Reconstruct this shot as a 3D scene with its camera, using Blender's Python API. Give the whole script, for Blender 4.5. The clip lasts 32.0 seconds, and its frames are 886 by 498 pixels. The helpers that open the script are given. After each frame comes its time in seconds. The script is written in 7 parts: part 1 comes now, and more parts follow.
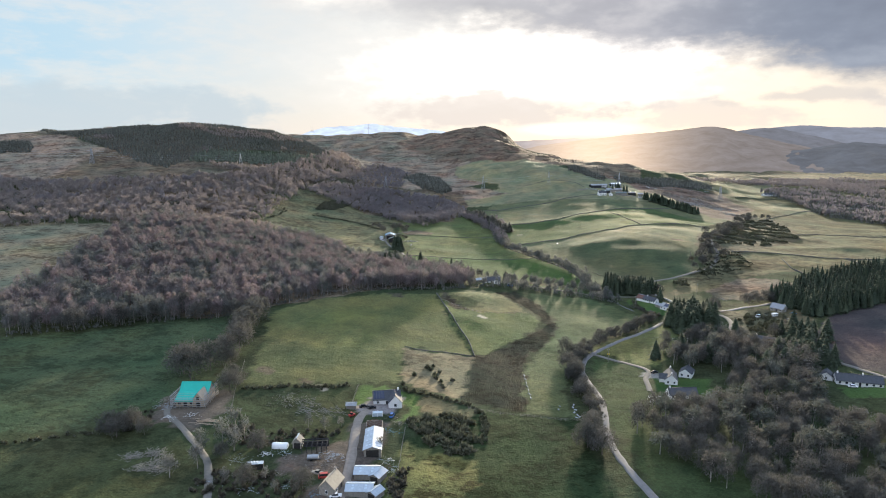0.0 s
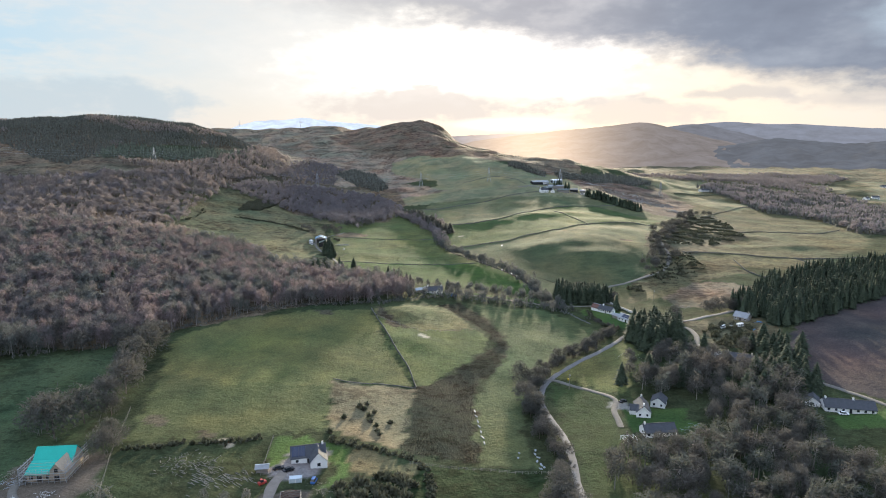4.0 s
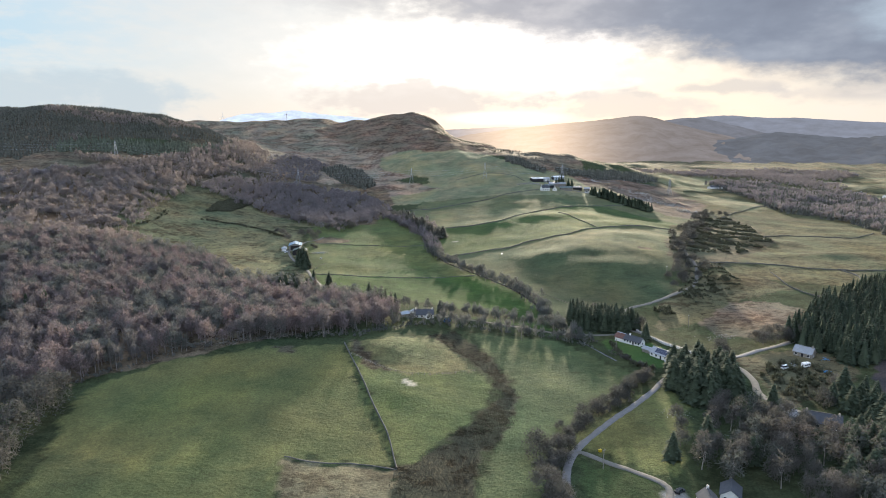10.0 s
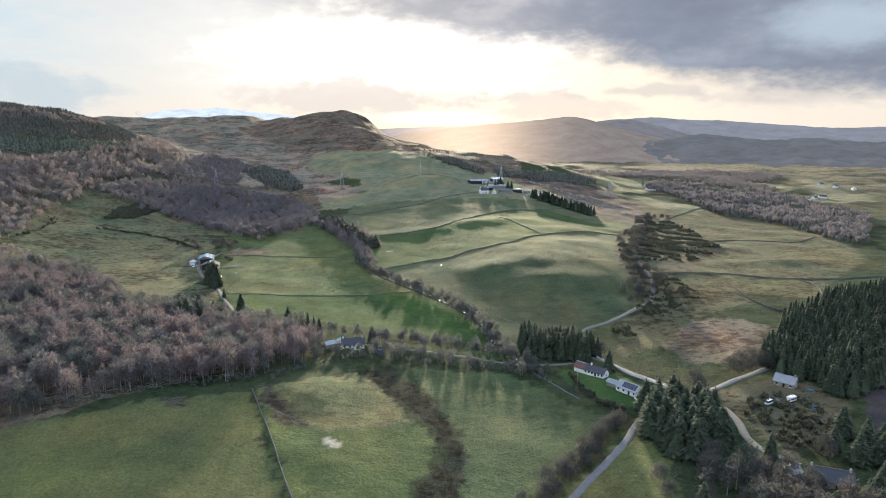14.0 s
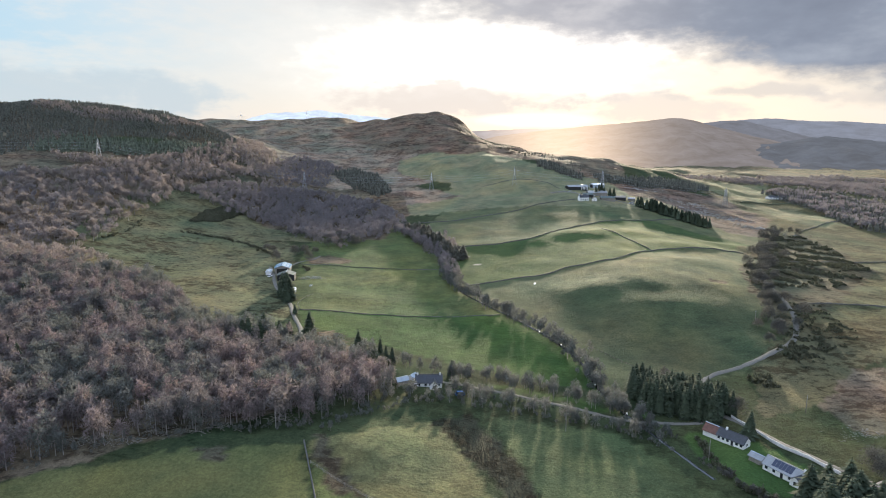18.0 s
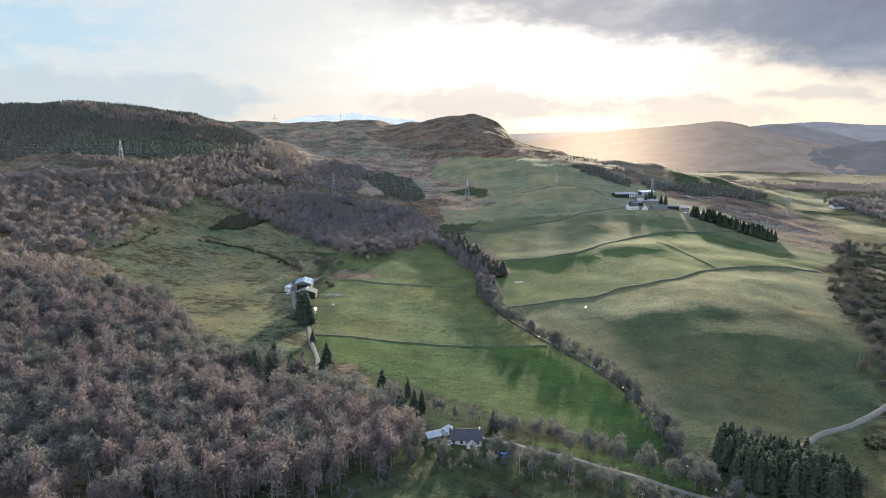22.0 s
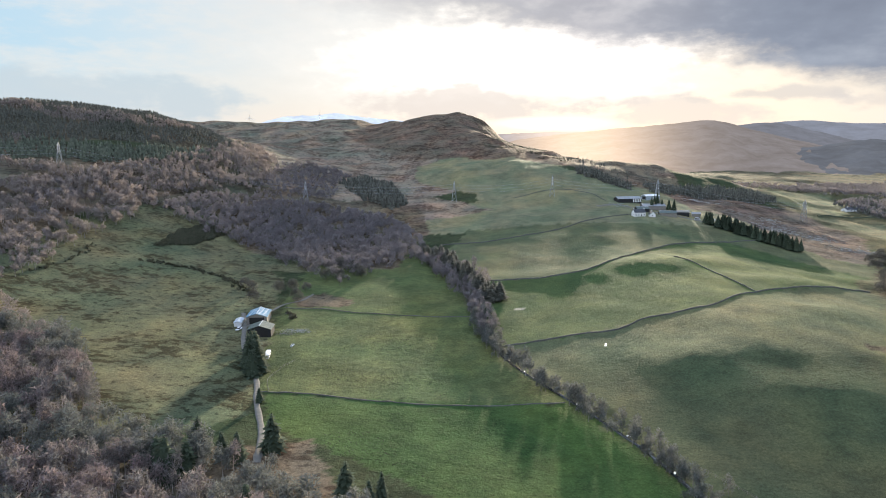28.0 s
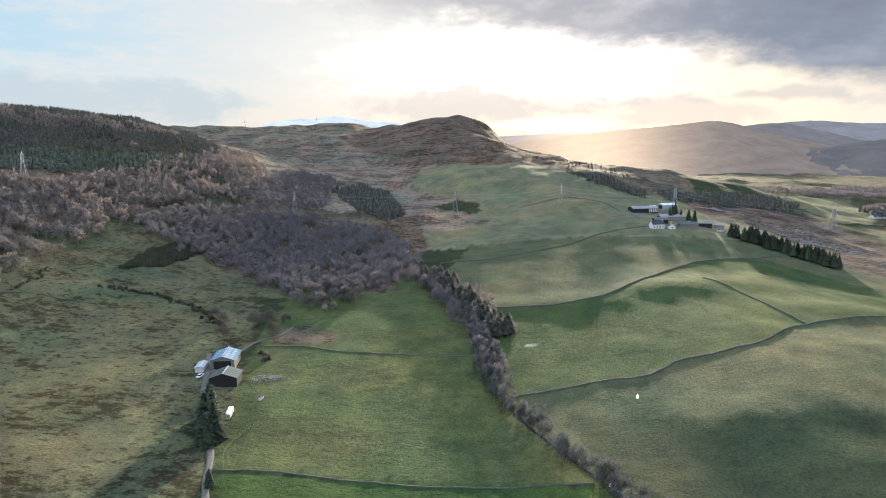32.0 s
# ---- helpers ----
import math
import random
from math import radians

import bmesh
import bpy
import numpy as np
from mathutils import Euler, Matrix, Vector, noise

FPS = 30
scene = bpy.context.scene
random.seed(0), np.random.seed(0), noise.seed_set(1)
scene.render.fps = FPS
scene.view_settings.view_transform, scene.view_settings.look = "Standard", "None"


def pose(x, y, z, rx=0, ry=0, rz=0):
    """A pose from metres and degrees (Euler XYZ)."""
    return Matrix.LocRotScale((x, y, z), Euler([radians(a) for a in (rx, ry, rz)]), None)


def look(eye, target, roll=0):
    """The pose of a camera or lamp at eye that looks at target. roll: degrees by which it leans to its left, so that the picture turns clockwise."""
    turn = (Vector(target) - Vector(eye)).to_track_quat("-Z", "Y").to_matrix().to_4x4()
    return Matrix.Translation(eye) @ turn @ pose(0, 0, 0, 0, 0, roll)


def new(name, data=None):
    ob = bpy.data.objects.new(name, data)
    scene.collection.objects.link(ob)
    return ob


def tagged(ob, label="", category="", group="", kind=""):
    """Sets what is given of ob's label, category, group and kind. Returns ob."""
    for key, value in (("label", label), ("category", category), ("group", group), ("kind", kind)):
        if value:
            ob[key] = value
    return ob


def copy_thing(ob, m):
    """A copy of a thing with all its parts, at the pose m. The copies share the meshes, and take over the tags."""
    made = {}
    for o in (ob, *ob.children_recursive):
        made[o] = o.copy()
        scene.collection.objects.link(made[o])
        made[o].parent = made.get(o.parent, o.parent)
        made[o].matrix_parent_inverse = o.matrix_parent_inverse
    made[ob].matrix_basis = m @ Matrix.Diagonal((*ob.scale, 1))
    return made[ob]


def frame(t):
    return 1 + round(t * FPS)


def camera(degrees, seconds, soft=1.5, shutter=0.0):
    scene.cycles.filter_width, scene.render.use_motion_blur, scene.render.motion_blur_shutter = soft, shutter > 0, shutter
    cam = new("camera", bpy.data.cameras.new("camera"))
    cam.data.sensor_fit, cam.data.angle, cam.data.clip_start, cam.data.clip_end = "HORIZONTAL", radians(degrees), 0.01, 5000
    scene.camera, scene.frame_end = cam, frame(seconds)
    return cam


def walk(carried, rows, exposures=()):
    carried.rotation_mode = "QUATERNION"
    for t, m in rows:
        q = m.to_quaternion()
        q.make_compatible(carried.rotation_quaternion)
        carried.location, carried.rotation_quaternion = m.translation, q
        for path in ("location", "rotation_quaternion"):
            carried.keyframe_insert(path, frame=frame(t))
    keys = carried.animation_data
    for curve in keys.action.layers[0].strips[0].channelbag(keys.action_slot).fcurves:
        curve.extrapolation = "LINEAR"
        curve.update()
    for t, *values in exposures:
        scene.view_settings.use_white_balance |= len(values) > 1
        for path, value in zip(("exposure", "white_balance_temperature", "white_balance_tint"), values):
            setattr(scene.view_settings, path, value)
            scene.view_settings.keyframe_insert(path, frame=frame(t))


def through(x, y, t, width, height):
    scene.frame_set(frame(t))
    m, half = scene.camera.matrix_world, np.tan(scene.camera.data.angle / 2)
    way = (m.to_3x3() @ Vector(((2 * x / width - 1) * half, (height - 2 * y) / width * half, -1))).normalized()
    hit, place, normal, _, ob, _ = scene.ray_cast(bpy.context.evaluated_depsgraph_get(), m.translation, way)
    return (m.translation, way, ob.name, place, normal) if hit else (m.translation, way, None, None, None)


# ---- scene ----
cam = camera(70.70, 32.0, 1.0)
# seconds, eye x y z, yaw (left of +y), pitch, roll in degrees
PATH = [
    (0, 0.00, -0.00, 120.00, 4.545, -9.548, -0.505),
    (0.5, -0.34, 7.24, 119.80, 3.758, -9.579, -0.574),
    (1, -0.69, 14.46, 119.62, 2.569, -9.592, -0.597),
    (1.5, -1.04, 21.65, 119.51, 1.994, -9.683, -0.539),
    (2, -1.40, 28.79, 119.48, 1.405, -9.748, -0.517),
    (2.5, -1.77, 35.87, 119.56, 0.444, -9.840, -0.477),
    (3, -2.09, 42.90, 119.69, -0.146, -9.906, -0.435),
    (3.5, -2.32, 49.92, 119.80, -0.623, -9.979, -0.193),
    (4, -2.40, 56.92, 119.82, -1.230, -10.038, -0.347),
    (4.5, -2.31, 63.95, 119.71, -1.742, -10.060, -0.396),
    (6.5, -0.92, 92.25, 118.84, -1.843, -10.273, -0.216),
    (7, -0.55, 99.39, 118.79, -1.861, -10.318, -0.298),
    (8, 0.06, 113.81, 118.89, -1.851, -10.419, -0.282),
    (9, 0.44, 128.47, 119.01, -1.864, -10.547, -0.212),
    (10, 0.62, 143.42, 118.90, -1.892, -10.609, -0.250),
    (11, 0.90, 158.51, 118.61, -1.924, -10.642, -0.169),
    (11.5, 1.21, 166.05, 118.45, -5.271, -10.592, -0.070),
    (12, 1.68, 173.57, 118.30, -6.651, -10.626, 0.012),
    (12.5, 2.31, 181.04, 118.17, -7.335, -10.630, 0.090),
    (13, 3.06, 188.45, 118.06, -7.686, -10.664, 0.182),
    (13.5, 3.92, 195.78, 117.99, -7.921, -10.633, 0.205),
    (15.5, 7.81, 224.23, 118.09, -7.876, -10.712, 0.298),
    (16, 8.69, 231.24, 118.09, -7.842, -10.648, 0.429),
    (16.5, 9.43, 238.28, 118.01, -4.136, -10.516, 0.255),
    (17, 10.00, 245.37, 117.85, -0.299, -10.518, 0.212),
    (17.5, 10.38, 252.48, 117.62, 0.190, -10.503, 0.190),
    (18, 10.56, 259.56, 117.37, 0.604, -10.477, 0.229),
    (19, 10.31, 273.51, 116.98, 1.600, -10.422, 0.320),
    (19.5, 9.87, 280.31, 116.91, 2.372, -10.382, 0.197),
    (20, 9.27, 287.03, 116.91, 3.396, -10.357, 0.349),
    (20.5, 8.57, 293.72, 116.94, 4.465, -10.313, 0.363),
    (21, 7.84, 300.43, 116.96, 4.945, -10.323, 0.476),
    (21.5, 7.13, 307.24, 116.95, 4.635, -10.250, 0.295),
    (22, 6.48, 314.17, 116.86, 3.719, -10.215, 0.380),
    (22.5, 5.90, 321.19, 116.74, 3.408, -10.118, 0.325),
    (23, 5.38, 328.26, 116.59, 3.173, -10.168, 0.397),
    (24, 4.42, 342.31, 116.38, 3.151, -10.121, 0.353),
    (25, 3.51, 356.05, 116.38, 3.014, -10.149, 0.309),
    (25.5, 3.05, 362.84, 116.40, 2.939, -10.149, 0.267),
    (27.5, 1.02, 390.29, 115.94, 2.296, -10.155, 0.145),
    (28, 0.49, 397.34, 115.66, 2.272, -10.160, 0.123),
    (29, -0.38, 411.70, 115.34, 2.229, -10.136, 0.022),
    (30, -0.72, 426.30, 115.93, 2.270, -10.229, -0.081),
    (31, -0.50, 441.08, 117.54, 2.357, -10.227, -0.030),
    (32, 0.00, 455.94, 119.66, 2.459, -9.980, -0.225),
]
walk(cam, [(t, pose(x, y, z, 0, 0, yaw) @ pose(0, 0, 0, 90 + pitch) @ pose(0, 0, 0, 0, 0, roll)) for t, x, y, z, yaw, pitch, roll in PATH], exposures=[(0, 1.41), (32, 1.41)])
# ---- end of walk ----
# ---- terrain ----
# broad swells and hills of the valley: x, y, spread, height
NEAR_SWELLS = [
    (-90, 290, 70, 3.9),
    (20, 350, 80, -6.7),
    (150, 300, 90, 0.3),
    (-200, 430, 90, 1.8),
    (-60, 480, 90, 8.2),
    (80, 520, 90, -3.9),
    (190, 430, 80, 0.2),
    (260, 560, 100, -2.6),
    (-330, 600, 130, 13.2),
    (-150, 640, 110, 0.2),
    (30, 640, 90, -1.5),
    (180, 700, 75, 14.9),
    (330, 800, 110, -1.5),
    (-280, 820, 120, -6.2),
    (-130, 830, 100, 6.4),
    (60, 830, 100, 1.4),
    (190, 850, 90, 15.4),
    (-430, 850, 140, 24.8),
]
MID_SWELLS = [
    (-330, 1000, 120, 14.4),
    (-130, 1050, 120, -3.4),
    (60, 1000, 110, 14.8),
    (210, 1090, 100, 17.9),
    (350, 1050, 110, 2.6),
    (-480, 1100, 140, 22.0),
    (-200, 1200, 140, 15.1),
    (20, 1250, 130, 4.7),
    (120, 1350, 150, 41.2),
    (300, 1450, 180, 47.9),
    (-400, 1320, 170, 37.5),
    (-680, 1300, 200, 83.0),
    (-950, 1250, 260, 38.0),
    (-330, 1480, 180, 3.7),
    (-150, 1700, 200, 60.2),
    (-20, 1870, 110, 50.7),
    (120, 1750, 150, 45.8),
    (-350, 2050, 300, 66.0),
]
FAR_HILLS = [
    (-1350, 1750, 300, 60),
    (-700, 2000, 320, 83.5),
    (500, 1600, 220, -1.2),
    (-650, 850, 220, 14.6),
    (-700, 450, 260, 17.1),
    (600, 1000, 260, -2.4),
    (600, 500, 260, 14.4),
    (450, 2000, 300, 28.3),
    (-1300, 800, 400, 99.3),
    (-1300, 1800, 500, 74.5),
    (0, 100, 200, -3.6),
    (300, 100, 260, 0.1),
    (-300, 100, 260, 4.1),
    (1100, 1300, 450, -1.9),
    (0, 1560, 120, 25.5),
    (-490, 1310, 90, 30.9),
    (-210, 1980, 150, 34.6),
]
# steep crag and its shoulders, and the crest of the wooded hill: x, y, half width, half depth, height
CRESTS = [(x, 1790, 26, 130, h) for x, h in ((-230, -11), (-202, -4), (-174, -6), (-146, -3.5), (-90, -4), (-6, 4.1), (22, 2.2), (50, -2.8), (78, -12.7), (106, -14.8), (162, -3), (190, -2), (246, -2))]
CRESTS += [(x, 1600, 26, 110, h) for x, h in ((100, -4), (145, -10), (190, -19), (235, -6), (280, -2))]
CRESTS += [(x, 1295, 55, 90, h) for x, h in ((-980, 16), (-920, -9), (-800, 2), (-740, -5), (-620, 4), (-560, -6), (-500, -8.6), (-440, 3.5))]
CRESTS += [(-1250, 1560, 150, 150, 6), (-1050, 1500, 110, 120, -6)]
# smooth pasture mounds: x, y, half length, half width, turn in degrees, height
MOUNDS = [
    (128, 880, 45, 22, 12, 5.0), (60, 862, 40, 18, -8, 3.0), (190, 900, 50, 24, 10, 4.0), (120, 700, 45, 20, 20, 3.5),
    (160, 655, 40, 18, -15, 3.0), (215, 760, 40, 22, 15, 3.5), (120, 990, 60, 20, -6, 4.0), (60, 1080, 60, 22, 8, 3.5),
    (130, 1180, 70, 30, 0, 5.0), (345, 800, 55, 20, 10, 6.0), (400, 720, 45, 16, 0, 5.0), (300, 880, 50, 20, -10, 4.0),
    (-20, 480, 30, 16, 10, 3.5), (-75, 470, 40, 22, 15, 3.0), (0, 420, 28, 14, -20, 2.0), (235, 835, 36, 26, 0, 7.0),
]


def ripple(x, y, scale, seed):
    """Soft rolling noise, about -1 to 1, from crossed waves."""
    r = np.random.RandomState(seed)
    out = 0.0
    for _ in range(7):
        a, f, p = r.uniform(0, 6.283), r.uniform(0.6, 1.7) / scale, r.uniform(0, 6.283)
        out = out + np.sin((x * np.cos(a) + y * np.sin(a)) * f * 6.283 + p + 0.9 * np.sin((y * np.cos(a) - x * np.sin(a)) * f * 3.9 + p))
    return out / 4.0


def land(x, y):
    """Height of the ground."""
    x, y = np.asarray(x, float), np.asarray(y, float)
    z = -6.0 + 0.0 * x
    for cx, cy, s, h in NEAR_SWELLS + MID_SWELLS + FAR_HILLS:
        z = z + h * np.exp(-((x - cx) ** 2 + (y - cy) ** 2) / (2 * s * s))
    for cx, cy, la, lb, turn, h in MOUNDS:
        c, s = np.cos(np.radians(turn)), np.sin(np.radians(turn))
        u, v = ((x - cx) * c + (y - cy) * s) / la, ((y - cy) * c - (x - cx) * s) / lb
        z = z + 0.62 * h * np.exp(-(u * u + v * v))
    for cx, cy, sx, sy, h in CRESTS:
        z = z + h * np.exp(-(((x - cx) / sx) ** 2 + ((y - cy) / sy) ** 2) / 2)
    far = np.clip((y - 900) / 500, 0, 1)
    z = z + 0.5 * ripple(x, y, 46, 3) + 0.14 * ripple(x, y, 13, 4) + far * (5.0 * ripple(x, y, 230, 5) + 2.5 * ripple(x, y, 85, 6))
    return z


def lift(x, y):
    return float(land(x, y))


# ---- end of terrain ----
# ---- world ----
SUN_AZ, SUN_EL = 11.0, 8.3


class Nodes:
    """Small builder for shader trees."""

    def __init__(self, tree):
        self.tree = tree
        tree.nodes.clear()

    def add(self, kind, inputs=(), **settings):
        node = self.tree.nodes.new(kind)
        for key, value in settings.items():
            if key == "operation":
                node.operation = value
            elif key == "blend":
                node.blend_type = value
            elif key == "attribute":
                node.attribute_name = value
            elif key == "data_type":
                node.data_type = value
            elif key == "clamp":
                node.use_clamp = value
            elif key == "steps":
                node.color_ramp.elements[0].position, node.color_ramp.elements[0].color = value[0][0], (*value[0][1], 1)
                node.color_ramp.elements[1].position, node.color_ramp.elements[1].color = value[-1][0], (*value[-1][1], 1)
                for at, colour in value[1:-1]:
                    node.color_ramp.elements.new(at).color = (*colour, 1)
        for key, value in dict(inputs).items():
            if isinstance(value, bpy.types.NodeSocket):
                self.tree.links.new(value, node.inputs[key])
            else:
                node.inputs[key].default_value = value
        return node

    def math(self, op, a, b=0.0, c=0.0, clamp=False):
        return self.add("ShaderNodeMath", {0: a, 1: b, 2: c}, operation=op, clamp=clamp).outputs[0]

    def mix(self, fac, a, b, blend="MIX"):
        a, b = ((*v, 1) if isinstance(v, tuple) and len(v) == 3 else v for v in (a, b))
        return self.add("ShaderNodeMixRGB", {0: fac, 1: a, 2: b}, blend=blend).outputs[0]

    def noise(self, vector, scale, detail=4.0, rough=0.55):
        return self.add("ShaderNodeTexNoise", {"Vector": vector, "Scale": scale, "Detail": detail, "Roughness": rough}).outputs["Fac"]

    def ramp(self, fac, *steps):
        return self.add("ShaderNodeValToRGB", {0: fac}, steps=steps).outputs[0]

    def soft(self, value, low, high):
        node = self.tree.nodes.new("ShaderNodeMapRange")
        node.interpolation_type = "SMOOTHSTEP"
        self.tree.links.new(value, node.inputs[0])
        node.inputs[1].default_value, node.inputs[2].default_value = low, high
        return node.outputs[0]


world = bpy.data.worlds.new("sky")
scene.world = world
world.use_nodes = True
n = Nodes(world.node_tree)
way = n.add("ShaderNodeTexCoord").outputs["Generated"]
axis = n.add("ShaderNodeSeparateXYZ", {0: way}).outputs
az = n.math("MULTIPLY", n.math("ARCTAN2", axis[0], axis[1]), 57.2958)
el = n.math("MULTIPLY", n.math("ARCSINE", axis[2]), 57.2958)
flat = n.add("ShaderNodeCombineXYZ", {0: n.math("MULTIPLY", az, 0.05), 1: n.math("MULTIPLY", el, 0.16), 2: 0.3}).outputs[0]
round_up = n.add("ShaderNodeCombineXYZ", {0: n.math("MULTIPLY", az, 0.11), 1: n.math("MULTIPLY", el, 0.24), 2: 4.7}).outputs[0]
wide = n.noise(flat, 1.3, 5.0, 0.5)
fine = n.noise(flat, 4.5, 6.0, 0.6)
lump = n.noise(round_up, 1.6, 5.0, 0.55)
curl = n.noise(round_up, 4.6, 4.0, 0.6)
sky = n.tree.nodes.new("ShaderNodeTexSky")
sky.sky_type, sky.sun_disc, sky.sun_elevation, sky.sun_rotation = "NISHITA", False, radians(SUN_EL), radians(SUN_AZ)
clear = n.mix(1.0, sky.outputs[0], (0.09, 0.09, 0.09), "MULTIPLY")


def cloud(caz, cel, wide_by, high_by, ragged, low, high):
    """A soft-edged bank of cloud round a bearing and height: 1 inside, 0 outside."""
    u = n.math("DIVIDE", n.math("SUBTRACT", az, caz), wide_by)
    v = n.math("DIVIDE", n.math("SUBTRACT", el, cel), high_by)
    d = n.math("SQRT", n.math("ADD", n.math("MULTIPLY", u, u), n.math("MULTIPLY", v, v)))
    rag = n.math("ADD", n.math("MULTIPLY", n.math("SUBTRACT", lump, 0.5), ragged), n.math("MULTIPLY", n.math("SUBTRACT", curl, 0.5), ragged * 0.5))
    return n.soft(n.math("ADD", d, rag), high, low)


# thin bright veil, blue towards the left, cream near the horizon and to the right
veil = n.mix(n.soft(az, -38.0, -14.0), (0.50, 0.70, 0.85), (0.76, 0.78, 0.79))
veil = n.mix(n.soft(az, -6.0, 20.0), veil, (0.88, 0.80, 0.72))
veil = n.mix(n.math("MULTIPLY", n.soft(el, 7.0, 0.5), 0.75), veil, (0.83, 0.785, 0.74))
veil = n.mix(n.math("MULTIPLY", n.soft(fine, 0.40, 0.70), 0.6), veil, (0.80, 0.79, 0.775))
# unseen sky to the sides and behind, brightened to fill camera-facing slopes
veil = n.mix(n.soft(n.math("ABSOLUTE", az), 55.0, 110.0), veil, (1.22, 1.40, 1.66))
base = n.mix(0.9, clear, veil)
# grey-blue bank low on the left
base = n.mix(n.math("MULTIPLY", cloud(-34.0, 2.6, 16.0, 2.7, 1.5, 0.5, 1.05), 0.8), base, (0.53, 0.62, 0.68))
# the sun's glow behind thin cloud
base = n.mix(cloud(3.5, 6.3, 26.0, 6.6, 0.5, 0.1, 1.05), base, (1.02, 0.97, 0.91))
base = n.mix(cloud(4.0, 6.5, 19.0, 4.1, 1.0, 0.3, 1.0), base, (1.6, 1.5, 1.4))
# cream banks of cloud under the glow, with a bright gap at the horizon
base = n.mix(n.math("MULTIPLY", cloud(1.5, 2.9, 11.5, 2.0, 2.2, 0.45, 1.0), 0.85), base, (0.79, 0.715, 0.66))
base = n.mix(n.math("MULTIPLY", cloud(18.5, 2.1, 8.5, 1.5, 2.4, 0.3, 1.05), 0.75), base, (0.79, 0.71, 0.65))
base = n.mix(n.math("MULTIPLY", cloud(25.0, 3.5, 5.5, 0.8, 2.6, 0.3, 1.05), 0.7), base, (0.66, 0.62, 0.59))
base = n.mix(n.math("MULTIPLY", cloud(34.0, 2.6, 6.5, 0.9, 2.8, 0.3, 1.05), 0.6), base, (0.68, 0.63, 0.60))
base = n.mix(cloud(7.5, 1.2, 6.5, 0.75, 0.7, 0.4, 1.05), base, (1.25, 1.13, 0.98))
# heavy cloud deck above, its edge sinking to the right, pale on the left and slate grey on the right
brink = n.math("MULTIPLY", n.add("ShaderNodeSeparateColor", {0: n.ramp(n.math("DIVIDE", n.math("ADD", az, 60.0), 120.0), *[((b + 60) / 120, (e / 20, e / 20, e / 20)) for b, e in ((-60, 18), (-26, 13), (-15, 10.9), (-6, 10.0), (1.4, 9.5), (6, 8.8), (10, 7.8), (14, 7.1), (20, 6.8), (25, 5.7), (28, 4.3), (36, 3.0), (44, 2.5), (60, 4.0))])}).outputs[0], 20.0)
edge = n.math("ADD", n.math("SUBTRACT", el, brink), n.math("ADD", n.math("MULTIPLY", n.math("SUBTRACT", lump, 0.5), 4.6), n.math("MULTIPLY", n.math("SUBTRACT", curl, 0.5), 1.8)))
deck = n.soft(edge, -0.9, 1.9)
thick = n.mix(n.soft(az, -14.0, 12.0), (0.68, 0.675, 0.675), (0.45, 0.45, 0.49))
thick = n.mix(n.soft(az, 8.0, 26.0), thick, (0.255, 0.29, 0.365))
thick = n.mix(1.0, thick, n.ramp(n.math("ADD", n.math("MULTIPLY", lump, 0.6), n.math("MULTIPLY", wide, 0.4)), (0.30, (0.80, 0.80, 0.82)), (0.50, (1.0, 1.0, 1.0)), (0.66, (1.42, 1.38, 1.30))), "MULTIPLY")
base = n.mix(deck, base, thick)
# a paler blue rift in the deck far to the right
base = n.mix(n.math("MULTIPLY", cloud(40.0, 8.2, 7.5, 2.6, 1.0, 0.3, 1.05), 0.75), base, (0.50, 0.60, 0.70))
# unseen sky overhead, brightened and blued as added fill light
base = n.mix(n.soft(el, 16.0, 40.0), base, (0.88, 1.12, 1.58))
back = n.add("ShaderNodeBackground", {0: base, 1: 0.42}).outputs[0]
n.add("ShaderNodeOutputWorld", {0: back})

sun = new("sun", bpy.data.lights.new("sun", "SUN"))
sun.data.energy, sun.data.angle, sun.data.color = 4.5, radians(2.6), (1.0, 0.86, 0.64)
sun.matrix_world = look((0, 0, 0), (-math.sin(radians(SUN_AZ)) * math.cos(radians(SUN_EL)), -math.cos(radians(SUN_AZ)) * math.cos(radians(SUN_EL)), -math.sin(radians(SUN_EL))))


# ---- materials ----
def matter(name, rough=0.85, metal=0.0, spec=0.3):
    m = bpy.data.materials.new(name)
    m.use_nodes = True
    k = Nodes(m.node_tree)
    body = k.add("ShaderNodeBsdfPrincipled", {"Roughness": rough, "Metallic": metal, "Specular IOR Level": spec})
    k.add("ShaderNodeOutputMaterial", {0: body.outputs[0]})
    return m, k, body


def place(k):
    return k.add("ShaderNodeNewGeometry").outputs["Position"]


def plain(name, colour, rough=0.8, metal=0.0, vary=0.25, grain=1.2, bump=0.0, bump_scale=6.0, spec=0.3):
    """A surface of one colour with stains at two scales and a little relief."""
    m, k, body = matter(name, rough, metal, spec)
    at = k.add("ShaderNodeTexCoord").outputs["Object"]
    f = k.math("ADD", k.math("MULTIPLY", k.noise(at, grain), 0.6), k.math("MULTIPLY", k.noise(at, grain * 7.0), 0.4))
    dark, light = tuple(c * (1 - vary) for c in colour), tuple(min(1.0, c * (1 + vary)) for c in colour)
    k.tree.links.new(k.ramp(f, (0.3, dark), (0.7, light)), body.inputs["Base Color"])
    if bump:
        b = k.add("ShaderNodeBump", {"Strength": bump, "Distance": 0.05, "Height": k.noise(at, bump_scale)})
        k.tree.links.new(b.outputs[0], body.inputs["Normal"])
    return m


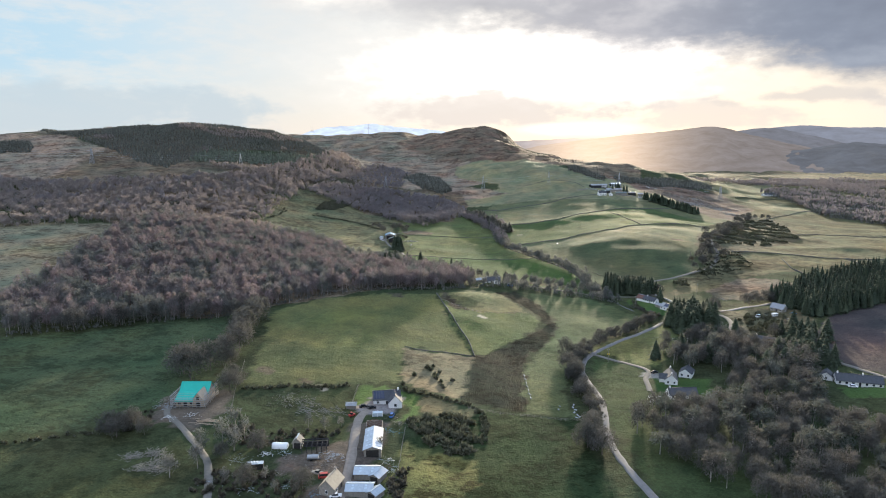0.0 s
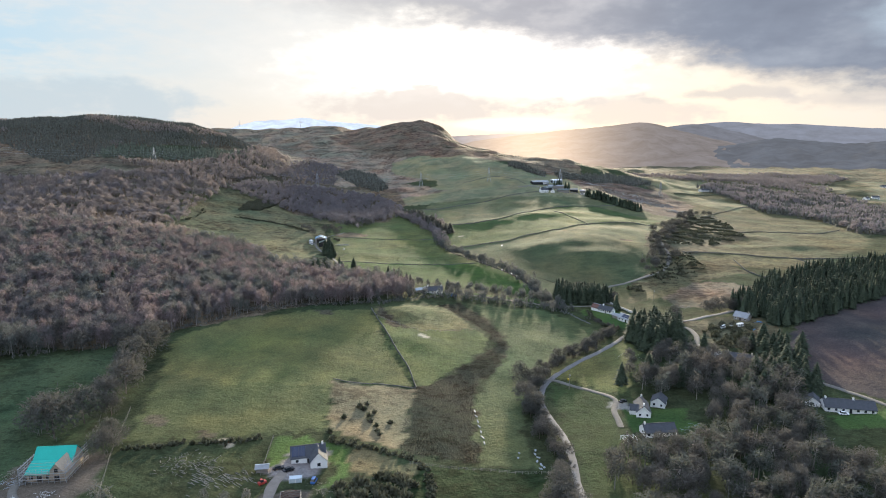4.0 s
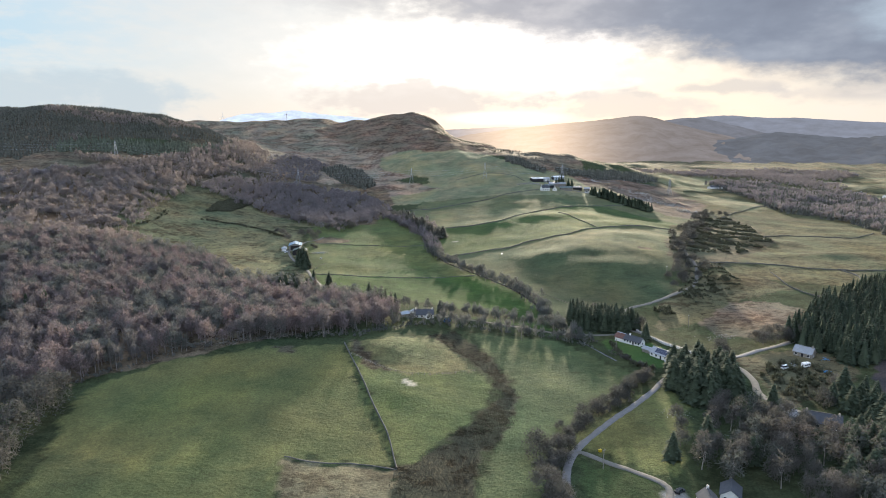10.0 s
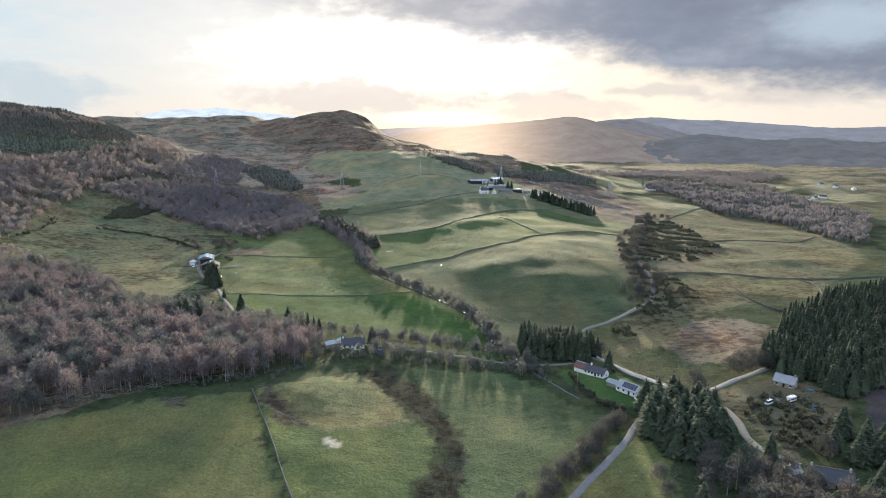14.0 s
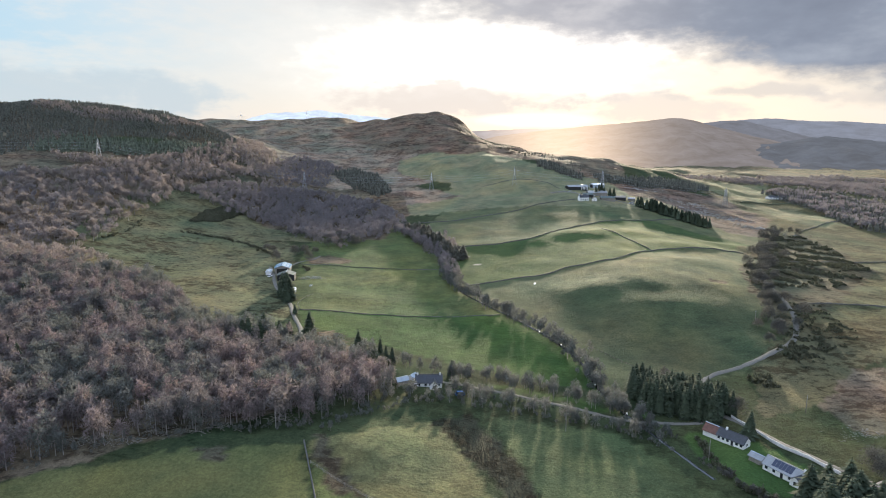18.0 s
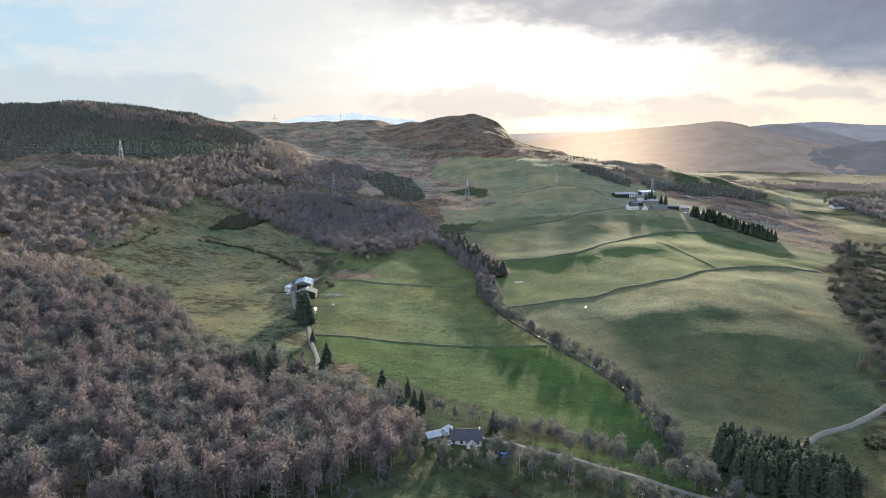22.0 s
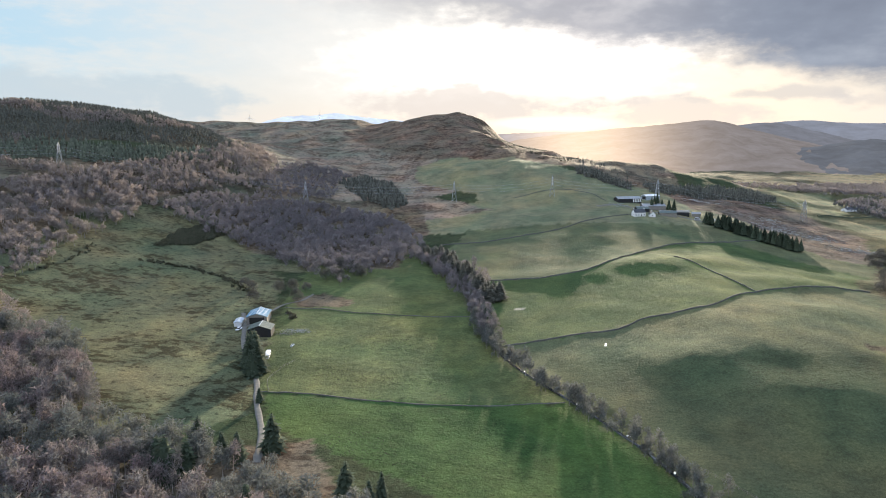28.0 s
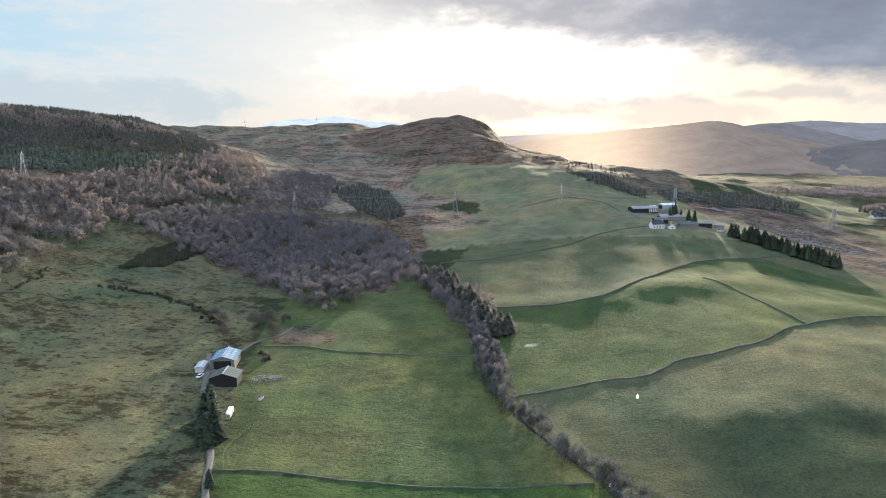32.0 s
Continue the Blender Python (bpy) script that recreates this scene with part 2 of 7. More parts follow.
def toned(name, one, two, rough=0.9, through=0.0):
    """Twigs, needles and leaves: each tree mixes two colours by its own tone, each blade varies a little."""
    m, k, body = matter(name, rough, 0.0, 0.1)
    tone = k.add("ShaderNodeAttribute", attribute="tone").outputs["Fac"]
    base = k.mix(tone, one, two)
    isle = k.add("ShaderNodeNewGeometry").outputs["Random Per Island"]
    c = k.mix(1.0, base, k.ramp(isle, (0.0, (0.62, 0.62, 0.62)), (1.0, (1.3, 1.3, 1.3))), "MULTIPLY")
    k.tree.links.new(c, body.inputs["Base Color"])
    if through:
        # light that passes between fine twigs and needles
        thin = k.add("ShaderNodeBsdfTranslucent", {"Color": c}).outputs[0]
        both = k.add("ShaderNodeMixShader", {0: through, 1: body.outputs[0], 2: thin}).outputs[0]
        k.add("ShaderNodeOutputMaterial", {0: both}).is_active_output = True
    return m


def ground_matter():
    m, k, body = matter("turf_and_soil", 0.95, 0.0, 0.075)
    at = place(k)
    cover = k.add("ShaderNodeAttribute", attribute="cover").outputs["Color"]
    rough = k.add("ShaderNodeAttribute", attribute="rough").outputs["Fac"]
    long = k.add("ShaderNodeVectorMath", {0: at, 1: (0.72, 1.0, 1.0)}, operation="MULTIPLY").outputs[0]
    mid = k.noise(at, 0.055, 5.0, 0.62)
    small = k.noise(at, 0.9, 4.0, 0.6)
    blade = k.noise(at, 3.2, 2.0, 0.6)
    tuft = k.noise(long, 0.28, 6.0, 0.72)
    heath = k.noise(long, 0.035, 7.0, 0.66)
    c = k.mix(1.0, cover, k.ramp(mid, (0.3, (0.70, 0.74, 0.76)), (0.7, (1.30, 1.22, 1.14))), "MULTIPLY")
    c = k.mix(1.0, c, k.ramp(small, (0.3, (0.74, 0.74, 0.72)), (0.7, (1.24, 1.24, 1.21))), "MULTIPLY")
    c = k.mix(1.0, c, k.ramp(blade, (0.3, (0.74, 0.74, 0.74)), (0.7, (1.24, 1.24, 1.24))), "MULTIPLY")
    broad_drift = k.noise(k.add("ShaderNodeVectorMath", {0: at, 1: (1.0, 0.55, 1.0)}, operation="MULTIPLY").outputs[0], 0.016, 4.0, 0.6)
    c = k.mix(1.0, c, k.ramp(broad_drift, (0.36, (0.84, 0.93, 0.93)), (0.5, (1.0, 1.0, 1.0)), (0.66, (1.28, 1.14, 1.02))), "MULTIPLY")
    # rough grazing: dark tussocks, heather and straw
    straw = k.mix(k.soft(tuft, 0.52, 0.61), (1.12, 1.10, 1.02), (0.46, 0.44, 0.40))
    fleck = k.soft(k.noise(k.add("ShaderNodeVectorMath", {0: at, 1: (0.65, 1.0, 1.0)}, operation="MULTIPLY").outputs[0], 0.22, 5.0, 0.7), 0.44, 0.56)
    patch = k.math("MULTIPLY", k.soft(heath, 0.46, 0.55), k.math("ADD", 0.15, k.math("MULTIPLY", fleck, 0.85)))
    straw = k.mix(patch, straw, (0.40, 0.34, 0.29))
    straw = k.mix(k.soft(heath, 0.46, 0.36), straw, (1.2, 1.2, 1.1))
    c = k.mix(rough, c, k.mix(1.0, c, straw, "MULTIPLY"))
    k.tree.links.new(c, body.inputs["Base Color"])
    # specular follows the cover's green, keeping the fields darkened for shade dull
    k.tree.links.new(k.math("MULTIPLY", k.add("ShaderNodeSeparateColor", {0: cover}).outputs[1], 0.50), body.inputs["Specular IOR Level"])
    b = k.add("ShaderNodeBump", {"Strength": 0.75, "Distance": 0.8, "Height": k.math("ADD", k.math("MULTIPLY", small, 0.6), tuft)})
    k.tree.links.new(b.outputs[0], body.inputs["Normal"])
    return m


TURF = ground_matter()
BIRCH = toned("birch_twigs", (0.240, 0.186, 0.182), (0.148, 0.150, 0.144), through=0.4)
LARCH = toned("larch_twigs", (0.325, 0.272, 0.24), (0.225, 0.195, 0.18), through=0.4)
ALDER = toned("grey_twigs", (0.126, 0.136, 0.124), (0.178, 0.178, 0.162), through=0.4)
DUSK = toned("dusky_twigs", (0.205, 0.188, 0.19), (0.27, 0.237, 0.232), through=0.4)
BROWN_BIRCH = toned("brown_birch_twigs", (0.130, 0.114, 0.102), (0.090, 0.096, 0.084), through=0.4)
MOSSY = toned("mossy_twigs", (0.090, 0.101, 0.086), (0.118, 0.124, 0.107), through=0.4)
# dark twigs, colour lowered further for the shade over the valley floor
DIM_TWIGS = toned("dark_twigs", (0.078, 0.082, 0.073), (0.142, 0.132, 0.118), through=0.35)
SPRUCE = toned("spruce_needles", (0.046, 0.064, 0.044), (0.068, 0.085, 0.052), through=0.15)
# far conifers: needles paled and greyed to stand in for haze
HAZED_FIR = toned("hazed_far_spruce_needles", (0.105, 0.108, 0.086), (0.145, 0.138, 0.11), through=0.25)
PINE = toned("young_pine_needles", (0.15, 0.162, 0.115), (0.115, 0.13, 0.092), through=0.25)
GORSE = toned("gorse_and_heather", (0.095, 0.105, 0.068), (0.14, 0.135, 0.092), through=0.15)
RUSH = toned("rushes", (0.064, 0.062, 0.048), (0.108, 0.101, 0.078), through=0.2)
BARK = plain("bark", (0.14, 0.115, 0.10), 0.95, vary=0.4, grain=2.0)
PALE_BARK = plain("birch_bark", (0.30, 0.27, 0.25), 0.9, vary=0.45, grain=2.5)
TARMAC = plain("worn_tarmac", (0.15, 0.145, 0.14), 0.9, vary=0.2, grain=0.5)
GRAVEL = plain("pale_gravel", (0.138, 0.128, 0.110), 0.95, vary=0.25, grain=0.6)
WATER = plain("stream_water", (0.03, 0.035, 0.035), 0.04, vary=0.2, grain=0.4, bump=0.15, bump_scale=1.2, spec=0.6)
FOAM = plain("white_water", (0.85, 0.87, 0.88), 0.5, vary=0.1)
PALE_STONE = plain("limewashed_stone", (0.42, 0.41, 0.38), 0.95, vary=0.3, grain=0.8, bump=0.5, bump_scale=2.0)
STONE = plain("field_stone", (0.098, 0.096, 0.084), 0.95, vary=0.4, grain=0.8, bump=0.6, bump_scale=2.0)


# ---- helpers for things ----
def part(name, bm, material, parent=None, label=""):
    """Links a bmesh as one mesh object, a part of its parent where one is given."""
    me = bpy.data.meshes.new(name)
    bm.to_mesh(me)
    bm.free()
    me.materials.append(material)
    ob = new(name, me)
    if parent is not None:
        ob.parent = parent
    return tagged(ob, label)


def shell(name, verts, faces, material, parent=None, label="", tone=None, smooth=False):
    """One mesh object from arrays of corners and of equal-sided faces."""
    verts, faces = np.asarray(verts, np.float32), np.asarray(faces, np.int32)
    me = bpy.data.meshes.new(name)
    me.vertices.add(len(verts))
    me.vertices.foreach_set("co", verts.ravel())
    me.loops.add(faces.size)
    me.loops.foreach_set("vertex_index", faces.ravel())
    me.polygons.add(len(faces))
    me.polygons.foreach_set("loop_start", np.arange(0, faces.size, faces.shape[1], dtype=np.int32))
    me.polygons.foreach_set("loop_total", np.full(len(faces), faces.shape[1], np.int32))
    if smooth:
        me.polygons.foreach_set("use_smooth", np.ones(len(faces), bool))
    me.update(calc_edges=True)
    me.materials.append(material)
    if tone is not None:
        a = me.attributes.new("tone", "FLOAT", "POINT")
        a.data.foreach_set("value", np.asarray(tone, np.float32))
    ob = new(name, me)
    if parent is not None:
        ob.parent = parent
    return tagged(ob, label)


def along(points, step):
    """Points every step metres on a smooth line through the given ones, as an array of x, y."""
    p = np.array(points, float)
    p = np.vstack([2 * p[0] - p[1], p, 2 * p[-1] - p[-2]])
    out = []
    for a, b, c, d in zip(p, p[1:], p[2:], p[3:]):
        for s in np.linspace(0, 1, max(2, int(np.linalg.norm(c - b) / step) + 1))[:-1]:
            out.append(0.5 * (2 * b + (c - a) * s + (2 * a - 5 * b + 4 * c - d) * s * s + (3 * b - a - 3 * c + d) * s ** 3))
    out.append(p[-2])
    return np.array(out)


def sides(line):
    """Unit vectors to the right of a line."""
    d = np.gradient(line, axis=0)
    d /= np.maximum(np.linalg.norm(d, axis=1, keepdims=True), 1e-6)
    return np.stack([d[:, 1], -d[:, 0]], 1)


def ribbon(name, points, width, material, label, category, rise=0.18, step=3.0, wobble=0.12, kind="structure"):
    """A road, track or stream laid on the land, with a rounded cross-section."""
    line = along(points, step)
    side = sides(line)
    r = np.random.RandomState(len(points) * 7 + int(abs(points[0][0])))
    cols = np.array([-0.62, -0.5, -0.17, 0.17, 0.5, 0.62])
    drop = np.array([-0.5, 0.0, 0.05, 0.05, 0.0, -0.5])
    w = width * (1 + wobble * r.randn(len(line), 1) * 0.5)
    xy = line[:, None, :] + side[:, None, :] * (cols * w)[:, :, None]
    z = np.maximum(land(xy[..., 0], xy[..., 1]), land(line[:, 0], line[:, 1])[:, None] - 0.1) + rise + drop
    verts = np.dstack([xy, z]).reshape(-1, 3)
    i = np.arange(len(line) - 1)[:, None] * 6 + np.arange(5)
    faces = np.stack([i, i + 6, i + 7, i + 1], -1).reshape(-1, 4)[:, ::-1]
    ob = shell(name, verts, faces, material, smooth=True)
    return tagged(ob, label, category, kind=kind)


def inside(x, y, poly):
    """Which points lie in a polygon."""
    out = np.zeros(np.shape(x), bool)
    p = list(poly)
    for (x0, y0), (x1, y1) in zip(p, p[1:] + p[:1]):
        cross = (y0 > y) != (y1 > y)
        out ^= cross & (x < (x1 - x0) * (y - y0) / (y1 - y0 + 1e-9) + x0)
    return out


# ---- ground sheet ----
PASTURE, BRIGHT, OLIVE, ROUGH = (0.101, 0.111, 0.048), (0.048, 0.084, 0.029), (0.100, 0.109, 0.060), (0.097, 0.102, 0.064)
# SHADY carries the near valley's shade in its colour
SHADY, HILLSIDE = (0.052, 0.073, 0.041), (0.165, 0.165, 0.100)
# HILLSIDE above and MOOR are lightened to stand in for haze
MOOR, BRACKEN, BRUSH, SOIL = (0.172, 0.145, 0.118), (0.20, 0.162, 0.134), (0.085, 0.077, 0.058), (0.062, 0.054, 0.055)
WOODFLOOR, TUSSOCK, STRAW, FELLED = (0.12, 0.10, 0.078), (0.050, 0.050, 0.037), (0.20, 0.165, 0.105), (0.125, 0.098, 0.085)
DIRT, PAVED, PALE_EARTH = (0.105, 0.088, 0.076), (0.17, 0.17, 0.175), (0.36, 0.33, 0.28)
disc = lambda x, y, r: [(x + r * math.cos(k * 0.628), y + r * math.sin(k * 0.628)) for k in range(10)]
BOG = [(4, 506), (17, 477), (31, 456), (36, 438), (37, 425), (25, 405), (15, 389), (5, 376), (-10, 362), (-15, 295), (16, 288), (19, 344), (22, 373), (33, 387), (41, 404), (46, 425), (44, 442), (40, 465), (32, 489), (19, 514)]
# colour, roughness of the sward, outline
FIELDS = [
    ((0.125, 0.112, 0.082), 1.0, [(-3700, 1500), (3700, 1500), (3700, 3700), (-3700, 3700)]), ((0.115, 0.106, 0.072), 0.9, [(420, 1000), (3700, 700), (3700, 3700), (420, 3700)]),
    (MOOR, 1.0, [(-1600, 1250), (-300, 1250), (-180, 1330), (-60, 1500), (120, 1560), (260, 1560), (300, 2600), (-1600, 2600)]),
    (BRACKEN, 1.0, [(-1400, 1300), (-900, 1230), (-810, 1160), (-735, 1110), (-664, 1064), (-590, 1012), (-530, 985), (-506, 918), (-603, 880), (-720, 850), (-1400, 700)]),
    (BRUSH, 0.9, [(-330, 985), (-200, 1040), (-60, 1120), (-70, 1170), (-150, 1350), (-300, 1400), (-400, 1250), (-430, 1000)]),
    (BRACKEN, 1.0, [(-260, 1180), (-60, 1200), (40, 1330), (-60, 1500), (-300, 1500), (-400, 1350)]),
    (HILLSIDE, 0.25, [(146, 1310), (113, 1360), (74, 1413), (48, 1430), (11, 1429), (-45, 1452), (-80, 1400), (-80, 1330), (-53, 1283), (-20, 1262), (13, 1219), (13, 1185), (-20, 1160), (-57, 1140), (-70, 1118), (-45, 1040), (150, 1020), (420, 1100), (300, 1240), (200, 1250)]),
    (BRACKEN, 1.0, [(-75, 1230), (-20, 1205), (29, 1139), (-5, 1128), (-50, 1112), (-80, 1160)]),
    ((0.13, 0.108, 0.085), 0.9, [(60, 1720), (130, 1500), (160, 1400), (150, 1335), (235, 1240), (300, 1290), (330, 1480), (300, 1700), (150, 1800)]),
    ((0.13, 0.10, 0.08), 1.0, [(-120, 1470), (-45, 1452), (11, 1429), (74, 1413), (120, 1350), (150, 1335), (205, 1480), (190, 1620), (100, 1800), (80, 2100), (-200, 2100), (-260, 1700)]),
    (BRUSH, 0.8, [(-540, 1075), (-501, 1111), (-441, 1163), (-394, 1200), (-362, 1266), (-330, 1330), (-380, 1500), (-700, 1500), (-1050, 1400), (-900, 1210), (-660, 1090)]),
    (BRACKEN, 0.9, [(-700, 990), (-492, 1042), (-454, 1039), (-412, 1069), (-367, 1104), (-366, 1065), (-397, 1033), (-444, 1025), (-560, 960)]),
    (OLIVE, 0.12, [(20, 730), (60, 640), (130, 560), (240, 660), (290, 840), (400, 1010), (260, 1050), (0, 1050), (-30, 900)]),
    # next two pastures: green grass, darkened further for the shade on their slopes
    ((0.066, 0.092, 0.038), 0.12, [(17, 735), (65, 744), (104, 757), (157, 777), (189, 800), (248, 826), (290, 846), (340, 905), (250, 1000), (195, 971), (151, 931), (121, 898), (96, 873), (71, 860), (15, 861)]),
    ((0.072, 0.084, 0.046), 0.2, [(76, 545), (150, 560), (215, 600), (240, 690), (190, 690), (100, 700), (40, 715), (60, 640)]),
    ((0.088, 0.108, 0.046), 0.3, [(-120, 786), (5, 785), (-10, 860), (-50, 960), (-130, 900)]), ((0.084, 0.106, 0.046), 0.35, [(-93, 664), (48, 664), (16, 735), (5, 785), (-118, 788), (-108, 715)]),
    (BRIGHT, 0.3, [(-93, 663), (-80, 630), (20, 570), (85, 548), (80, 600), (48, 663)]),
    (ROUGH, 1.0, [(-135, 590), (-90, 640), (-118, 760), (-140, 860), (-200, 930), (-330, 900), (-330, 800), (-250, 690), (-180, 620)]),
    (ROUGH, 0.8, [(-330, 880), (-120, 880), (-170, 1020), (-330, 990)]),
    ((0.16, 0.15, 0.11), 0.9, [(-720, 300), (-230, 430), (-330, 640), (-420, 660), (-900, 560)]),
    (WOODFLOOR, 0.9, [(-150, 430), (-80, 480), (-20, 545), (-60, 620), (-150, 590), (-240, 690), (-330, 800), (-340, 930), (-300, 1100), (-700, 1150), (-650, 800), (-420, 660), (-300, 560), (-260, 400), (-190, 395)]),
    (WOODFLOOR, 0.9, [(-190, 930), (-60, 900), (-40, 1060), (-60, 1180), (-250, 1180), (-250, 1020)]),
    (SHADY, 0.55, [(-330, 330), (-240, 368), (-181, 403), (-158, 359), (-145, 306), (-153, 276), (-168, 241), (-300, 220)]),
    (PASTURE, 0.15, [(-124, 292), (-141, 364), (-152, 415), (-124, 449), (-79, 464), (-44, 472), (-11, 363), (-53, 366), (-49, 311), (-74, 302)]),
    ((0.165, 0.138, 0.09), 0.7, [(-53, 364), (-11, 359), (-15, 295), (-32, 305), (-47, 311)]),
    # lower end of the pasture, its shade painted as darker grass
    ((0.076, 0.090, 0.042), 0.2, [(-124, 292), (-141, 364), (-100, 352), (-56, 356), (-53, 340), (-49, 311), (-74, 302)]),
    ((0.084, 0.106, 0.044), 0.2, [(-42, 473), (5, 506), (23, 461), (36, 436), (19, 398), (-9, 363)]), ((0.135, 0.130, 0.064), 0.4, [(-42, 473), (5, 506), (23, 461), (27, 451), (8, 446), (-8, 444), (-36, 461)]),
    ((0.072, 0.092, 0.046), 0.3, [(30, 512), (81, 506), (112, 449), (77, 409), (58, 395), (46, 357), (38, 320), (41, 284), (17, 288), (17, 344), (35, 392), (47, 438)]),
    (TUSSOCK, 1.0, BOG), (BRUSH, 0.8, [(-41, 480), (-34, 476), (-25, 458), (-16, 447), (-29, 449), (-33, 459)]), (BRUSH, 0.8, [(-79, 464), (-70, 468), (-67, 461), (-76, 459)]),
    # dark near field: missing sunlight is put into its colour
    ((0.030, 0.045, 0.022), 0.7, [(-20, 286), (41, 282), (46, 200), (-45, 190), (-35, 250)]),
    (PASTURE, 0.3, [(62, 385), (128, 442), (120, 400), (95, 352)]),
    # roadside grass, also darkened for the shade on the valley floor
    ((0.044, 0.062, 0.029), 0.3, [(60, 372), (84, 355), (82, 300), (110, 230), (100, 190), (62, 205), (56, 300)]),
    (BRIGHT, 0.0, [(88, 340), (118, 335), (116, 312), (88, 314)]),
    ((0.078, 0.074, 0.052), 1.0, [(168, 405), (205, 420), (225, 440), (225, 480), (170, 466)]), (SOIL, 0.0, [(194, 352), (196, 390), (236, 446), (290, 488), (420, 560), (520, 520), (420, 380), (260, 330), (215, 326)]),
    (BRIGHT, 0.0, [(176, 316), (205, 320), (235, 322), (230, 300), (178, 305)]),
    ((0.135, 0.112, 0.088), 0.9, [(180, 530), (222, 570), (255, 566), (262, 542), (239, 514), (205, 500), (183, 503)]), ((0.092, 0.088, 0.055), 0.9, [(150, 520), (180, 530), (222, 570), (290, 600), (260, 660), (215, 620), (170, 575)]),
    ((0.088, 0.090, 0.054), 0.8, [(250, 640), (330, 600), (480, 720), (600, 900), (420, 1000), (300, 880), (250, 760)]),
    ((0.076, 0.077, 0.045), 0.5, [(420, 1000), (600, 900), (1000, 1100), (1200, 1900), (560, 1900), (470, 1500), (440, 1200)]),
    ((0.085, 0.080, 0.057), 1.0, [(205, 610), (226, 640), (262, 660), (330, 738), (385, 800), (428, 916), (432, 1000), (385, 990), (299, 850), (240, 745), (222, 690)]),
    ((0.13, 0.10, 0.075), 1.0, [(-118, 811), (-100, 826), (-77, 812), (-78, 798), (-98, 795), (-110, 791)]),
    (FELLED, 1.0, [(262, 1140), (322, 1125), (322, 1045), (335, 985), (375, 970), (450, 1120), (440, 1240), (370, 1275), (260, 1260)]),
    ((0.15, 0.15, 0.085), 0.3, [(454, 1335), (490, 1264), (560, 1330), (600, 1400), (740, 1720), (560, 1600)]), ((0.15, 0.145, 0.085), 0.4, [(470, 1245), (480, 1120), (508, 1066), (571, 1165), (560, 1255)]),
    ((0.16, 0.15, 0.095), 0.3, [(918, 1433), (945, 1437), (1050, 1640), (970, 1690)]), ((0.15, 0.145, 0.09), 0.3, [(799, 1246), (826, 1232), (953, 1235), (1041, 1330), (1230, 1700), (1190, 1770), (1010, 1460)]),
    (BRIGHT, 0.1, [(106, 506), (133, 504), (147, 478), (140, 455), (120, 460), (112, 485)]),
    (BRIGHT, 0.3, [(20, 549), (50, 541), (80, 526), (102, 518), (102, 523), (80, 532), (50, 549)]),
    (DIRT, 0.3, [(-66, 196), (-50, 196), (-44, 262), (-64, 262), (-60, 244), (-84, 228), (-84, 216), (-66, 214)]),
    (DIRT, 0.3, [(-158, 274), (-152, 250), (-130, 244), (-120, 262), (-128, 282), (-146, 286)]),
    (PAVED, 0.0, [(-64, 276), (-60, 268), (-48, 270), (-41, 284), (-46, 294), (-58, 292)]),
    ((0.060, 0.106, 0.032), 0.05, [(-68, 301), (-67, 276), (-64, 276), (-58, 293), (-46, 295), (-40, 284), (-43, 266), (-36, 266), (-33, 284), (-40, 298), (-54, 303)]),
    ((0.090, 0.098, 0.042), 1.0, [(-37, 246), (-24, 240), (-8, 236), (-4, 216), (-28, 192), (-40, 198)]), ((0.125, 0.112, 0.066), 0.9, [(-34, 297), (-20, 290), (-7, 284), (-7, 276), (-22, 278), (-33, 275)]),
    (PALE_EARTH, 0.2, disc(-85, 295, 2.6)), (PALE_EARTH, 0.2, disc(-8, 434, 3.2)), (PALE_EARTH, 0.2, disc(35, 798, 3.0)), (BRUSH, 0.4, disc(-95, 300, 3.2)), (BRUSH, 0.6, disc(-121, 312, 5.0)), (BRUSH, 0.8, disc(203, 699, 6.0)),
    (PAVED, 0.0, [(160, 398), (172, 394), (168, 384), (160, 386)]), (PAVED, 0.0, [(85, 346), (94, 348), (95, 338), (86, 336)]),
]


def spacing(stops):
    """Grid lines that are close where the camera passes and wide far off: (to, step) pairs from the first value on."""
    out = [stops[0]]
    for to, step in stops[1:]:
        out += list(np.linspace(out[-1], to, max(2, int(round((to - out[-1]) / step)) + 1))[1:])
    return np.array(out)


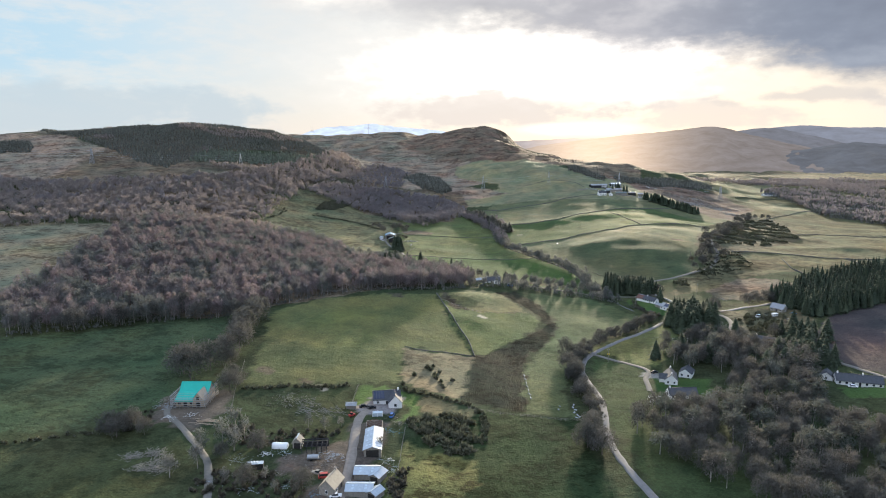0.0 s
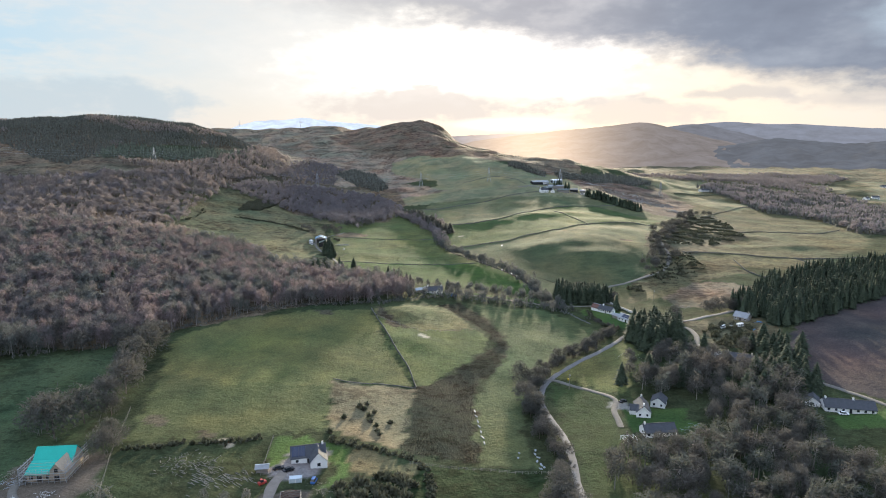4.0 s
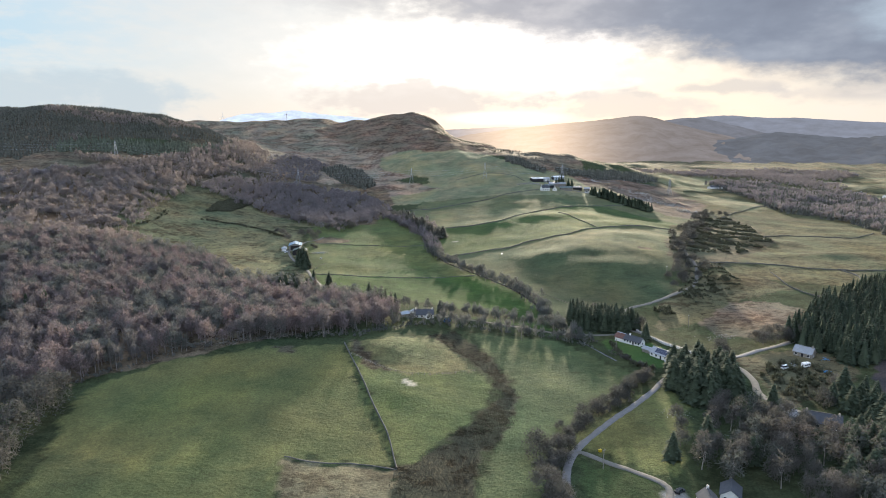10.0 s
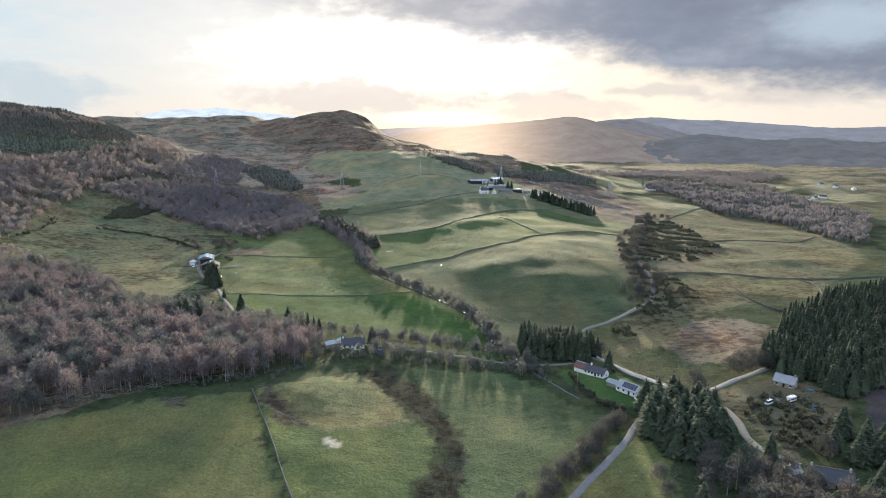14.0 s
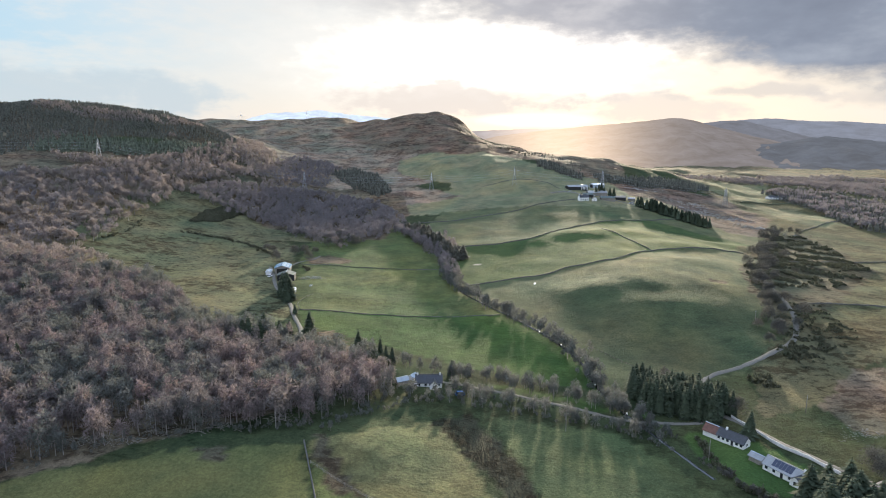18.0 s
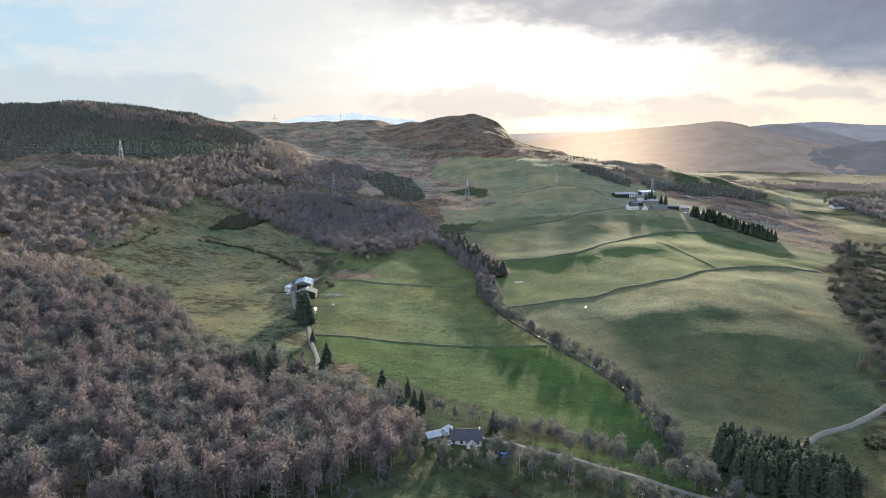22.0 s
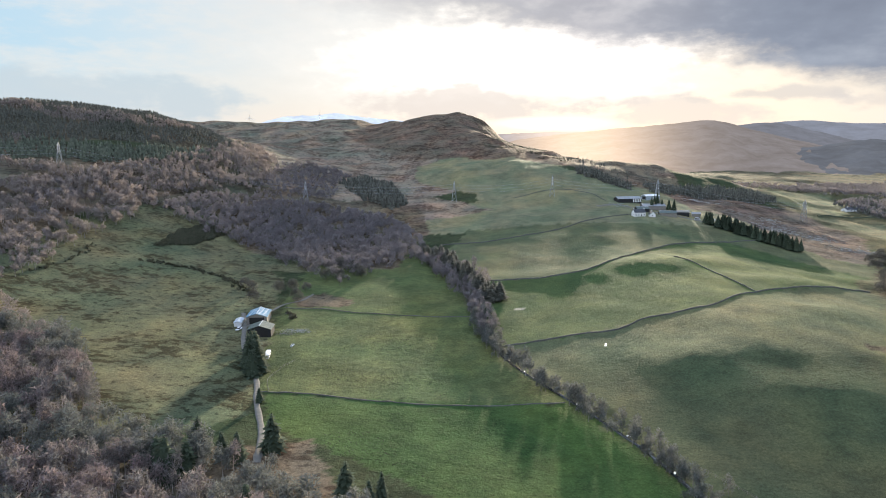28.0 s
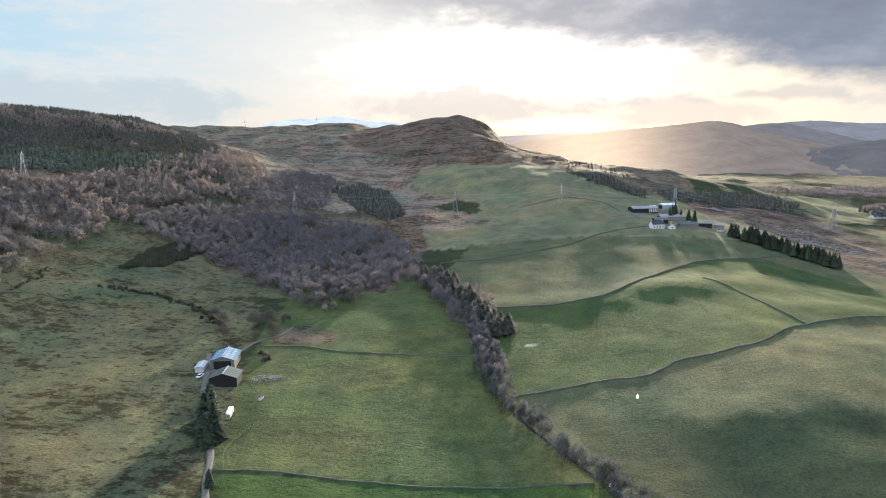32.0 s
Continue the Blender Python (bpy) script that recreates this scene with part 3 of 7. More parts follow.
def make_ground():
    gx = spacing([-3600, (-1700, 90), (-900, 22), (-420, 8), (-260, 4), (260, 2.2), (420, 4), (900, 9), (1700, 26), (3600, 90)])
    gy = spacing([-1400, (-300, 60), (120, 12), (640, 2.2), (900, 3.2), (1400, 6), (2100, 11), (3600, 60)])
    X, Y = np.meshgrid(gx, gy)
    Z = land(X, Y)
    colour = np.zeros(X.shape + (3,))
    # default cover, lowered to hold the shade round the steading
    colour[:] = (0.043, 0.055, 0.030)
    rough = np.full(X.shape, 0.5)
    wx, wy = X + 2.2 * ripple(X, Y, 17, 11) + 1.0 * ripple(X, Y, 6, 12), Y + 2.2 * ripple(X, Y, 17, 13) + 1.0 * ripple(X, Y, 6, 14)
    for tint, coarse, poly in FIELDS:
        hit = inside(wx, wy, poly)
        colour[hit], rough[hit] = tint, coarse
    # yellower and greener drifts inside the fields
    drift = ripple(X, Y, 75, 21)[..., None]
    colour *= 1 + drift * np.array([0.13, 0.03, 0.04])
    nx = len(gx)
    i = (np.arange(len(gy) - 1)[:, None] * nx + np.arange(nx - 1)).ravel()
    ob = shell("ground", np.dstack([X, Y, Z]).reshape(-1, 3), np.stack([i, i + 1, i + nx + 1, i + nx], 1), TURF, smooth=True)
    a = ob.data.attributes.new("cover", "FLOAT_COLOR", "POINT")
    a.data.foreach_set("color", np.dstack([colour, np.ones(X.shape)]).astype(np.float32).ravel())
    b = ob.data.attributes.new("rough", "FLOAT", "POINT")
    b.data.foreach_set("value", rough.astype(np.float32).ravel())
    return tagged(ob, "rolling pasture, moor and ploughed land of a highland valley", "ground", kind="structure")


make_ground()

# ---- roads and tracks ----
ribbon("road", [(68, 186), (62, 204), (58, 218), (55, 231), (52, 249), (52, 268), (54.5, 288), (55.5, 312), (52.5, 335), (52, 347), (54.5, 360), (58.5, 370), (65, 381), (75, 391), (86, 402), (97, 413), (107, 422.5), (115, 431), (122, 440), (130, 447.5), (146, 456), (163, 464), (183, 473), (202, 482), (226, 492), (250, 506), (300, 540)], 2.9, TARMAC, "narrow worn grey country road", "road")
ribbon("track", [(58, 373), (64, 376), (73, 367), (83, 357), (89, 348), (85, 336), (84, 326), (83, 318)], 2.6, GRAVEL, "pale gravel drive to the white house", "track")
ribbon("track", [(160, 464), (168, 452), (167, 436), (162, 422), (162, 408), (168, 398)], 3.0, GRAVEL, "pale gravel lane between rough verges", "track")
ribbon("track", [(136, 556), (148, 566), (160, 571), (180, 583), (204, 601), (217, 618), (231, 651), (240, 693), (253, 745)], 2.8, GRAVEL, "pale farm road climbing the bank", "track")

ribbon("track", [(-10, 551), (10, 548), (31, 543), (48, 537), (66, 528), (80, 521), (96, 516), (112, 514), (126, 517), (133, 527), (136, 540), (136, 556)], 2.0, GRAVEL, "narrow pale lane past the cottage to the burn", "track")
ribbon("track", [(133, 522), (140, 510), (146, 496), (152, 484), (162, 466)], 2.8, GRAVEL, "pale lane behind the bungalows", "track")
ribbon("track", [(172, 352), (184, 356), (194, 354), (201, 342), (209, 324), (216, 304)], 2.6, GRAVEL, "pale lane past the long bungalow", "track")

# ---- vegetation ----
def prism(a, b, ra, rb, n):
    """Corners and triangles of a tapered stick from a to b."""
    a, b = np.asarray(a, float), np.asarray(b, float)
    d = (b - a) / max(np.linalg.norm(b - a), 1e-6)
    u = np.cross(d, (0.31, 0.95, 0.1))
    u /= np.linalg.norm(u)
    w = np.cross(d, u)
    t = np.arange(n) * 2 * np.pi / n
    ring = np.cos(t)[:, None] * u + np.sin(t)[:, None] * w
    i = np.arange(n)
    j = (i + 1) % n
    return np.vstack([a + ra * ring, b + rb * ring]), np.vstack([np.stack([i, j, j + n], 1), np.stack([i, j + n, i + n], 1)])


def gather(pieces):
    verts, faces, at = [], [], 0
    for v, f in pieces:
        verts.append(v)
        faces.append(f + at)
        at += len(v)
    return np.vstack(verts), np.vstack(faces)


def blades(r, roots, ways, lengths, widths):
    """Slim triangles that stand for twigs or sprays."""
    k = len(roots)
    across = np.cross(ways, r.randn(k, 3))
    across /= np.maximum(np.linalg.norm(across, axis=1, keepdims=True), 1e-6)
    half = across * (widths / 2)[:, None]
    v = np.stack([roots - half, roots + half, roots + ways * lengths[:, None]], 1).reshape(-1, 3)
    return v, np.arange(3 * k).reshape(-1, 3)


def sprays(r, spots, out, lengths, widths):
    """Flat sprays of twigs that lie on the outside of a crown, each turned its own way."""
    k = len(spots)
    face = out + r.randn(k, 3) * 0.55
    along_it = np.cross(face, r.randn(k, 3))
    along_it /= np.maximum(np.linalg.norm(along_it, axis=1, keepdims=True), 1e-6)
    along_it = along_it + out * r.uniform(0.1, 0.6, (k, 1))
    across = np.cross(face, along_it)
    across /= np.maximum(np.linalg.norm(across, axis=1, keepdims=True), 1e-6)
    half = across * (widths / 2)[:, None]
    v = np.stack([spots - half, spots + half, spots + along_it * lengths[:, None]], 1).reshape(-1, 3)
    return v, np.arange(3 * k).reshape(-1, 3)


def bare_tree(seed, high=10.0, wide=3.0, twigs=300, width=0.12, length=1.5, limbs=7, low=0.22):
    """A leafless tree: (wood), (twigs)."""
    r = np.random.RandomState(seed)
    lean = r.randn(2) * 0.03 * high
    knee, top = np.array([*lean * 0.5, high * 0.35]), np.array([*lean, high * 0.8])
    wood = [prism((0, 0, -0.6), knee, 0.017 * high, 0.012 * high, 5), prism(knee, top, 0.012 * high, 0.004 * high, 4)]
    mid = np.array([*lean * 0.8, high * (0.5 + low / 2)])
    size = np.array([wide, wide, high * (0.5 - low / 2)])
    heads = []
    for q in range(limbs * 2):
        a, e = q * 2.4 + r.uniform(0, 1), r.uniform(-0.5, 1.3)
        heads.append(mid + size * np.array([np.cos(a) * np.cos(e), np.sin(a) * np.cos(e), np.sin(e)]) * r.uniform(0.55, 0.85))
    for q in range(limbs):
        s = r.uniform(0.15, 0.8)
        wood.append(prism(knee * (1 - s) + top * s, heads[q * 2], 0.008 * high, 0.002 * high, 3))
    heads = np.array(heads)
    pick = r.randint(0, len(heads), twigs)
    lump = r.randn(twigs, 3)
    lump /= np.linalg.norm(lump, axis=1, keepdims=True)
    spots = heads[pick] + lump * size * 0.40 * r.uniform(0.55, 1.0, (twigs, 1))
    spots[:, 2] = np.maximum(spots[:, 2], high * 0.04 * r.uniform(0.5, 3.0, twigs))
    out = lump * 0.7 + (spots - mid) / size * 0.7
    out /= np.maximum(np.linalg.norm(out, axis=1, keepdims=True), 0.3)
    return gather(wood), sprays(r, spots, out, length * r.uniform(0.6, 1.4, twigs), width * r.uniform(0.6, 1.4, twigs))


def spruce_tree(seed, high=14.0, wide=2.8, levels=15, sprays=10, core=True):
    """A conifer: (wood), (drooping sprays round a dark heart)."""
    r = np.random.RandomState(seed)
    wood = prism((0, 0, -0.6), (0, 0, high * 0.97), 0.018 * high, 0.003 * high, 5)
    pieces = []
    if core:
        v, f = prism((0, 0, high * 0.1), (0, 0, high * 0.9), wide * 0.72, wide * 0.06, 8)
        pieces.append((v + r.randn(*v.shape) * 0.15, f))
    for q in range(levels):
        s = (q + r.uniform(-0.3, 0.3)) / levels
        z = high * (0.07 + 0.92 * max(s, 0.0))
        reach = wide * (1 - s) ** 0.66 * r.uniform(0.85, 1.12) + 0.25
        a = np.arange(sprays) * 6.283 / sprays + r.uniform(0, 6.28) + r.randn(sprays) * 0.2
        far = reach * r.uniform(0.5, 1.2, sprays)
        root = np.stack([0 * a, 0 * a, z + 0 * a], 1)
        tip = np.stack([np.cos(a) * far, np.sin(a) * far, z - far * r.uniform(0.1, 0.45, sprays)], 1)
        mid = root * 0.45 + tip * 0.55 + np.stack([0 * a, 0 * a, 0.14 * far], 1)
        side = np.stack([-np.sin(a), np.cos(a), -0.5 + 0 * a], 1) * (far * 0.24)[:, None]
        other = side * (1, 1, -1)
        v = np.stack([root, mid + side, tip, mid - other], 1).reshape(-1, 3)
        i = np.arange(sprays)[:, None] * 4
        pieces.append((v, np.vstack([i + (0, 1, 2), i + (0, 2, 3)])))
    pieces.append(blades(r, np.array([[0, 0, high * 0.9]] * 3), np.array([[0.05, 0, 1.0]] * 3), np.full(3, high * 0.12), np.full(3, 0.3)))
    return wood, gather(pieces)


def simple_conifer(seed, high=9.0, wide=2.5, layers=4):
    r = np.random.RandomState(seed)
    pieces = []
    for q in range(layers):
        z0, z1 = high * q / (layers + 0.6), high * min(1.0, (q + 1.9) / (layers + 0.6))
        n = 6
        a = np.arange(n) * 6.283 / n + r.uniform(0, 6)
        rad = wide * (1 - q / (layers + 0.4)) ** 0.7 * r.uniform(0.7, 1.2, n)
        v = np.vstack([np.stack([np.cos(a) * rad, np.sin(a) * rad, z0 + r.uniform(-0.3, 0.4, n)], 1), [[0, 0, z1]]])
        i = np.arange(n)
        pieces.append((v, np.stack([i, (i + 1) % n, np.full(n, n)], 1)))
    return prism((0, 0, -0.5), (0, 0, high * 0.3), 0.12, 0.08, 3), gather(pieces)


def bush(seed, high=1.6, wide=1.2, count=46):
    """A low shrub of many short blades round a rough heart."""
    r = np.random.RandomState(seed)
    d = r.randn(count, 3)
    d[:, 2] = np.abs(d[:, 2])
    d /= np.linalg.norm(d, axis=1, keepdims=True)
    heart = prism((0, 0, -0.2), (0, 0, high * 0.6), wide * 0.55, wide * 0.25, 6)
    spots = d * (wide * 0.5, wide * 0.5, high * 0.5) * r.uniform(0.7, 1.1, (count, 1))
    return heart, gather([heart, blades(r, spots, d * 0.8 + r.randn(count, 3) * 0.3 + (0, 0, 0.2), np.full(count, high * 0.55), np.full(count, wide * 0.5))])


def scatter(poly, gap, seed, avoid=(), clump=None):
    """Uneven rows of points in a polygon, out of the given polygons."""
    r = np.random.RandomState(seed)
    p = np.array(poly, float)
    gx, gy = np.meshgrid(np.arange(p[:, 0].min(), p[:, 0].max(), gap), np.arange(p[:, 1].min(), p[:, 1].max(), gap))
    x, y = gx.ravel() + r.uniform(-0.48, 0.48, gx.size) * gap, gy.ravel() + r.uniform(-0.48, 0.48, gx.size) * gap
    ok = inside(x + 3 * ripple(x, y, 25, seed + 50), y + 3 * ripple(x, y, 25, seed + 51), poly)
    for other in avoid:
        ok &= ~inside(x, y, other)
    if clump:
        ok &= ripple(x, y, clump, seed + 70) + 0.5 * ripple(x, y, clump * 0.4, seed + 71) > 0.12
    return np.stack([x[ok], y[ok]], 1)


def wood_stuff(name, spots, models, heights, wood_matter, crown_matter, label, category, seed, tone=(0.0, 1.0), squash=1.0):
    """A whole wood as one object: each spot takes a model, a height, a turn and a tone of its own."""
    r = np.random.RandomState(seed)
    verts, faces, mats, tones, at = [], [], [], [], 0
    z = land(spots[:, 0], spots[:, 1])
    patch = np.clip(0.5 + 0.45 * ripple(spots[:, 0], spots[:, 1], 60, seed + 9), 0, 1)
    for (x, y), h, p in zip(spots, z, patch):
        model = models[r.randint(len(models))]
        s = r.uniform(*heights)
        a = r.uniform(0, 6.283)
        c, q = np.cos(a), np.sin(a)
        turn = np.array([[c, q, 0], [-q, c, 0], [0, 0, 1]]) * s * np.array([squash * r.uniform(0.85, 1.15)] * 2 + [1.0])
        tint = tone[0] + (tone[1] - tone[0]) * np.clip(0.45 * p + 0.75 * r.rand() - 0.1, 0, 1)
        for k, (v, f) in enumerate(model):
            verts.append(v @ turn + (x, y, h))
            faces.append(f + at)
            mats.append(np.full(len(f), k, np.int32))
            tones.append(np.full(len(v), tint))
            at += len(v)
    ob = shell(name, np.vstack(verts), np.vstack(faces), wood_matter, tone=np.concatenate(tones))
    ob.data.materials.append(crown_matter)
    ob.data.polygons.foreach_set("material_index", np.concatenate(mats))
    return tagged(ob, label, category, kind="stuff")


def tree_kind(name, models, wood_matter, crown_matter, label, category, group, wood_name="trunk", crown_name="crown"):
    """A planter of single trees: each model is built once, then copied."""
    made = {}
    r = np.random.RandomState(len(name) + len(label))

    def plant(x, y, size, label_here=""):
        k = r.randint(len(models))
        m = Matrix.Translation((x, y, lift(x, y))) @ Matrix.Rotation(r.uniform(0, 6.28), 4, "Z") @ Matrix.Diagonal((size * r.uniform(0.88, 1.12), size * r.uniform(0.88, 1.12), size, 1))
        if k in made:
            first = made[k]
            ob = copy_thing(first, m @ Matrix.Diagonal((1 / first.scale[0], 1 / first.scale[1], 1 / first.scale[2], 1)))
        else:
            ob = tagged(new(name), label, category, group)
            (wv, wf), (cv, cf) = models[k]
            shell(wood_name, wv, wf, wood_matter, ob)
            shell(crown_name, cv, cf, crown_matter, ob, tone=np.full(len(cv), r.rand()))
            made[k] = ob
            ob.matrix_basis = m
        if label_here:
            tagged(ob, label_here)
        return ob

    return plant


FULL = [bare_tree(s, 10, 2.9, 450, 0.30, 0.95, 7, 0.0) for s in range(10)]
BROAD = [bare_tree(s + 20, 10, 5.0, 1700, 0.22, 0.85, 14, -0.05) for s in range(5)]
LIGHT = [bare_tree(s + 40, 9, 3.0, 190, 0.5, 1.2, 5, 0.1) for s in range(8)]
FAINT = [bare_tree(s + 50, 9, 3.0, 84, 0.8, 1.4, 3, 0.1) for s in range(8)]
MID_FIRS = [spruce_tree(s + 65, 14, 3.5, 13, 9) for s in range(5)]
FIRS = [spruce_tree(s + 60, 14, 4.9, 20, 15) for s in range(4)]
TALL_FIRS = [spruce_tree(s + 70, 14, 4.0, 18, 13) for s in range(3)]
FAR_FIRS = [simple_conifer(s + 80) for s in range(6)]
SHRUBS = [bush(s + 90) for s in range(6)]
TUFTS = [bush(s + 96, count=16) for s in range(6)]

BUNGALOW_VIEW = [(148, 272), (176, 268), (240, 290), (240, 345), (172, 345), (168, 318)]
HOUSE_PLOT = [(84, 345), (124, 347), (124, 300), (90, 296), (78, 316)]
MAIN_WOOD = [(-297, 345), (-231, 378), (-170, 405), (-153, 428), (-134, 450), (-104, 470), (-77, 477), (-43, 487), (-21, 517), (-14, 535), (-26, 562), (-53, 578), (-78, 594), (-107, 604), (-138, 612), (-165, 654), (-202, 700), (-392, 700), (-397, 675), (-387, 605), (-370, 517), (-349, 453), (-345, 401)]
UPPER_WOOD = [(-202, 700), (-232, 713), (-284, 747), (-299, 768), (-292, 813), (-304, 881), (-302, 960), (-340, 1010), (-400, 990), (-470, 925), (-600, 865), (-760, 840), (-740, 760), (-513, 614), (-443, 647), (-392, 690)]
GLEN_WOOD = [(-297, 996), (-280, 1061), (-252, 1080), (-200, 1122), (-150, 1138), (-92, 1108), (-63, 1060), (-50, 964), (-79, 903), (-103, 861), (-136, 894), (-181, 938), (-226, 958), (-268, 977)]
EAST_WOOD = [(72, 290), (60, 266), (74, 240), (98, 205), (200, 195), (250, 290), (176, 300), (172, 330), (180, 345), (160, 396), (138, 408), (112, 372), (104, 350), (122, 345), (122, 305), (95, 298)]

def with_clearings(spots, scale, seed, share=0.55):
    """Leaves out the trees of some irregular glades."""
    x, y = spots[:, 0], spots[:, 1]
    return spots[ripple(x, y * 1.6, scale, seed) + 0.6 * ripple(x, y, scale * 0.35, seed + 1) < share]


def sorted_out(spots, scale, seed, share):
    """Splits the spots of a wood into two kinds that grow in drifts."""
    pick = ripple(spots[:, 0], spots[:, 1], scale, seed) + 0.5 * ripple(spots[:, 0], spots[:, 1], scale * 0.3, seed + 1) > share
    return spots[pick], spots[~pick]


grey, red = sorted_out(with_clearings(scatter(MAIN_WOOD, 5.5, 1), 60, 305, 0.85), 70, 101, 0.28)
wood_stuff("birch_wood", red, FULL, (0.95, 1.6), PALE_BARK, BIRCH, "leafless birch wood with reddish-brown crowns", "wood", 1, squash=0.85)
wood_stuff("birch_wood", grey, FULL, (0.85, 1.5), PALE_BARK, ALDER, "grey leafless trees in drifts through the birch wood", "wood", 101, squash=0.95)
LARCH_SLOPE = [(-468, 1009), (-444, 1025), (-395, 1030), (-379, 1095), (-355, 1180), (-345, 1290), (-330, 1390), (-277, 1302), (-257, 1208), (-270, 1133), (-305, 1051), (-305, 1000), (-310, 965), (-302, 960), (-420, 1000)]
grey, red = sorted_out(with_clearings(scatter(UPPER_WOOD, 6.8, 2), 90, 301), 80, 103, 0.45)
# paler larch twig colour stands in for sunlit tips on these birches
wood_stuff("birch_wood", red, LIGHT, (0.7, 1.35), PALE_BARK, LARCH, "leafless reddish birch wood on the upper slope", "wood", 2)
wood_stuff("birch_wood", grey, LIGHT, (0.7, 1.3), PALE_BARK, DUSK, "leafless grey trees among the upper birches", "wood", 102)
WIDE_GLEN = [(x * 1.12 + 19, (y - 1050) * 1.08 + 1050) for x, y in GLEN_WOOD]
wood_stuff("alder_wood", scatter(WIDE_GLEN, 7.0, 203, [GLEN_WOOD], 26), LIGHT, (0.6, 1.0), BARK, DUSK, "scattered grey trees at the glen wood's edge", "wood", 203)
wood_stuff("alder_wood", with_clearings(scatter(GLEN_WOOD, 6.0, 3), 70, 307, 0.7), LIGHT, (0.75, 1.2), BARK, DUSK, "dusky grey leafless wood in the side glen", "wood", 3)
wood_stuff("alder_wood", scatter([(-265, 1289), (-240, 1345), (-200, 1350), (-172, 1320), (-176, 1236), (-168, 1172), (-215, 1160), (-262, 1166)], 7.6, 103), LIGHT, (0.7, 1.1), BARK, DUSK, "dusky grey wood filling the upper glen", "wood", 103)
wood_stuff("alder_wood", scatter([(-318, 1000), (-294, 1046), (-254, 1083), (-200, 1130), (-170, 1172), (-215, 1160), (-262, 1166), (-262, 1215), (-300, 1190), (-340, 1100), (-345, 1020)], 8.0, 303, clump=60), FAINT, (0.6, 1.05), BARK, DUSK, "thin brown trees between the two glen woods", "wood", 303)
east = with_clearings(scatter(EAST_WOOD, 7.0, 4, [HOUSE_PLOT, BUNGALOW_VIEW]), 34, 311, 0.95)
grey, red = sorted_out(east, 40, 105, 0.25)
pale, red = sorted_out(red, 26, 109, 0.45)
wood_stuff("mixed_wood", red, BROAD, (0.7, 1.25), BARK, DIM_TWIGS, "brownish leafless trees behind the houses", "wood", 4, (0.3, 1.0), 0.8)
wood_stuff("mixed_wood", grey, FULL, (0.95, 1.45), PALE_BARK, BROWN_BIRCH, "brownish leafless birches behind the houses", "wood", 104, (0.2, 1.0), 1.05)
wood_stuff("mixed_wood", pale, FULL, (1.0, 1.5), PALE_BARK, MOSSY, "mossy grey leafless trees in the wood by the houses", "wood", 106, (0.0, 1.0), 1.1)
wood_stuff("larch_belt", with_clearings(scatter(LARCH_SLOPE, 5.6, 5), 70, 303, 0.4), FAINT, (0.85, 1.4), BARK, LARCH, "belt of tawny leafless larch under the plantation", "wood", 5, squash=0.72)
wood_stuff("pine_belt", scatter([(-520, 1085), (-496, 1122), (-449, 1132), (-403, 1162), (-366, 1205), (-345, 1260), (-330, 1230), (-341, 1190), (-380, 1116), (-418, 1079), (-457, 1062), (-492, 1042), (-515, 1036)], 4.8, 6), FAR_FIRS, (0.6, 1.2), BARK, PINE, "belt of pale green young pines on the slope", "wood", 6)
PLANTATION = [(-530, 985), (-520, 1040), (-501, 1125), (-441, 1163), (-394, 1200), (-362, 1266), (-330, 1330), (-400, 1440), (-700, 1480), (-1050, 1380), (-900, 1230), (-810, 1160), (-735, 1110), (-664, 1064), (-590, 1012)]
LARCH_STRIPE = [(-640, 1262), (-559, 1252), (-457, 1272), (-405, 1330), (-395, 1300), (-432, 1230), (-519, 1200), (-620, 1215)]
hill_spots = scatter(PLANTATION, 4.4, 7)
tawny = inside(hill_spots[:, 0], hill_spots[:, 1], LARCH_STRIPE) & (ripple(hill_spots[:, 0], hill_spots[:, 1], 40, 107) > -0.35) | (ripple(hill_spots[:, 0], hill_spots[:, 1], 110, 107) > 1.05)
brown, dark = hill_spots[tawny], hill_spots[~tawny]
wood_stuff("spruce_plantation", dark, FAR_FIRS, (0.4, 0.72), BARK, HAZED_FIR, "dark spruce plantation over the whole hilltop", "wood", 7)
wood_stuff("larch_belt", brown, FAINT, (0.55, 0.85), BARK, LARCH, "brown larch drifts among the hilltop spruces", "wood", 107, squash=0.7)
wood_stuff("pine_block", scatter([(-920, 1110), (-840, 1100), (-800, 1040), (-870, 1020)], 5.0, 108), FAR_FIRS, (0.6, 1.0), BARK, HAZED_FIR, "dark conifers under the far ridge", "wood", 108)
wood_stuff("pine_block", scatter([(-179, 1265), (-157, 1321), (-111, 1288), (-77, 1192), (-89, 1150), (-129, 1190)], 4.4, 8), FAR_FIRS, (0.7, 1.2), BARK, HAZED_FIR, "dark block of conifers in the glen head", "wood", 8)
wood_stuff("conifer_belt", scatter([(150, 1276), (176, 1256), (215, 1229), (219, 1250), (178, 1300), (160, 1322)], 3.4, 9), FAR_FIRS, (0.6, 1.0), BARK, HAZED_FIR, "dark shelter belt of conifers on the hill's shoulder", "wood", 9)
wood_stuff("conifer_belt", scatter([(240, 1262), (294, 1292), (368, 1325), (440, 1368), (452, 1330), (410, 1272), (350, 1245), (321, 1256), (276, 1240), (242, 1232)], 3.9, 10), FAR_FIRS, (0.6, 1.05), BARK, HAZED_FIR, "dark shelter belt of conifers below the hill", "wood", 10)
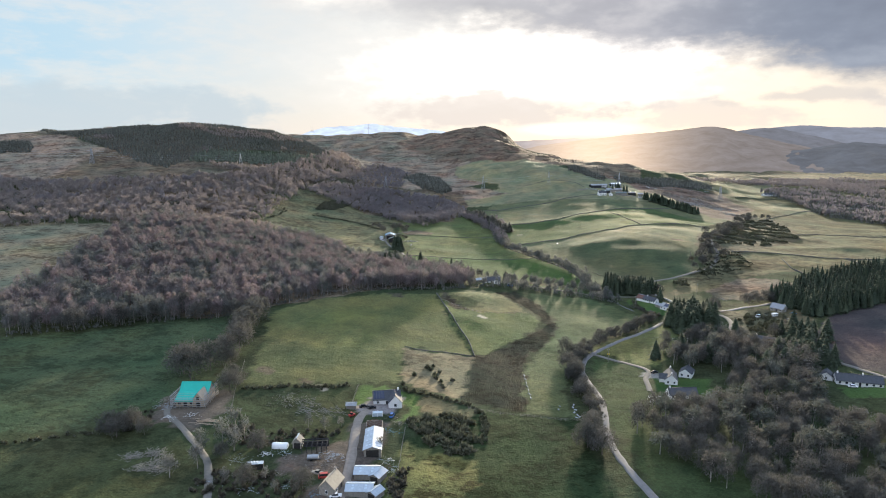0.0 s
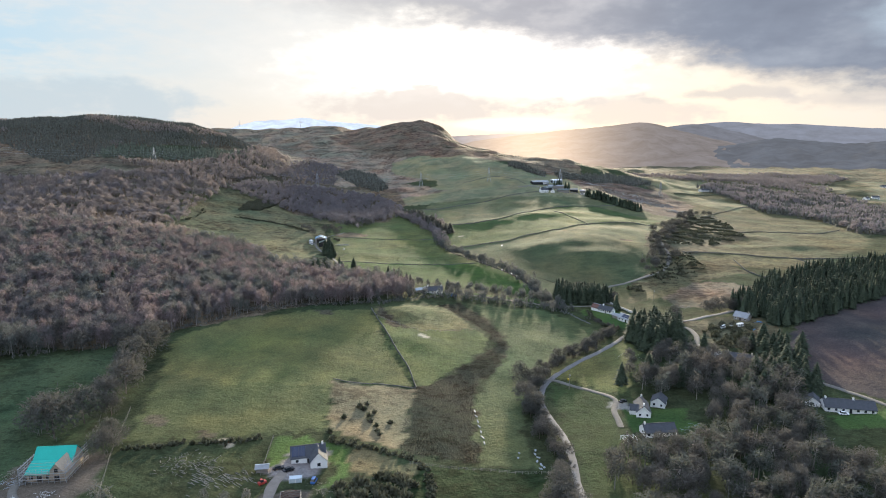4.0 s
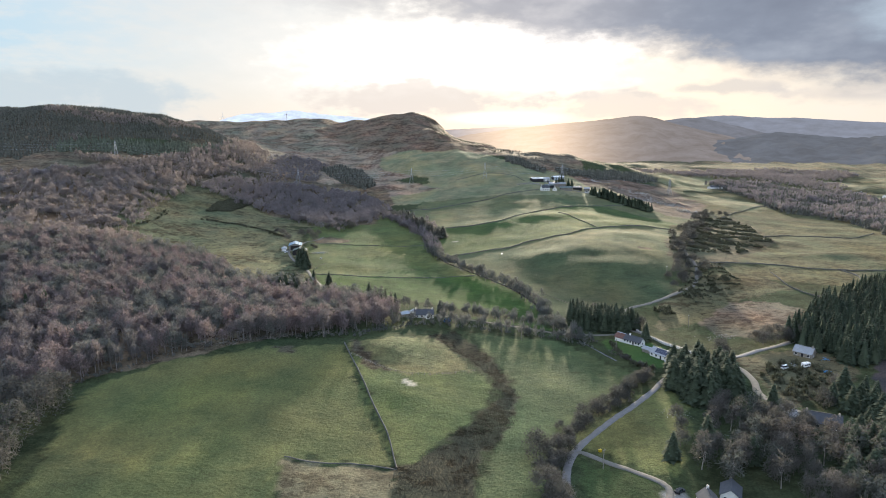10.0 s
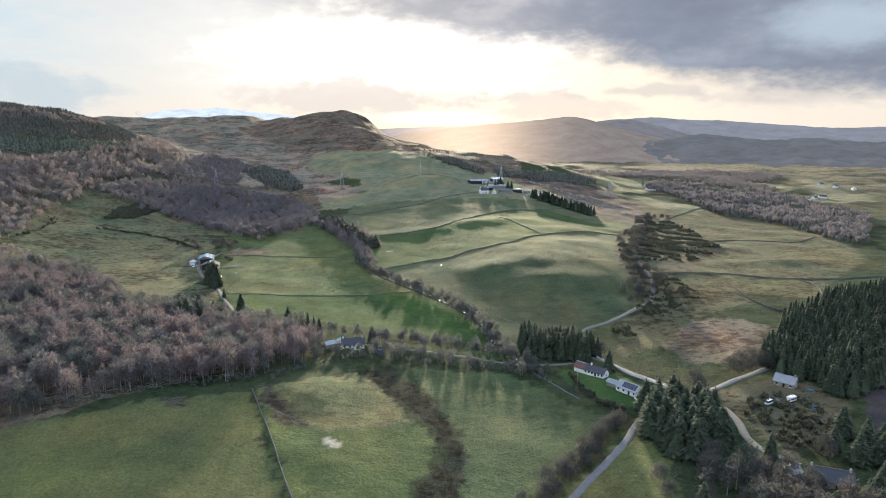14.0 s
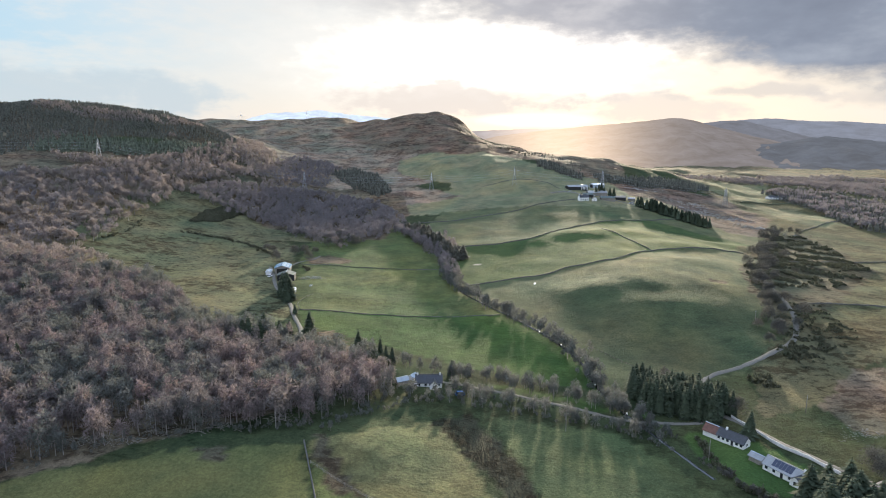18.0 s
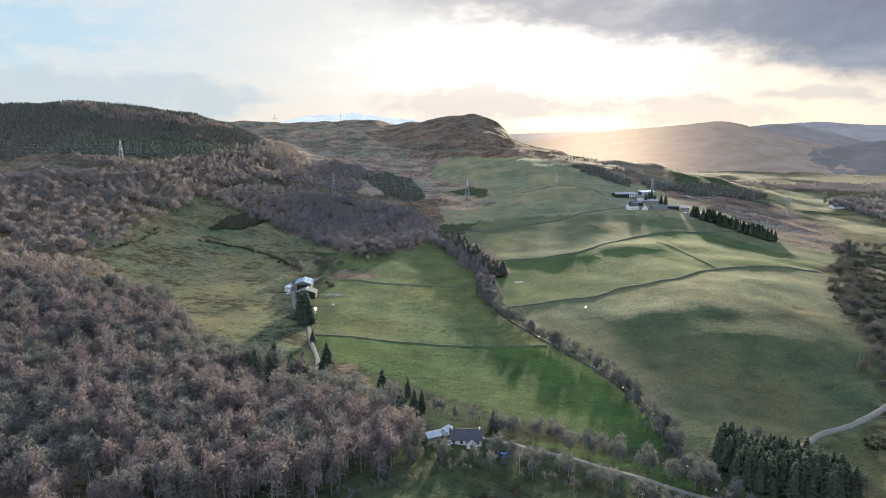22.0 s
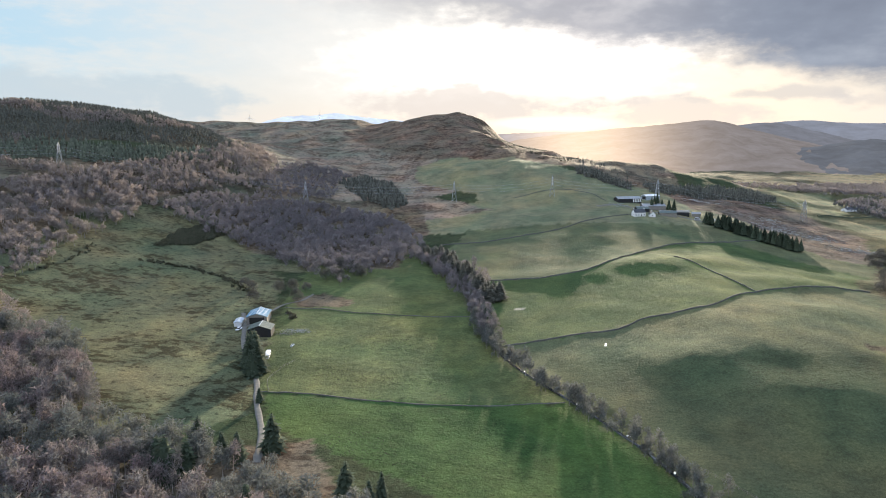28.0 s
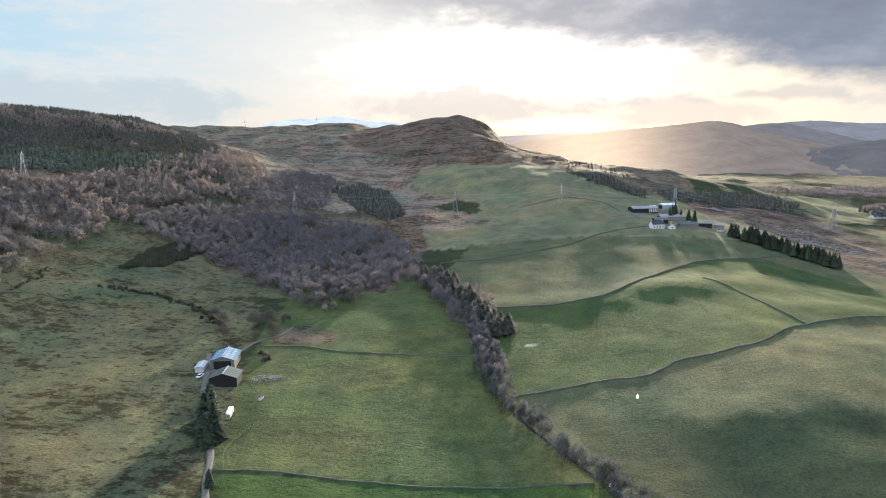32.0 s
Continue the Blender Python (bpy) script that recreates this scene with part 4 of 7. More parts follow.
wood_stuff("conifer_belt", scatter([(62, 1713), (129, 1585), (166, 1430), (190, 1323), (223, 1283), (240, 1300), (200, 1440), (160, 1600), (90, 1740)], 15, 110), FAR_FIRS, (0.25, 0.55), BARK, HAZED_FIR, "straggling conifers along the hill's spur", "wood", 110)
grey, dark = sorted_out(scatter([(584, 1418), (650, 1480), (761, 1607), (750, 1470), (762, 1397), (850, 1403), (806, 1193), (774, 1041), (548, 797), (538, 831), (581, 960), (569, 1041), (546, 1081), (572, 1186), (582, 1299)], 6.8, 11), 60, 111, 0.1)
wood_stuff("conifer_plantation", dark, FAR_FIRS, (0.8, 1.4), BARK, HAZED_FIR, "dark conifer plantation across the valley floor", "wood", 11)
wood_stuff("valley_wood", grey, FAINT, (0.9, 1.4), BARK, DUSK, "dusky leafless trees among the valley conifers", "wood", 111)
wood_stuff("valley_wood", scatter([(860, 1420), (915, 1450), (965, 1700), (1040, 1660), (1180, 1800), (1200, 1960), (850, 1900), (600, 1700), (770, 1620)], 10, 12), FAINT, (0.9, 1.3), BARK, DUSK, "brown leafless woodland far down the valley", "wood", 12)
wood_stuff("valley_wood", scatter([(420, 1550), (620, 1640), (900, 1700), (1200, 1800), (1200, 1880), (800, 1800), (500, 1720)], 13, 13), FAINT, (0.8, 1.3), BARK, DUSK, "brown leafless woodland at the valley's far side", "wood", 13)


def row(points, gap, jitter, seed):
    line = along(points, gap)
    r = np.random.RandomState(seed)
    return line + r.randn(*line.shape) * jitter


spruce = tree_kind("spruce_tree", FIRS, BARK, SPRUCE, "dark green spruce with drooping branches", "spruce tree", "spruces of the valley")
tall_spruce = tree_kind("spruce_tree", TALL_FIRS, BARK, SPRUCE, "tall slim dark spruce", "spruce tree", "spruces of the valley")
birch = tree_kind("birch_tree", FULL, PALE_BARK, ALDER, "leafless grey birch beside the burn", "birch tree", "bare trees of the valley")
broad = tree_kind("bare_tree", BROAD, BARK, DIM_TWIGS, "broad leafless tree with a dome of fine twigs", "tree", "bare trees of the valley")
gorse = tree_kind("gorse_bush", SHRUBS, BARK, GORSE, "dark evergreen gorse bush in rough grass", "bush", "gorse bushes", "stem", "foliage")

for x, y in scatter([(120, 418), (134, 411), (152, 422), (156, 446), (142, 458), (126, 446)], 4.8, 21):
    spruce(x, y, 1.0 + 0.3 * random.random(), "tall dark spruce in a tight clump by the road")
for x, y in scatter([(96, 548), (100, 528), (122, 514), (138, 522), (128, 540), (108, 552)], 3.1, 22):
    tall_spruce(x, y, 0.85 + 0.2 * random.random(), "dark spruce in a block behind the bungalows")
wood_stuff("spruce_plantation", scatter([(216, 482), (226, 470), (224, 446), (240, 446), (268, 462), (330, 500), (420, 560), (440, 620), (330, 585), (270, 545), (232, 512), (216, 495)], 4.1, 23), MID_FIRS, (0.75, 1.2), BARK, SPRUCE, "dark spruce plantation above the ploughed field", "wood", 23)
for x, y in [(156, 350), (160, 342), (177, 347), (184, 339), (190, 376), (164, 358), (98, 367), (201, 383), (172, 355), (168, 366), (180, 366), (192, 362), (186, 352), (150, 340), (188, 394), (176, 372), (205, 402), (198, 414), (166, 346), (174, 362), (182, 374), (194, 384), (196, 372), (164, 336), (126, 360), (186, 404), (208, 392), (170, 342), (167, 357), (170, 369), (186, 369), (171, 354), (182, 359), (115, 375), (197, 401), (135, 501), (176, 358), (190, 366), (178, 350), (192, 352), (184, 378), (196, 392), (204, 408)]:
    spruce(x, y, 0.75 + 0.4 * random.random(), "dark spruce among leafless trees")
for x, y, s in [(155, 398, 1.1), (-106, 241, 0.8), (-200, 542, 1.0), (-187, 530, 1.0), (-230, 520, 1.1), (-236, 512, 1.0), (-244, 620, 1.1), (-300, 560, 1.1), (-290, 640, 1.2), (-22, 567, 0.8), (-19, 570, 0.7), (-27, 585, 0.7), (-30, 578, 0.75), (12, 556, 0.7)]:
    tall_spruce(x, y, s, "single dark spruce standing clear of the wood")
for x, y, s in [(-112, 706, 1.1), (-108, 700, 1.25), (-105, 693, 1.35), (-102, 686, 1.25), (-107, 688, 1.1), (-103, 680, 1.0), (-110, 696, 1.15)]:
    spruce(x, y, s, "tall dark spruce in the clump by the hill barns")
wood_stuff("shelter_strip", row([(-34, 946), (-14, 900), (4, 850), (16, 812)], 1.5, 4.2, 24), TALL_FIRS, (0.6, 1.0), BARK, HAZED_FIR, "strip of dark spruces beside the burn", "wood", 24, squash=1.55)
wood_stuff("shelter_strip", np.vstack([row([(-46, 950), (-26, 900), (-8, 850), (4, 812), (10, 780), (14, 750)], 2.2, 3.6, 224), row([(-20, 930), (0, 880), (12, 840)], 4.0, 6.0, 225)]), FULL, (0.7, 1.1), BARK, DUSK, "grey leafless trees along the spruce strip", "wood", 224)
for x, y, s in [(-112, 596, 1.0), (-98, 583, 1.25), (-93, 588, 1.0), (-103, 588, 1.0), (-96, 604, 1.05), (-86, 600, 0.8), (-80, 599, 0.85), (-71, 610, 1.1), (-90, 652, 0.5), (-38, 581, 1.05), (-64, 563, 0.95)]:
    spruce(x, y, s, "full dark spruce at the wood's upper edge")
wood_stuff("rush_tufts", np.vstack([scatter([(-63, 611), (-54, 631), (-37, 633), (-23, 615), (-12, 597), (-26, 605), (-42, 609), (-56, 604)], 1.0, 261, clump=5), scatter([(-80, 687), (-54, 682), (-27, 676), (-10, 668), (-8, 690), (-42, 694), (-70, 700)], 1.2, 262, clump=5), scatter([(-70, 715), (-30, 720), (-20, 745), (-60, 750)], 1.6, 263, clump=6)]), TUFTS, (0.09, 0.2), BARK, RUSH, "dark rush tufts in the sheep pasture", "rushes", 261)
wood_stuff("heather", scatter([(30, 1500), (100, 1440), (150, 1360), (200, 1450), (190, 1620), (100, 1770), (20, 1720)], 5.4, 264, clump=45), SHRUBS, (0.4, 1.1), BARK, GORSE, "dark heather and juniper on the hill's spur", "heather", 264)
for x, y in [(12, 772), (15, 764), (13, 757)]:
    tall_spruce(x, y, 0.75, "dark spruce in the shelter strip beside the burn")
wood_stuff("conifer_row", np.vstack([row([(258, 1066), (266, 1060), (274, 1049), (289, 1033)], 0.8, 3.4, 25), row([(296, 1020), (306, 1012), (317, 1003)], 0.8, 3.0, 125)]), MID_FIRS, (0.75, 1.1), BARK, SPRUCE, "two thick clumps of dark spruces below the hill farm", "wood", 25, squash=1.5)
for x, y in [(211, 1120), (216, 1122), (223, 1122), (230, 1118), (226, 1150), (220, 1140), (234, 1112)]:
    tall_spruce(x, y, 0.8 + 0.3 * random.random(), "dark spruce behind the hill farm's sheds")
BURN = [(108, 470), (97, 505), (89, 528), (84, 556), (82, 585), (74, 612), (61, 641), (44, 672), (28, 700), (16, 735), (8, 790), (10, 835), (-10, 895), (-36, 955)]
for x, y in row(BURN[1:], 4.2, 3.0, 26):
    birch(x, y, 0.55 + 0.4 * random.random())
for x, y in row(BURN[1:11], 5.0, 4.0, 27):
    birch(x, y, 0.6 + 0.35 * random.random())
for x, y in row([(44, 250), (46, 270), (50, 290), (48, 312), (46, 340), (48, 358), (56, 380), (74, 402), (96, 424), (114, 441)], 3.2, 2.4, 28):
    broad(x, y, 0.45 + 0.35 * random.random(), "grey leafless tree on the roadside bank")
for x, y in [(44, 262), (41, 252), (46, 246), (47, 334), (44, 346), (45, 372)]:
    broad(x, y, 1.2, "domed grey leafless tree beside the road")
for x, y, s in [(-155, 296, 2.0), (-162, 303, 1.6), (-150, 309, 1.7), (-147, 322, 1.5), (-146, 338, 1.7), (-152, 352, 1.6), (-154, 364, 1.8), (-155, 384, 1.7), (-157, 398, 1.6), (-128, 282, 1.2), (-130, 292, 1.1), (-142, 316, 1.0), (-155, 242, 1.0), (-147, 238, 0.8), (-163, 239, 1.0), (-158, 236, 0.9), (-174, 396, 1.4), (-196, 390, 1.3), (-212, 402, 1.5), (-226, 386, 1.4), (-240, 374, 1.5), (-262, 360, 1.5)]:
    broad(x, y, s, "domed leafless tree in the old hedgerow")
for x, y, s in [(-110, 246, 1.15), (-103, 238, 0.98), (-104, 229, 1.07), (-110, 232, 1.23), (-116, 226, 0.98), (-112, 214, 0.98), (-120, 208, 0.9), (-72, 250, 0.66), (-80, 252, 0.61), (-66, 255, 0.49), (-84, 210, 0.57), (-98, 206, 0.66), (-78, 203, 0.49), (-92, 214, 0.49)]:
    birch(x, y, s, "slim leafless tree beside the farm track")
for x, y in row([(4, 558), (30, 557), (48, 549), (62, 540), (76, 532), (90, 523)], 3.0, 2.4, 29):
    birch(x, y, 0.6 + 0.35 * random.random(), "leafless grey tree in the lane-side row")
for x, y in [(-94, 230), (-90, 206), (-68, 204), (-106, 222), (139, 522), (199, 420), (181, 402), (167, 467), (198, 484), (207, 487), (216, 488), (205, 493), (214, 497), (215, 489), (168, 474), (222, 492), (196, 489), (230, 500), (120, 560), (-141, 795), (-130, 817), (-123, 825), (-108, 860), (-98, 869), (-93, 895), (-114, 827), (-158, 826), (-150, 818), (-104, 898), (-82, 872), (-103, 930), (-96, 858), (-115, 803), (-88, 884), (-94, 905), (238, 706), (232, 662), (220, 622), (233, 640), (300, 850), (230, 680), (242, 720), (-40, 972), (112, 398), (110, 388), (105, 376)]:
    broad(x, y, 0.65 + 0.35 * random.random(), "leafless tree with fine grey twigs in open ground")
for x, y in row([(198, 598), (214, 632), (226, 663), (240, 704), (268, 760), (310, 830), (361, 933), (400, 1000)], 8.0, 4.5, 226):
    broad(x - 4, y, 0.6 + 0.4 * random.random(), "dusky leafless tree on the edge of the gorse knoll")
for x, y in [(401, 1009), (412, 1012), (425, 1016), (431, 1010), (385, 990), (395, 996), (318, 860), (330, 880), (306, 845)]:
    broad(x, y, 0.7 + 0.3 * random.random(), "leafless tree on the gorse knoll")
for x, y in [(-34, 333), (-31, 326), (-26, 312), (-29, 330), (-42, 324), (-46, 308), (-21, 322), (-27, 317), (-30, 321), (-44, 303), (-25, 309), (-33, 338), (-36, 335)]:
    gorse(x, y, 0.9 + 0.8 * random.random())
wood_stuff("gorse_thicket", scatter([(-38, 268), (-30, 250), (-14, 238), (-5, 246), (-9, 272), (-21, 276), (-33, 272)], 1.3, 31, clump=10), SHRUBS, (0.9, 1.9), BARK, GORSE, "dense dark gorse thicket below the house", "thicket", 31)
wood_stuff("gorse_thicket", scatter([(385, 983), (426, 995), (420, 916), (380, 800), (320, 735), (245, 700), (226, 690), (250, 760), (299, 840)], 2.2, 32, clump=33), SHRUBS, (0.5, 1.5), BARK, GORSE, "dark gorse over the rocky knoll", "thicket", 32)
wood_stuff("gorse_thicket", scatter([(196, 598), (226, 663), (258, 663), (250, 610), (201, 571), (190, 572)], 1.8, 232, clump=15), SHRUBS, (0.4, 1.0), BARK, GORSE, "dark gorse patches beside the farm road", "thicket", 232)
wood_stuff("gorse_thicket", scatter([(-258, 899), (-234, 925), (-223, 974), (-243, 986), (-262, 950)], 1.8, 33), SHRUBS, (0.8, 1.7), BARK, GORSE, "dark gorse patch on the rough hillside", "thicket", 33)
wood_stuff("gorse_thicket", np.vstack([row([(-250, 861), (-220, 861), (-192, 852), (-167, 834), (-150, 814)], 0.9, 1.6, 34), row([(-300, 880), (-290, 850), (-296, 800)], 3.0, 2.0, 44)]), SHRUBS, (0.5, 1.4), BARK, GORSE, "line of dark gorse across the rough hillside", "thicket", 34)
wood_stuff("gorse_thicket", np.vstack([row([(-122, 287), (-102, 292), (-83, 295), (-74, 300)], 0.8, 0.9, 35), row([(-45, 301), (-31, 297), (-18, 292), (-9, 288), (-4, 276), (-3, 262), (-5, 250)], 0.8, 0.9, 36), row([(-202, 226), (-190, 230), (-169, 239), (-151, 247)], 2.0, 0.8, 37)]), SHRUBS, (0.5, 1.2), BARK, GORSE, "dark scrubby hedge along the field's foot", "hedge", 35)
wood_stuff("gorse_thicket", np.vstack([scatter([(182, 452), (196, 458), (208, 454), (210, 436), (203, 418), (182, 404), (174, 420), (173, 438)], 2.0, 38, clump=9), scatter([(196, 575), (232, 605), (228, 622), (190, 590)], 3.0, 39, clump=16), scatter([(160, 560), (175, 566), (172, 550), (160, 548)], 3.0, 40), row([(114, 501), (114, 479), (117, 463), (124, 457)], 1.8, 0.7, 41)]), SHRUBS, (0.7, 1.8), BARK, GORSE, "dark gorse and broom on rough banks", "thicket", 38)
wood_stuff("rush_tufts", scatter(BOG, 0.98, 42), TUFTS, (0.10, 0.24), BARK, RUSH, "brown rushes and tussocks in the boggy strip", "rushes", 42)
wood_stuff("scrub", np.vstack([scatter([(-112, 246), (-84, 246), (-66, 256), (-64, 244), (-84, 238), (-104, 232)], 3.2, 45), scatter([(-110, 214), (-70, 212), (-64, 200), (-112, 198)], 3.0, 46), scatter([(-170, 262), (-156, 262), (-150, 244), (-168, 238)], 4.0, 47), scatter([(-36, 226), (-32, 226), (-33, 204), (-37, 204)], 2.4, 48)]), SHRUBS, (0.6, 1.6), BARK, RUSH, "brown brambles and scrub round the steading", "scrub", 45)
wood_stuff("burnside_scrub", np.vstack([row(BURN[1:11], 1.7, 2.6, 251), row(BURN[9:], 1.9, 4.0, 252)]), LIGHT, (0.28, 0.6), BARK, ALDER, "grey alder and thorn scrub along the burn", "scrub", 251)
wood_stuff("lane_side_trees", np.vstack([row([(10, 556), (28, 555), (46, 548), (60, 540)], 2.4, 2.4, 253), row([(8, 536), (22, 536), (30, 534)], 2.2, 2.6, 254), row([(-14, 569), (2, 561)], 2.4, 2.0, 255)]), FULL, (0.45, 0.85), PALE_BARK, ALDER, "grey leafless trees crowding the lane by the cottage", "trees", 253)
wood_stuff("wood_edge_scrub", np.vstack([row(MAIN_WOOD[:10], 2.2, 2.2, 241), row([(x, y + 4) for x, y in MAIN_WOOD[:10]], 3.0, 2.2, 242)]), LIGHT, (0.15, 0.36), BARK, ALDER, "brown scrub and brambles at the foot of the wood", "scrub", 241)
wood_stuff("roadside_scrub", np.vstack([row([(46, 252), (48, 270), (51, 290), (49, 312), (47, 340), (50, 360), (58, 380), (76, 402), (98, 424), (116, 444)], 1.5, 1.6, 243), row([(108, 483), (115, 467), (122, 455)], 1.4, 1.2, 244), row([(104, 500), (99, 510), (86, 507)], 1.6, 2.4, 245)]), LIGHT, (0.2, 0.42), BARK, DIM_TWIGS, "grey-brown thorn scrub along the road", "scrub", 243)
wood_stuff("lane_side_scrub", np.vstack([row([(-38, 484), (-20, 508), (2, 523), (30, 521), (56, 515), (80, 506), (98, 494)], 1.8, 1.6, 51), row([(-16, 512), (6, 530), (36, 528), (64, 520)], 2.4, 1.6, 52)]), LIGHT, (0.2, 0.36), BARK, ALDER, "brown scrub along the lane-side bank", "scrub", 51)
for x, y in row([(-16, 522), (2, 528), (22, 530), (44, 524), (66, 514), (88, 500)], 3.2, 2.8, 53):
    birch(x, y, 0.5 + 0.35 * random.random(), "small leafless grey tree on the lane-side bank")

# ---- building materials ----
HARLED = plain("white_harled_wall", (0.78, 0.77, 0.74), 0.9, vary=0.08, grain=0.6, bump=0.2)
RUBBLE = plain("rubble_wall", (0.30, 0.27, 0.23), 0.95, vary=0.35, grain=1.2, bump=0.5)
SLATE = plain("slate_roof", (0.06, 0.064, 0.072), 0.8, vary=0.25, grain=0.8, bump=0.3, bump_scale=3.0)
GREY_ROOF = plain("grey_sheet_roof", (0.26, 0.27, 0.28), 0.6, vary=0.2, grain=0.5)
RED_ROOF = plain("rusty_red_roof", (0.13, 0.065, 0.048), 0.7, vary=0.3, grain=0.6)
BLUE_ROOF = plain("blue_grey_sheet_roof", (0.10, 0.22, 0.31), 0.55, vary=0.15, grain=0.4)
GREEN_ROOF = plain("dark_green_sheet_roof", (0.07, 0.095, 0.085), 0.5, vary=0.15, grain=0.4)
PALE_ROOF = plain("pale_weathered_sheet", (0.36, 0.41, 0.45), 0.55, vary=0.22, grain=0.5)
TEAL = plain("teal_roof_membrane", (0.015, 0.38, 0.30), 0.6, vary=0.1, grain=0.4)
TIMBER = plain("new_timber", (0.40, 0.32, 0.235), 0.85, vary=0.25, grain=1.5)
GREY_WOOD = plain("weathered_timber", (0.24, 0.22, 0.19), 0.9, vary=0.3, grain=1.5)
CHAR = plain("blackened_timber", (0.03, 0.03, 0.032), 0.85, vary=0.3, grain=1.5)
PLASTER = plain("tan_roof", (0.42, 0.35, 0.25), 0.8, vary=0.2, grain=0.8)
METAL = plain("galvanised_steel", (0.34, 0.35, 0.36), 0.6, 0.2, vary=0.15)
WHITE = plain("white_paint", (0.80, 0.80, 0.79), 0.5, vary=0.05)
BLACK = plain("black_paint", (0.02, 0.02, 0.024), 0.3, vary=0.1)
BLUE = plain("blue_paint", (0.05, 0.14, 0.36), 0.45, vary=0.1)
TARP = plain("blue_tarpaulin", (0.06, 0.28, 0.55), 0.5, vary=0.15)
RED = plain("red_paint", (0.38, 0.05, 0.04), 0.5, vary=0.15)
RUBBER = plain("tyre_rubber", (0.02, 0.02, 0.02), 0.9, vary=0.1)
PANE = plain("window_glass", (0.02, 0.025, 0.03), 0.05, vary=0.05, spec=0.7)
PANEL = plain("solar_panel", (0.012, 0.02, 0.05), 0.12, vary=0.1, spec=0.6)
SKYLIGHT = plain("clear_roof_sheet", (0.45, 0.52, 0.56), 0.35, vary=0.1)
DARK = plain("dark_interior", (0.03, 0.028, 0.026), 0.95, vary=0.2)


def box(bm, x0, y0, z0, x1, y1, z1):
    v = [bm.verts.new(c) for c in ((x0, y0, z0), (x1, y0, z0), (x1, y1, z0), (x0, y1, z0), (x0, y0, z1), (x1, y0, z1), (x1, y1, z1), (x0, y1, z1))]
    for f in ((3, 2, 1, 0), (4, 5, 6, 7), (0, 1, 5, 4), (1, 2, 6, 5), (2, 3, 7, 6), (3, 0, 4, 7)):
        bm.faces.new([v[i] for i in f])


def boxes(*list_of):
    bm = bmesh.new()
    for b in list_of:
        box(bm, *b)
    return bm


def stick(bm, a, b, r, n=4):
    v, f = prism(a, b, r, r, n)
    vs = [bm.verts.new(c) for c in v]
    for t in f:
        bm.faces.new([vs[i] for i in t])
    bm.faces.new(vs[:n][::-1])
    bm.faces.new(vs[n:])


def sticks(pairs, r, n=4):
    bm = bmesh.new()
    for a, b in pairs:
        stick(bm, a, b, r, n)
    return bm


def tube(points, r, n=3):
    """One bent rod through the points."""
    p = np.array(points, float)
    d = np.gradient(p, axis=0)
    d /= np.linalg.norm(d, axis=1, keepdims=True)
    u = np.cross(d, (0.02, 0.03, 1.0))
    u /= np.linalg.norm(u, axis=1, keepdims=True)
    w = np.cross(d, u)
    bm = bmesh.new()
    rings = [[bm.verts.new(q + r * (math.cos(k * 6.283 / n) * a + math.sin(k * 6.283 / n) * b)) for k in range(n)] for q, a, b in zip(p, u, w)]
    for f, g in zip(rings, rings[1:]):
        for k in range(n):
            bm.faces.new((f[k], f[(k + 1) % n], g[(k + 1) % n], g[k]))
    return bm


def base(name, x, y, yaw, label, category, group="", sink=0.0):
    ob = tagged(new(name), label, category, group)
    ob.matrix_basis = pose(x, y, lift(x, y) - sink, 0, 0, yaw)
    return ob


def gabled(bm, l, w, h, r, low=-1.5, open_front=False):
    """Walls with gables; the ridge runs along x."""
    x, y = l / 2, w / 2
    c = [(-x, -y, low), (x, -y, low), (x, y, low), (-x, y, low), (-x, -y, h), (x, -y, h), (x, y, h), (-x, y, h), (-x, 0, h + r), (x, 0, h + r)]
    v = [bm.verts.new(p) for p in c]
    for f in ((0, 1, 5, 4), (2, 3, 7, 6), (3, 0, 4, 8, 7), (1, 2, 6, 9, 5)):
        if open_front and f[0] == 1:
            continue
        bm.faces.new([v[i] for i in f])
    bm.faces.new([v[i] for i in (4, 5, 9, 8)])
    bm.faces.new([v[i] for i in (8, 9, 6, 7)])


def slope(l, w, h, r, side, over=0.35, thick=0.14, lift_by=0.0):
    """One roof slope as a slab, with eaves and verges."""
    bm = bmesh.new()
    y = (w / 2 + over) * side
    drop = r * over / (w / 2)
    x = l / 2 + over
    a, b = 0.03 + lift_by, 0.03 + lift_by + thick
    c = [(-x, 0, h + r + a), (x, 0, h + r + a), (x, y, h - drop + a), (-x, y, h - drop + a), (-x, 0, h + r + b), (x, 0, h + r + b), (x, y, h - drop + b), (-x, y, h - drop + b)]
    v = [bm.verts.new(p) for p in c]
    for f in ((0, 1, 2, 3), (7, 6, 5, 4), (0, 4, 5, 1), (1, 5, 6, 2), (2, 6, 7, 3), (3, 7, 4, 0)):
        bm.faces.new([v[i] for i in f])
    bmesh.ops.recalc_face_normals(bm, faces=bm.faces)
    return bm


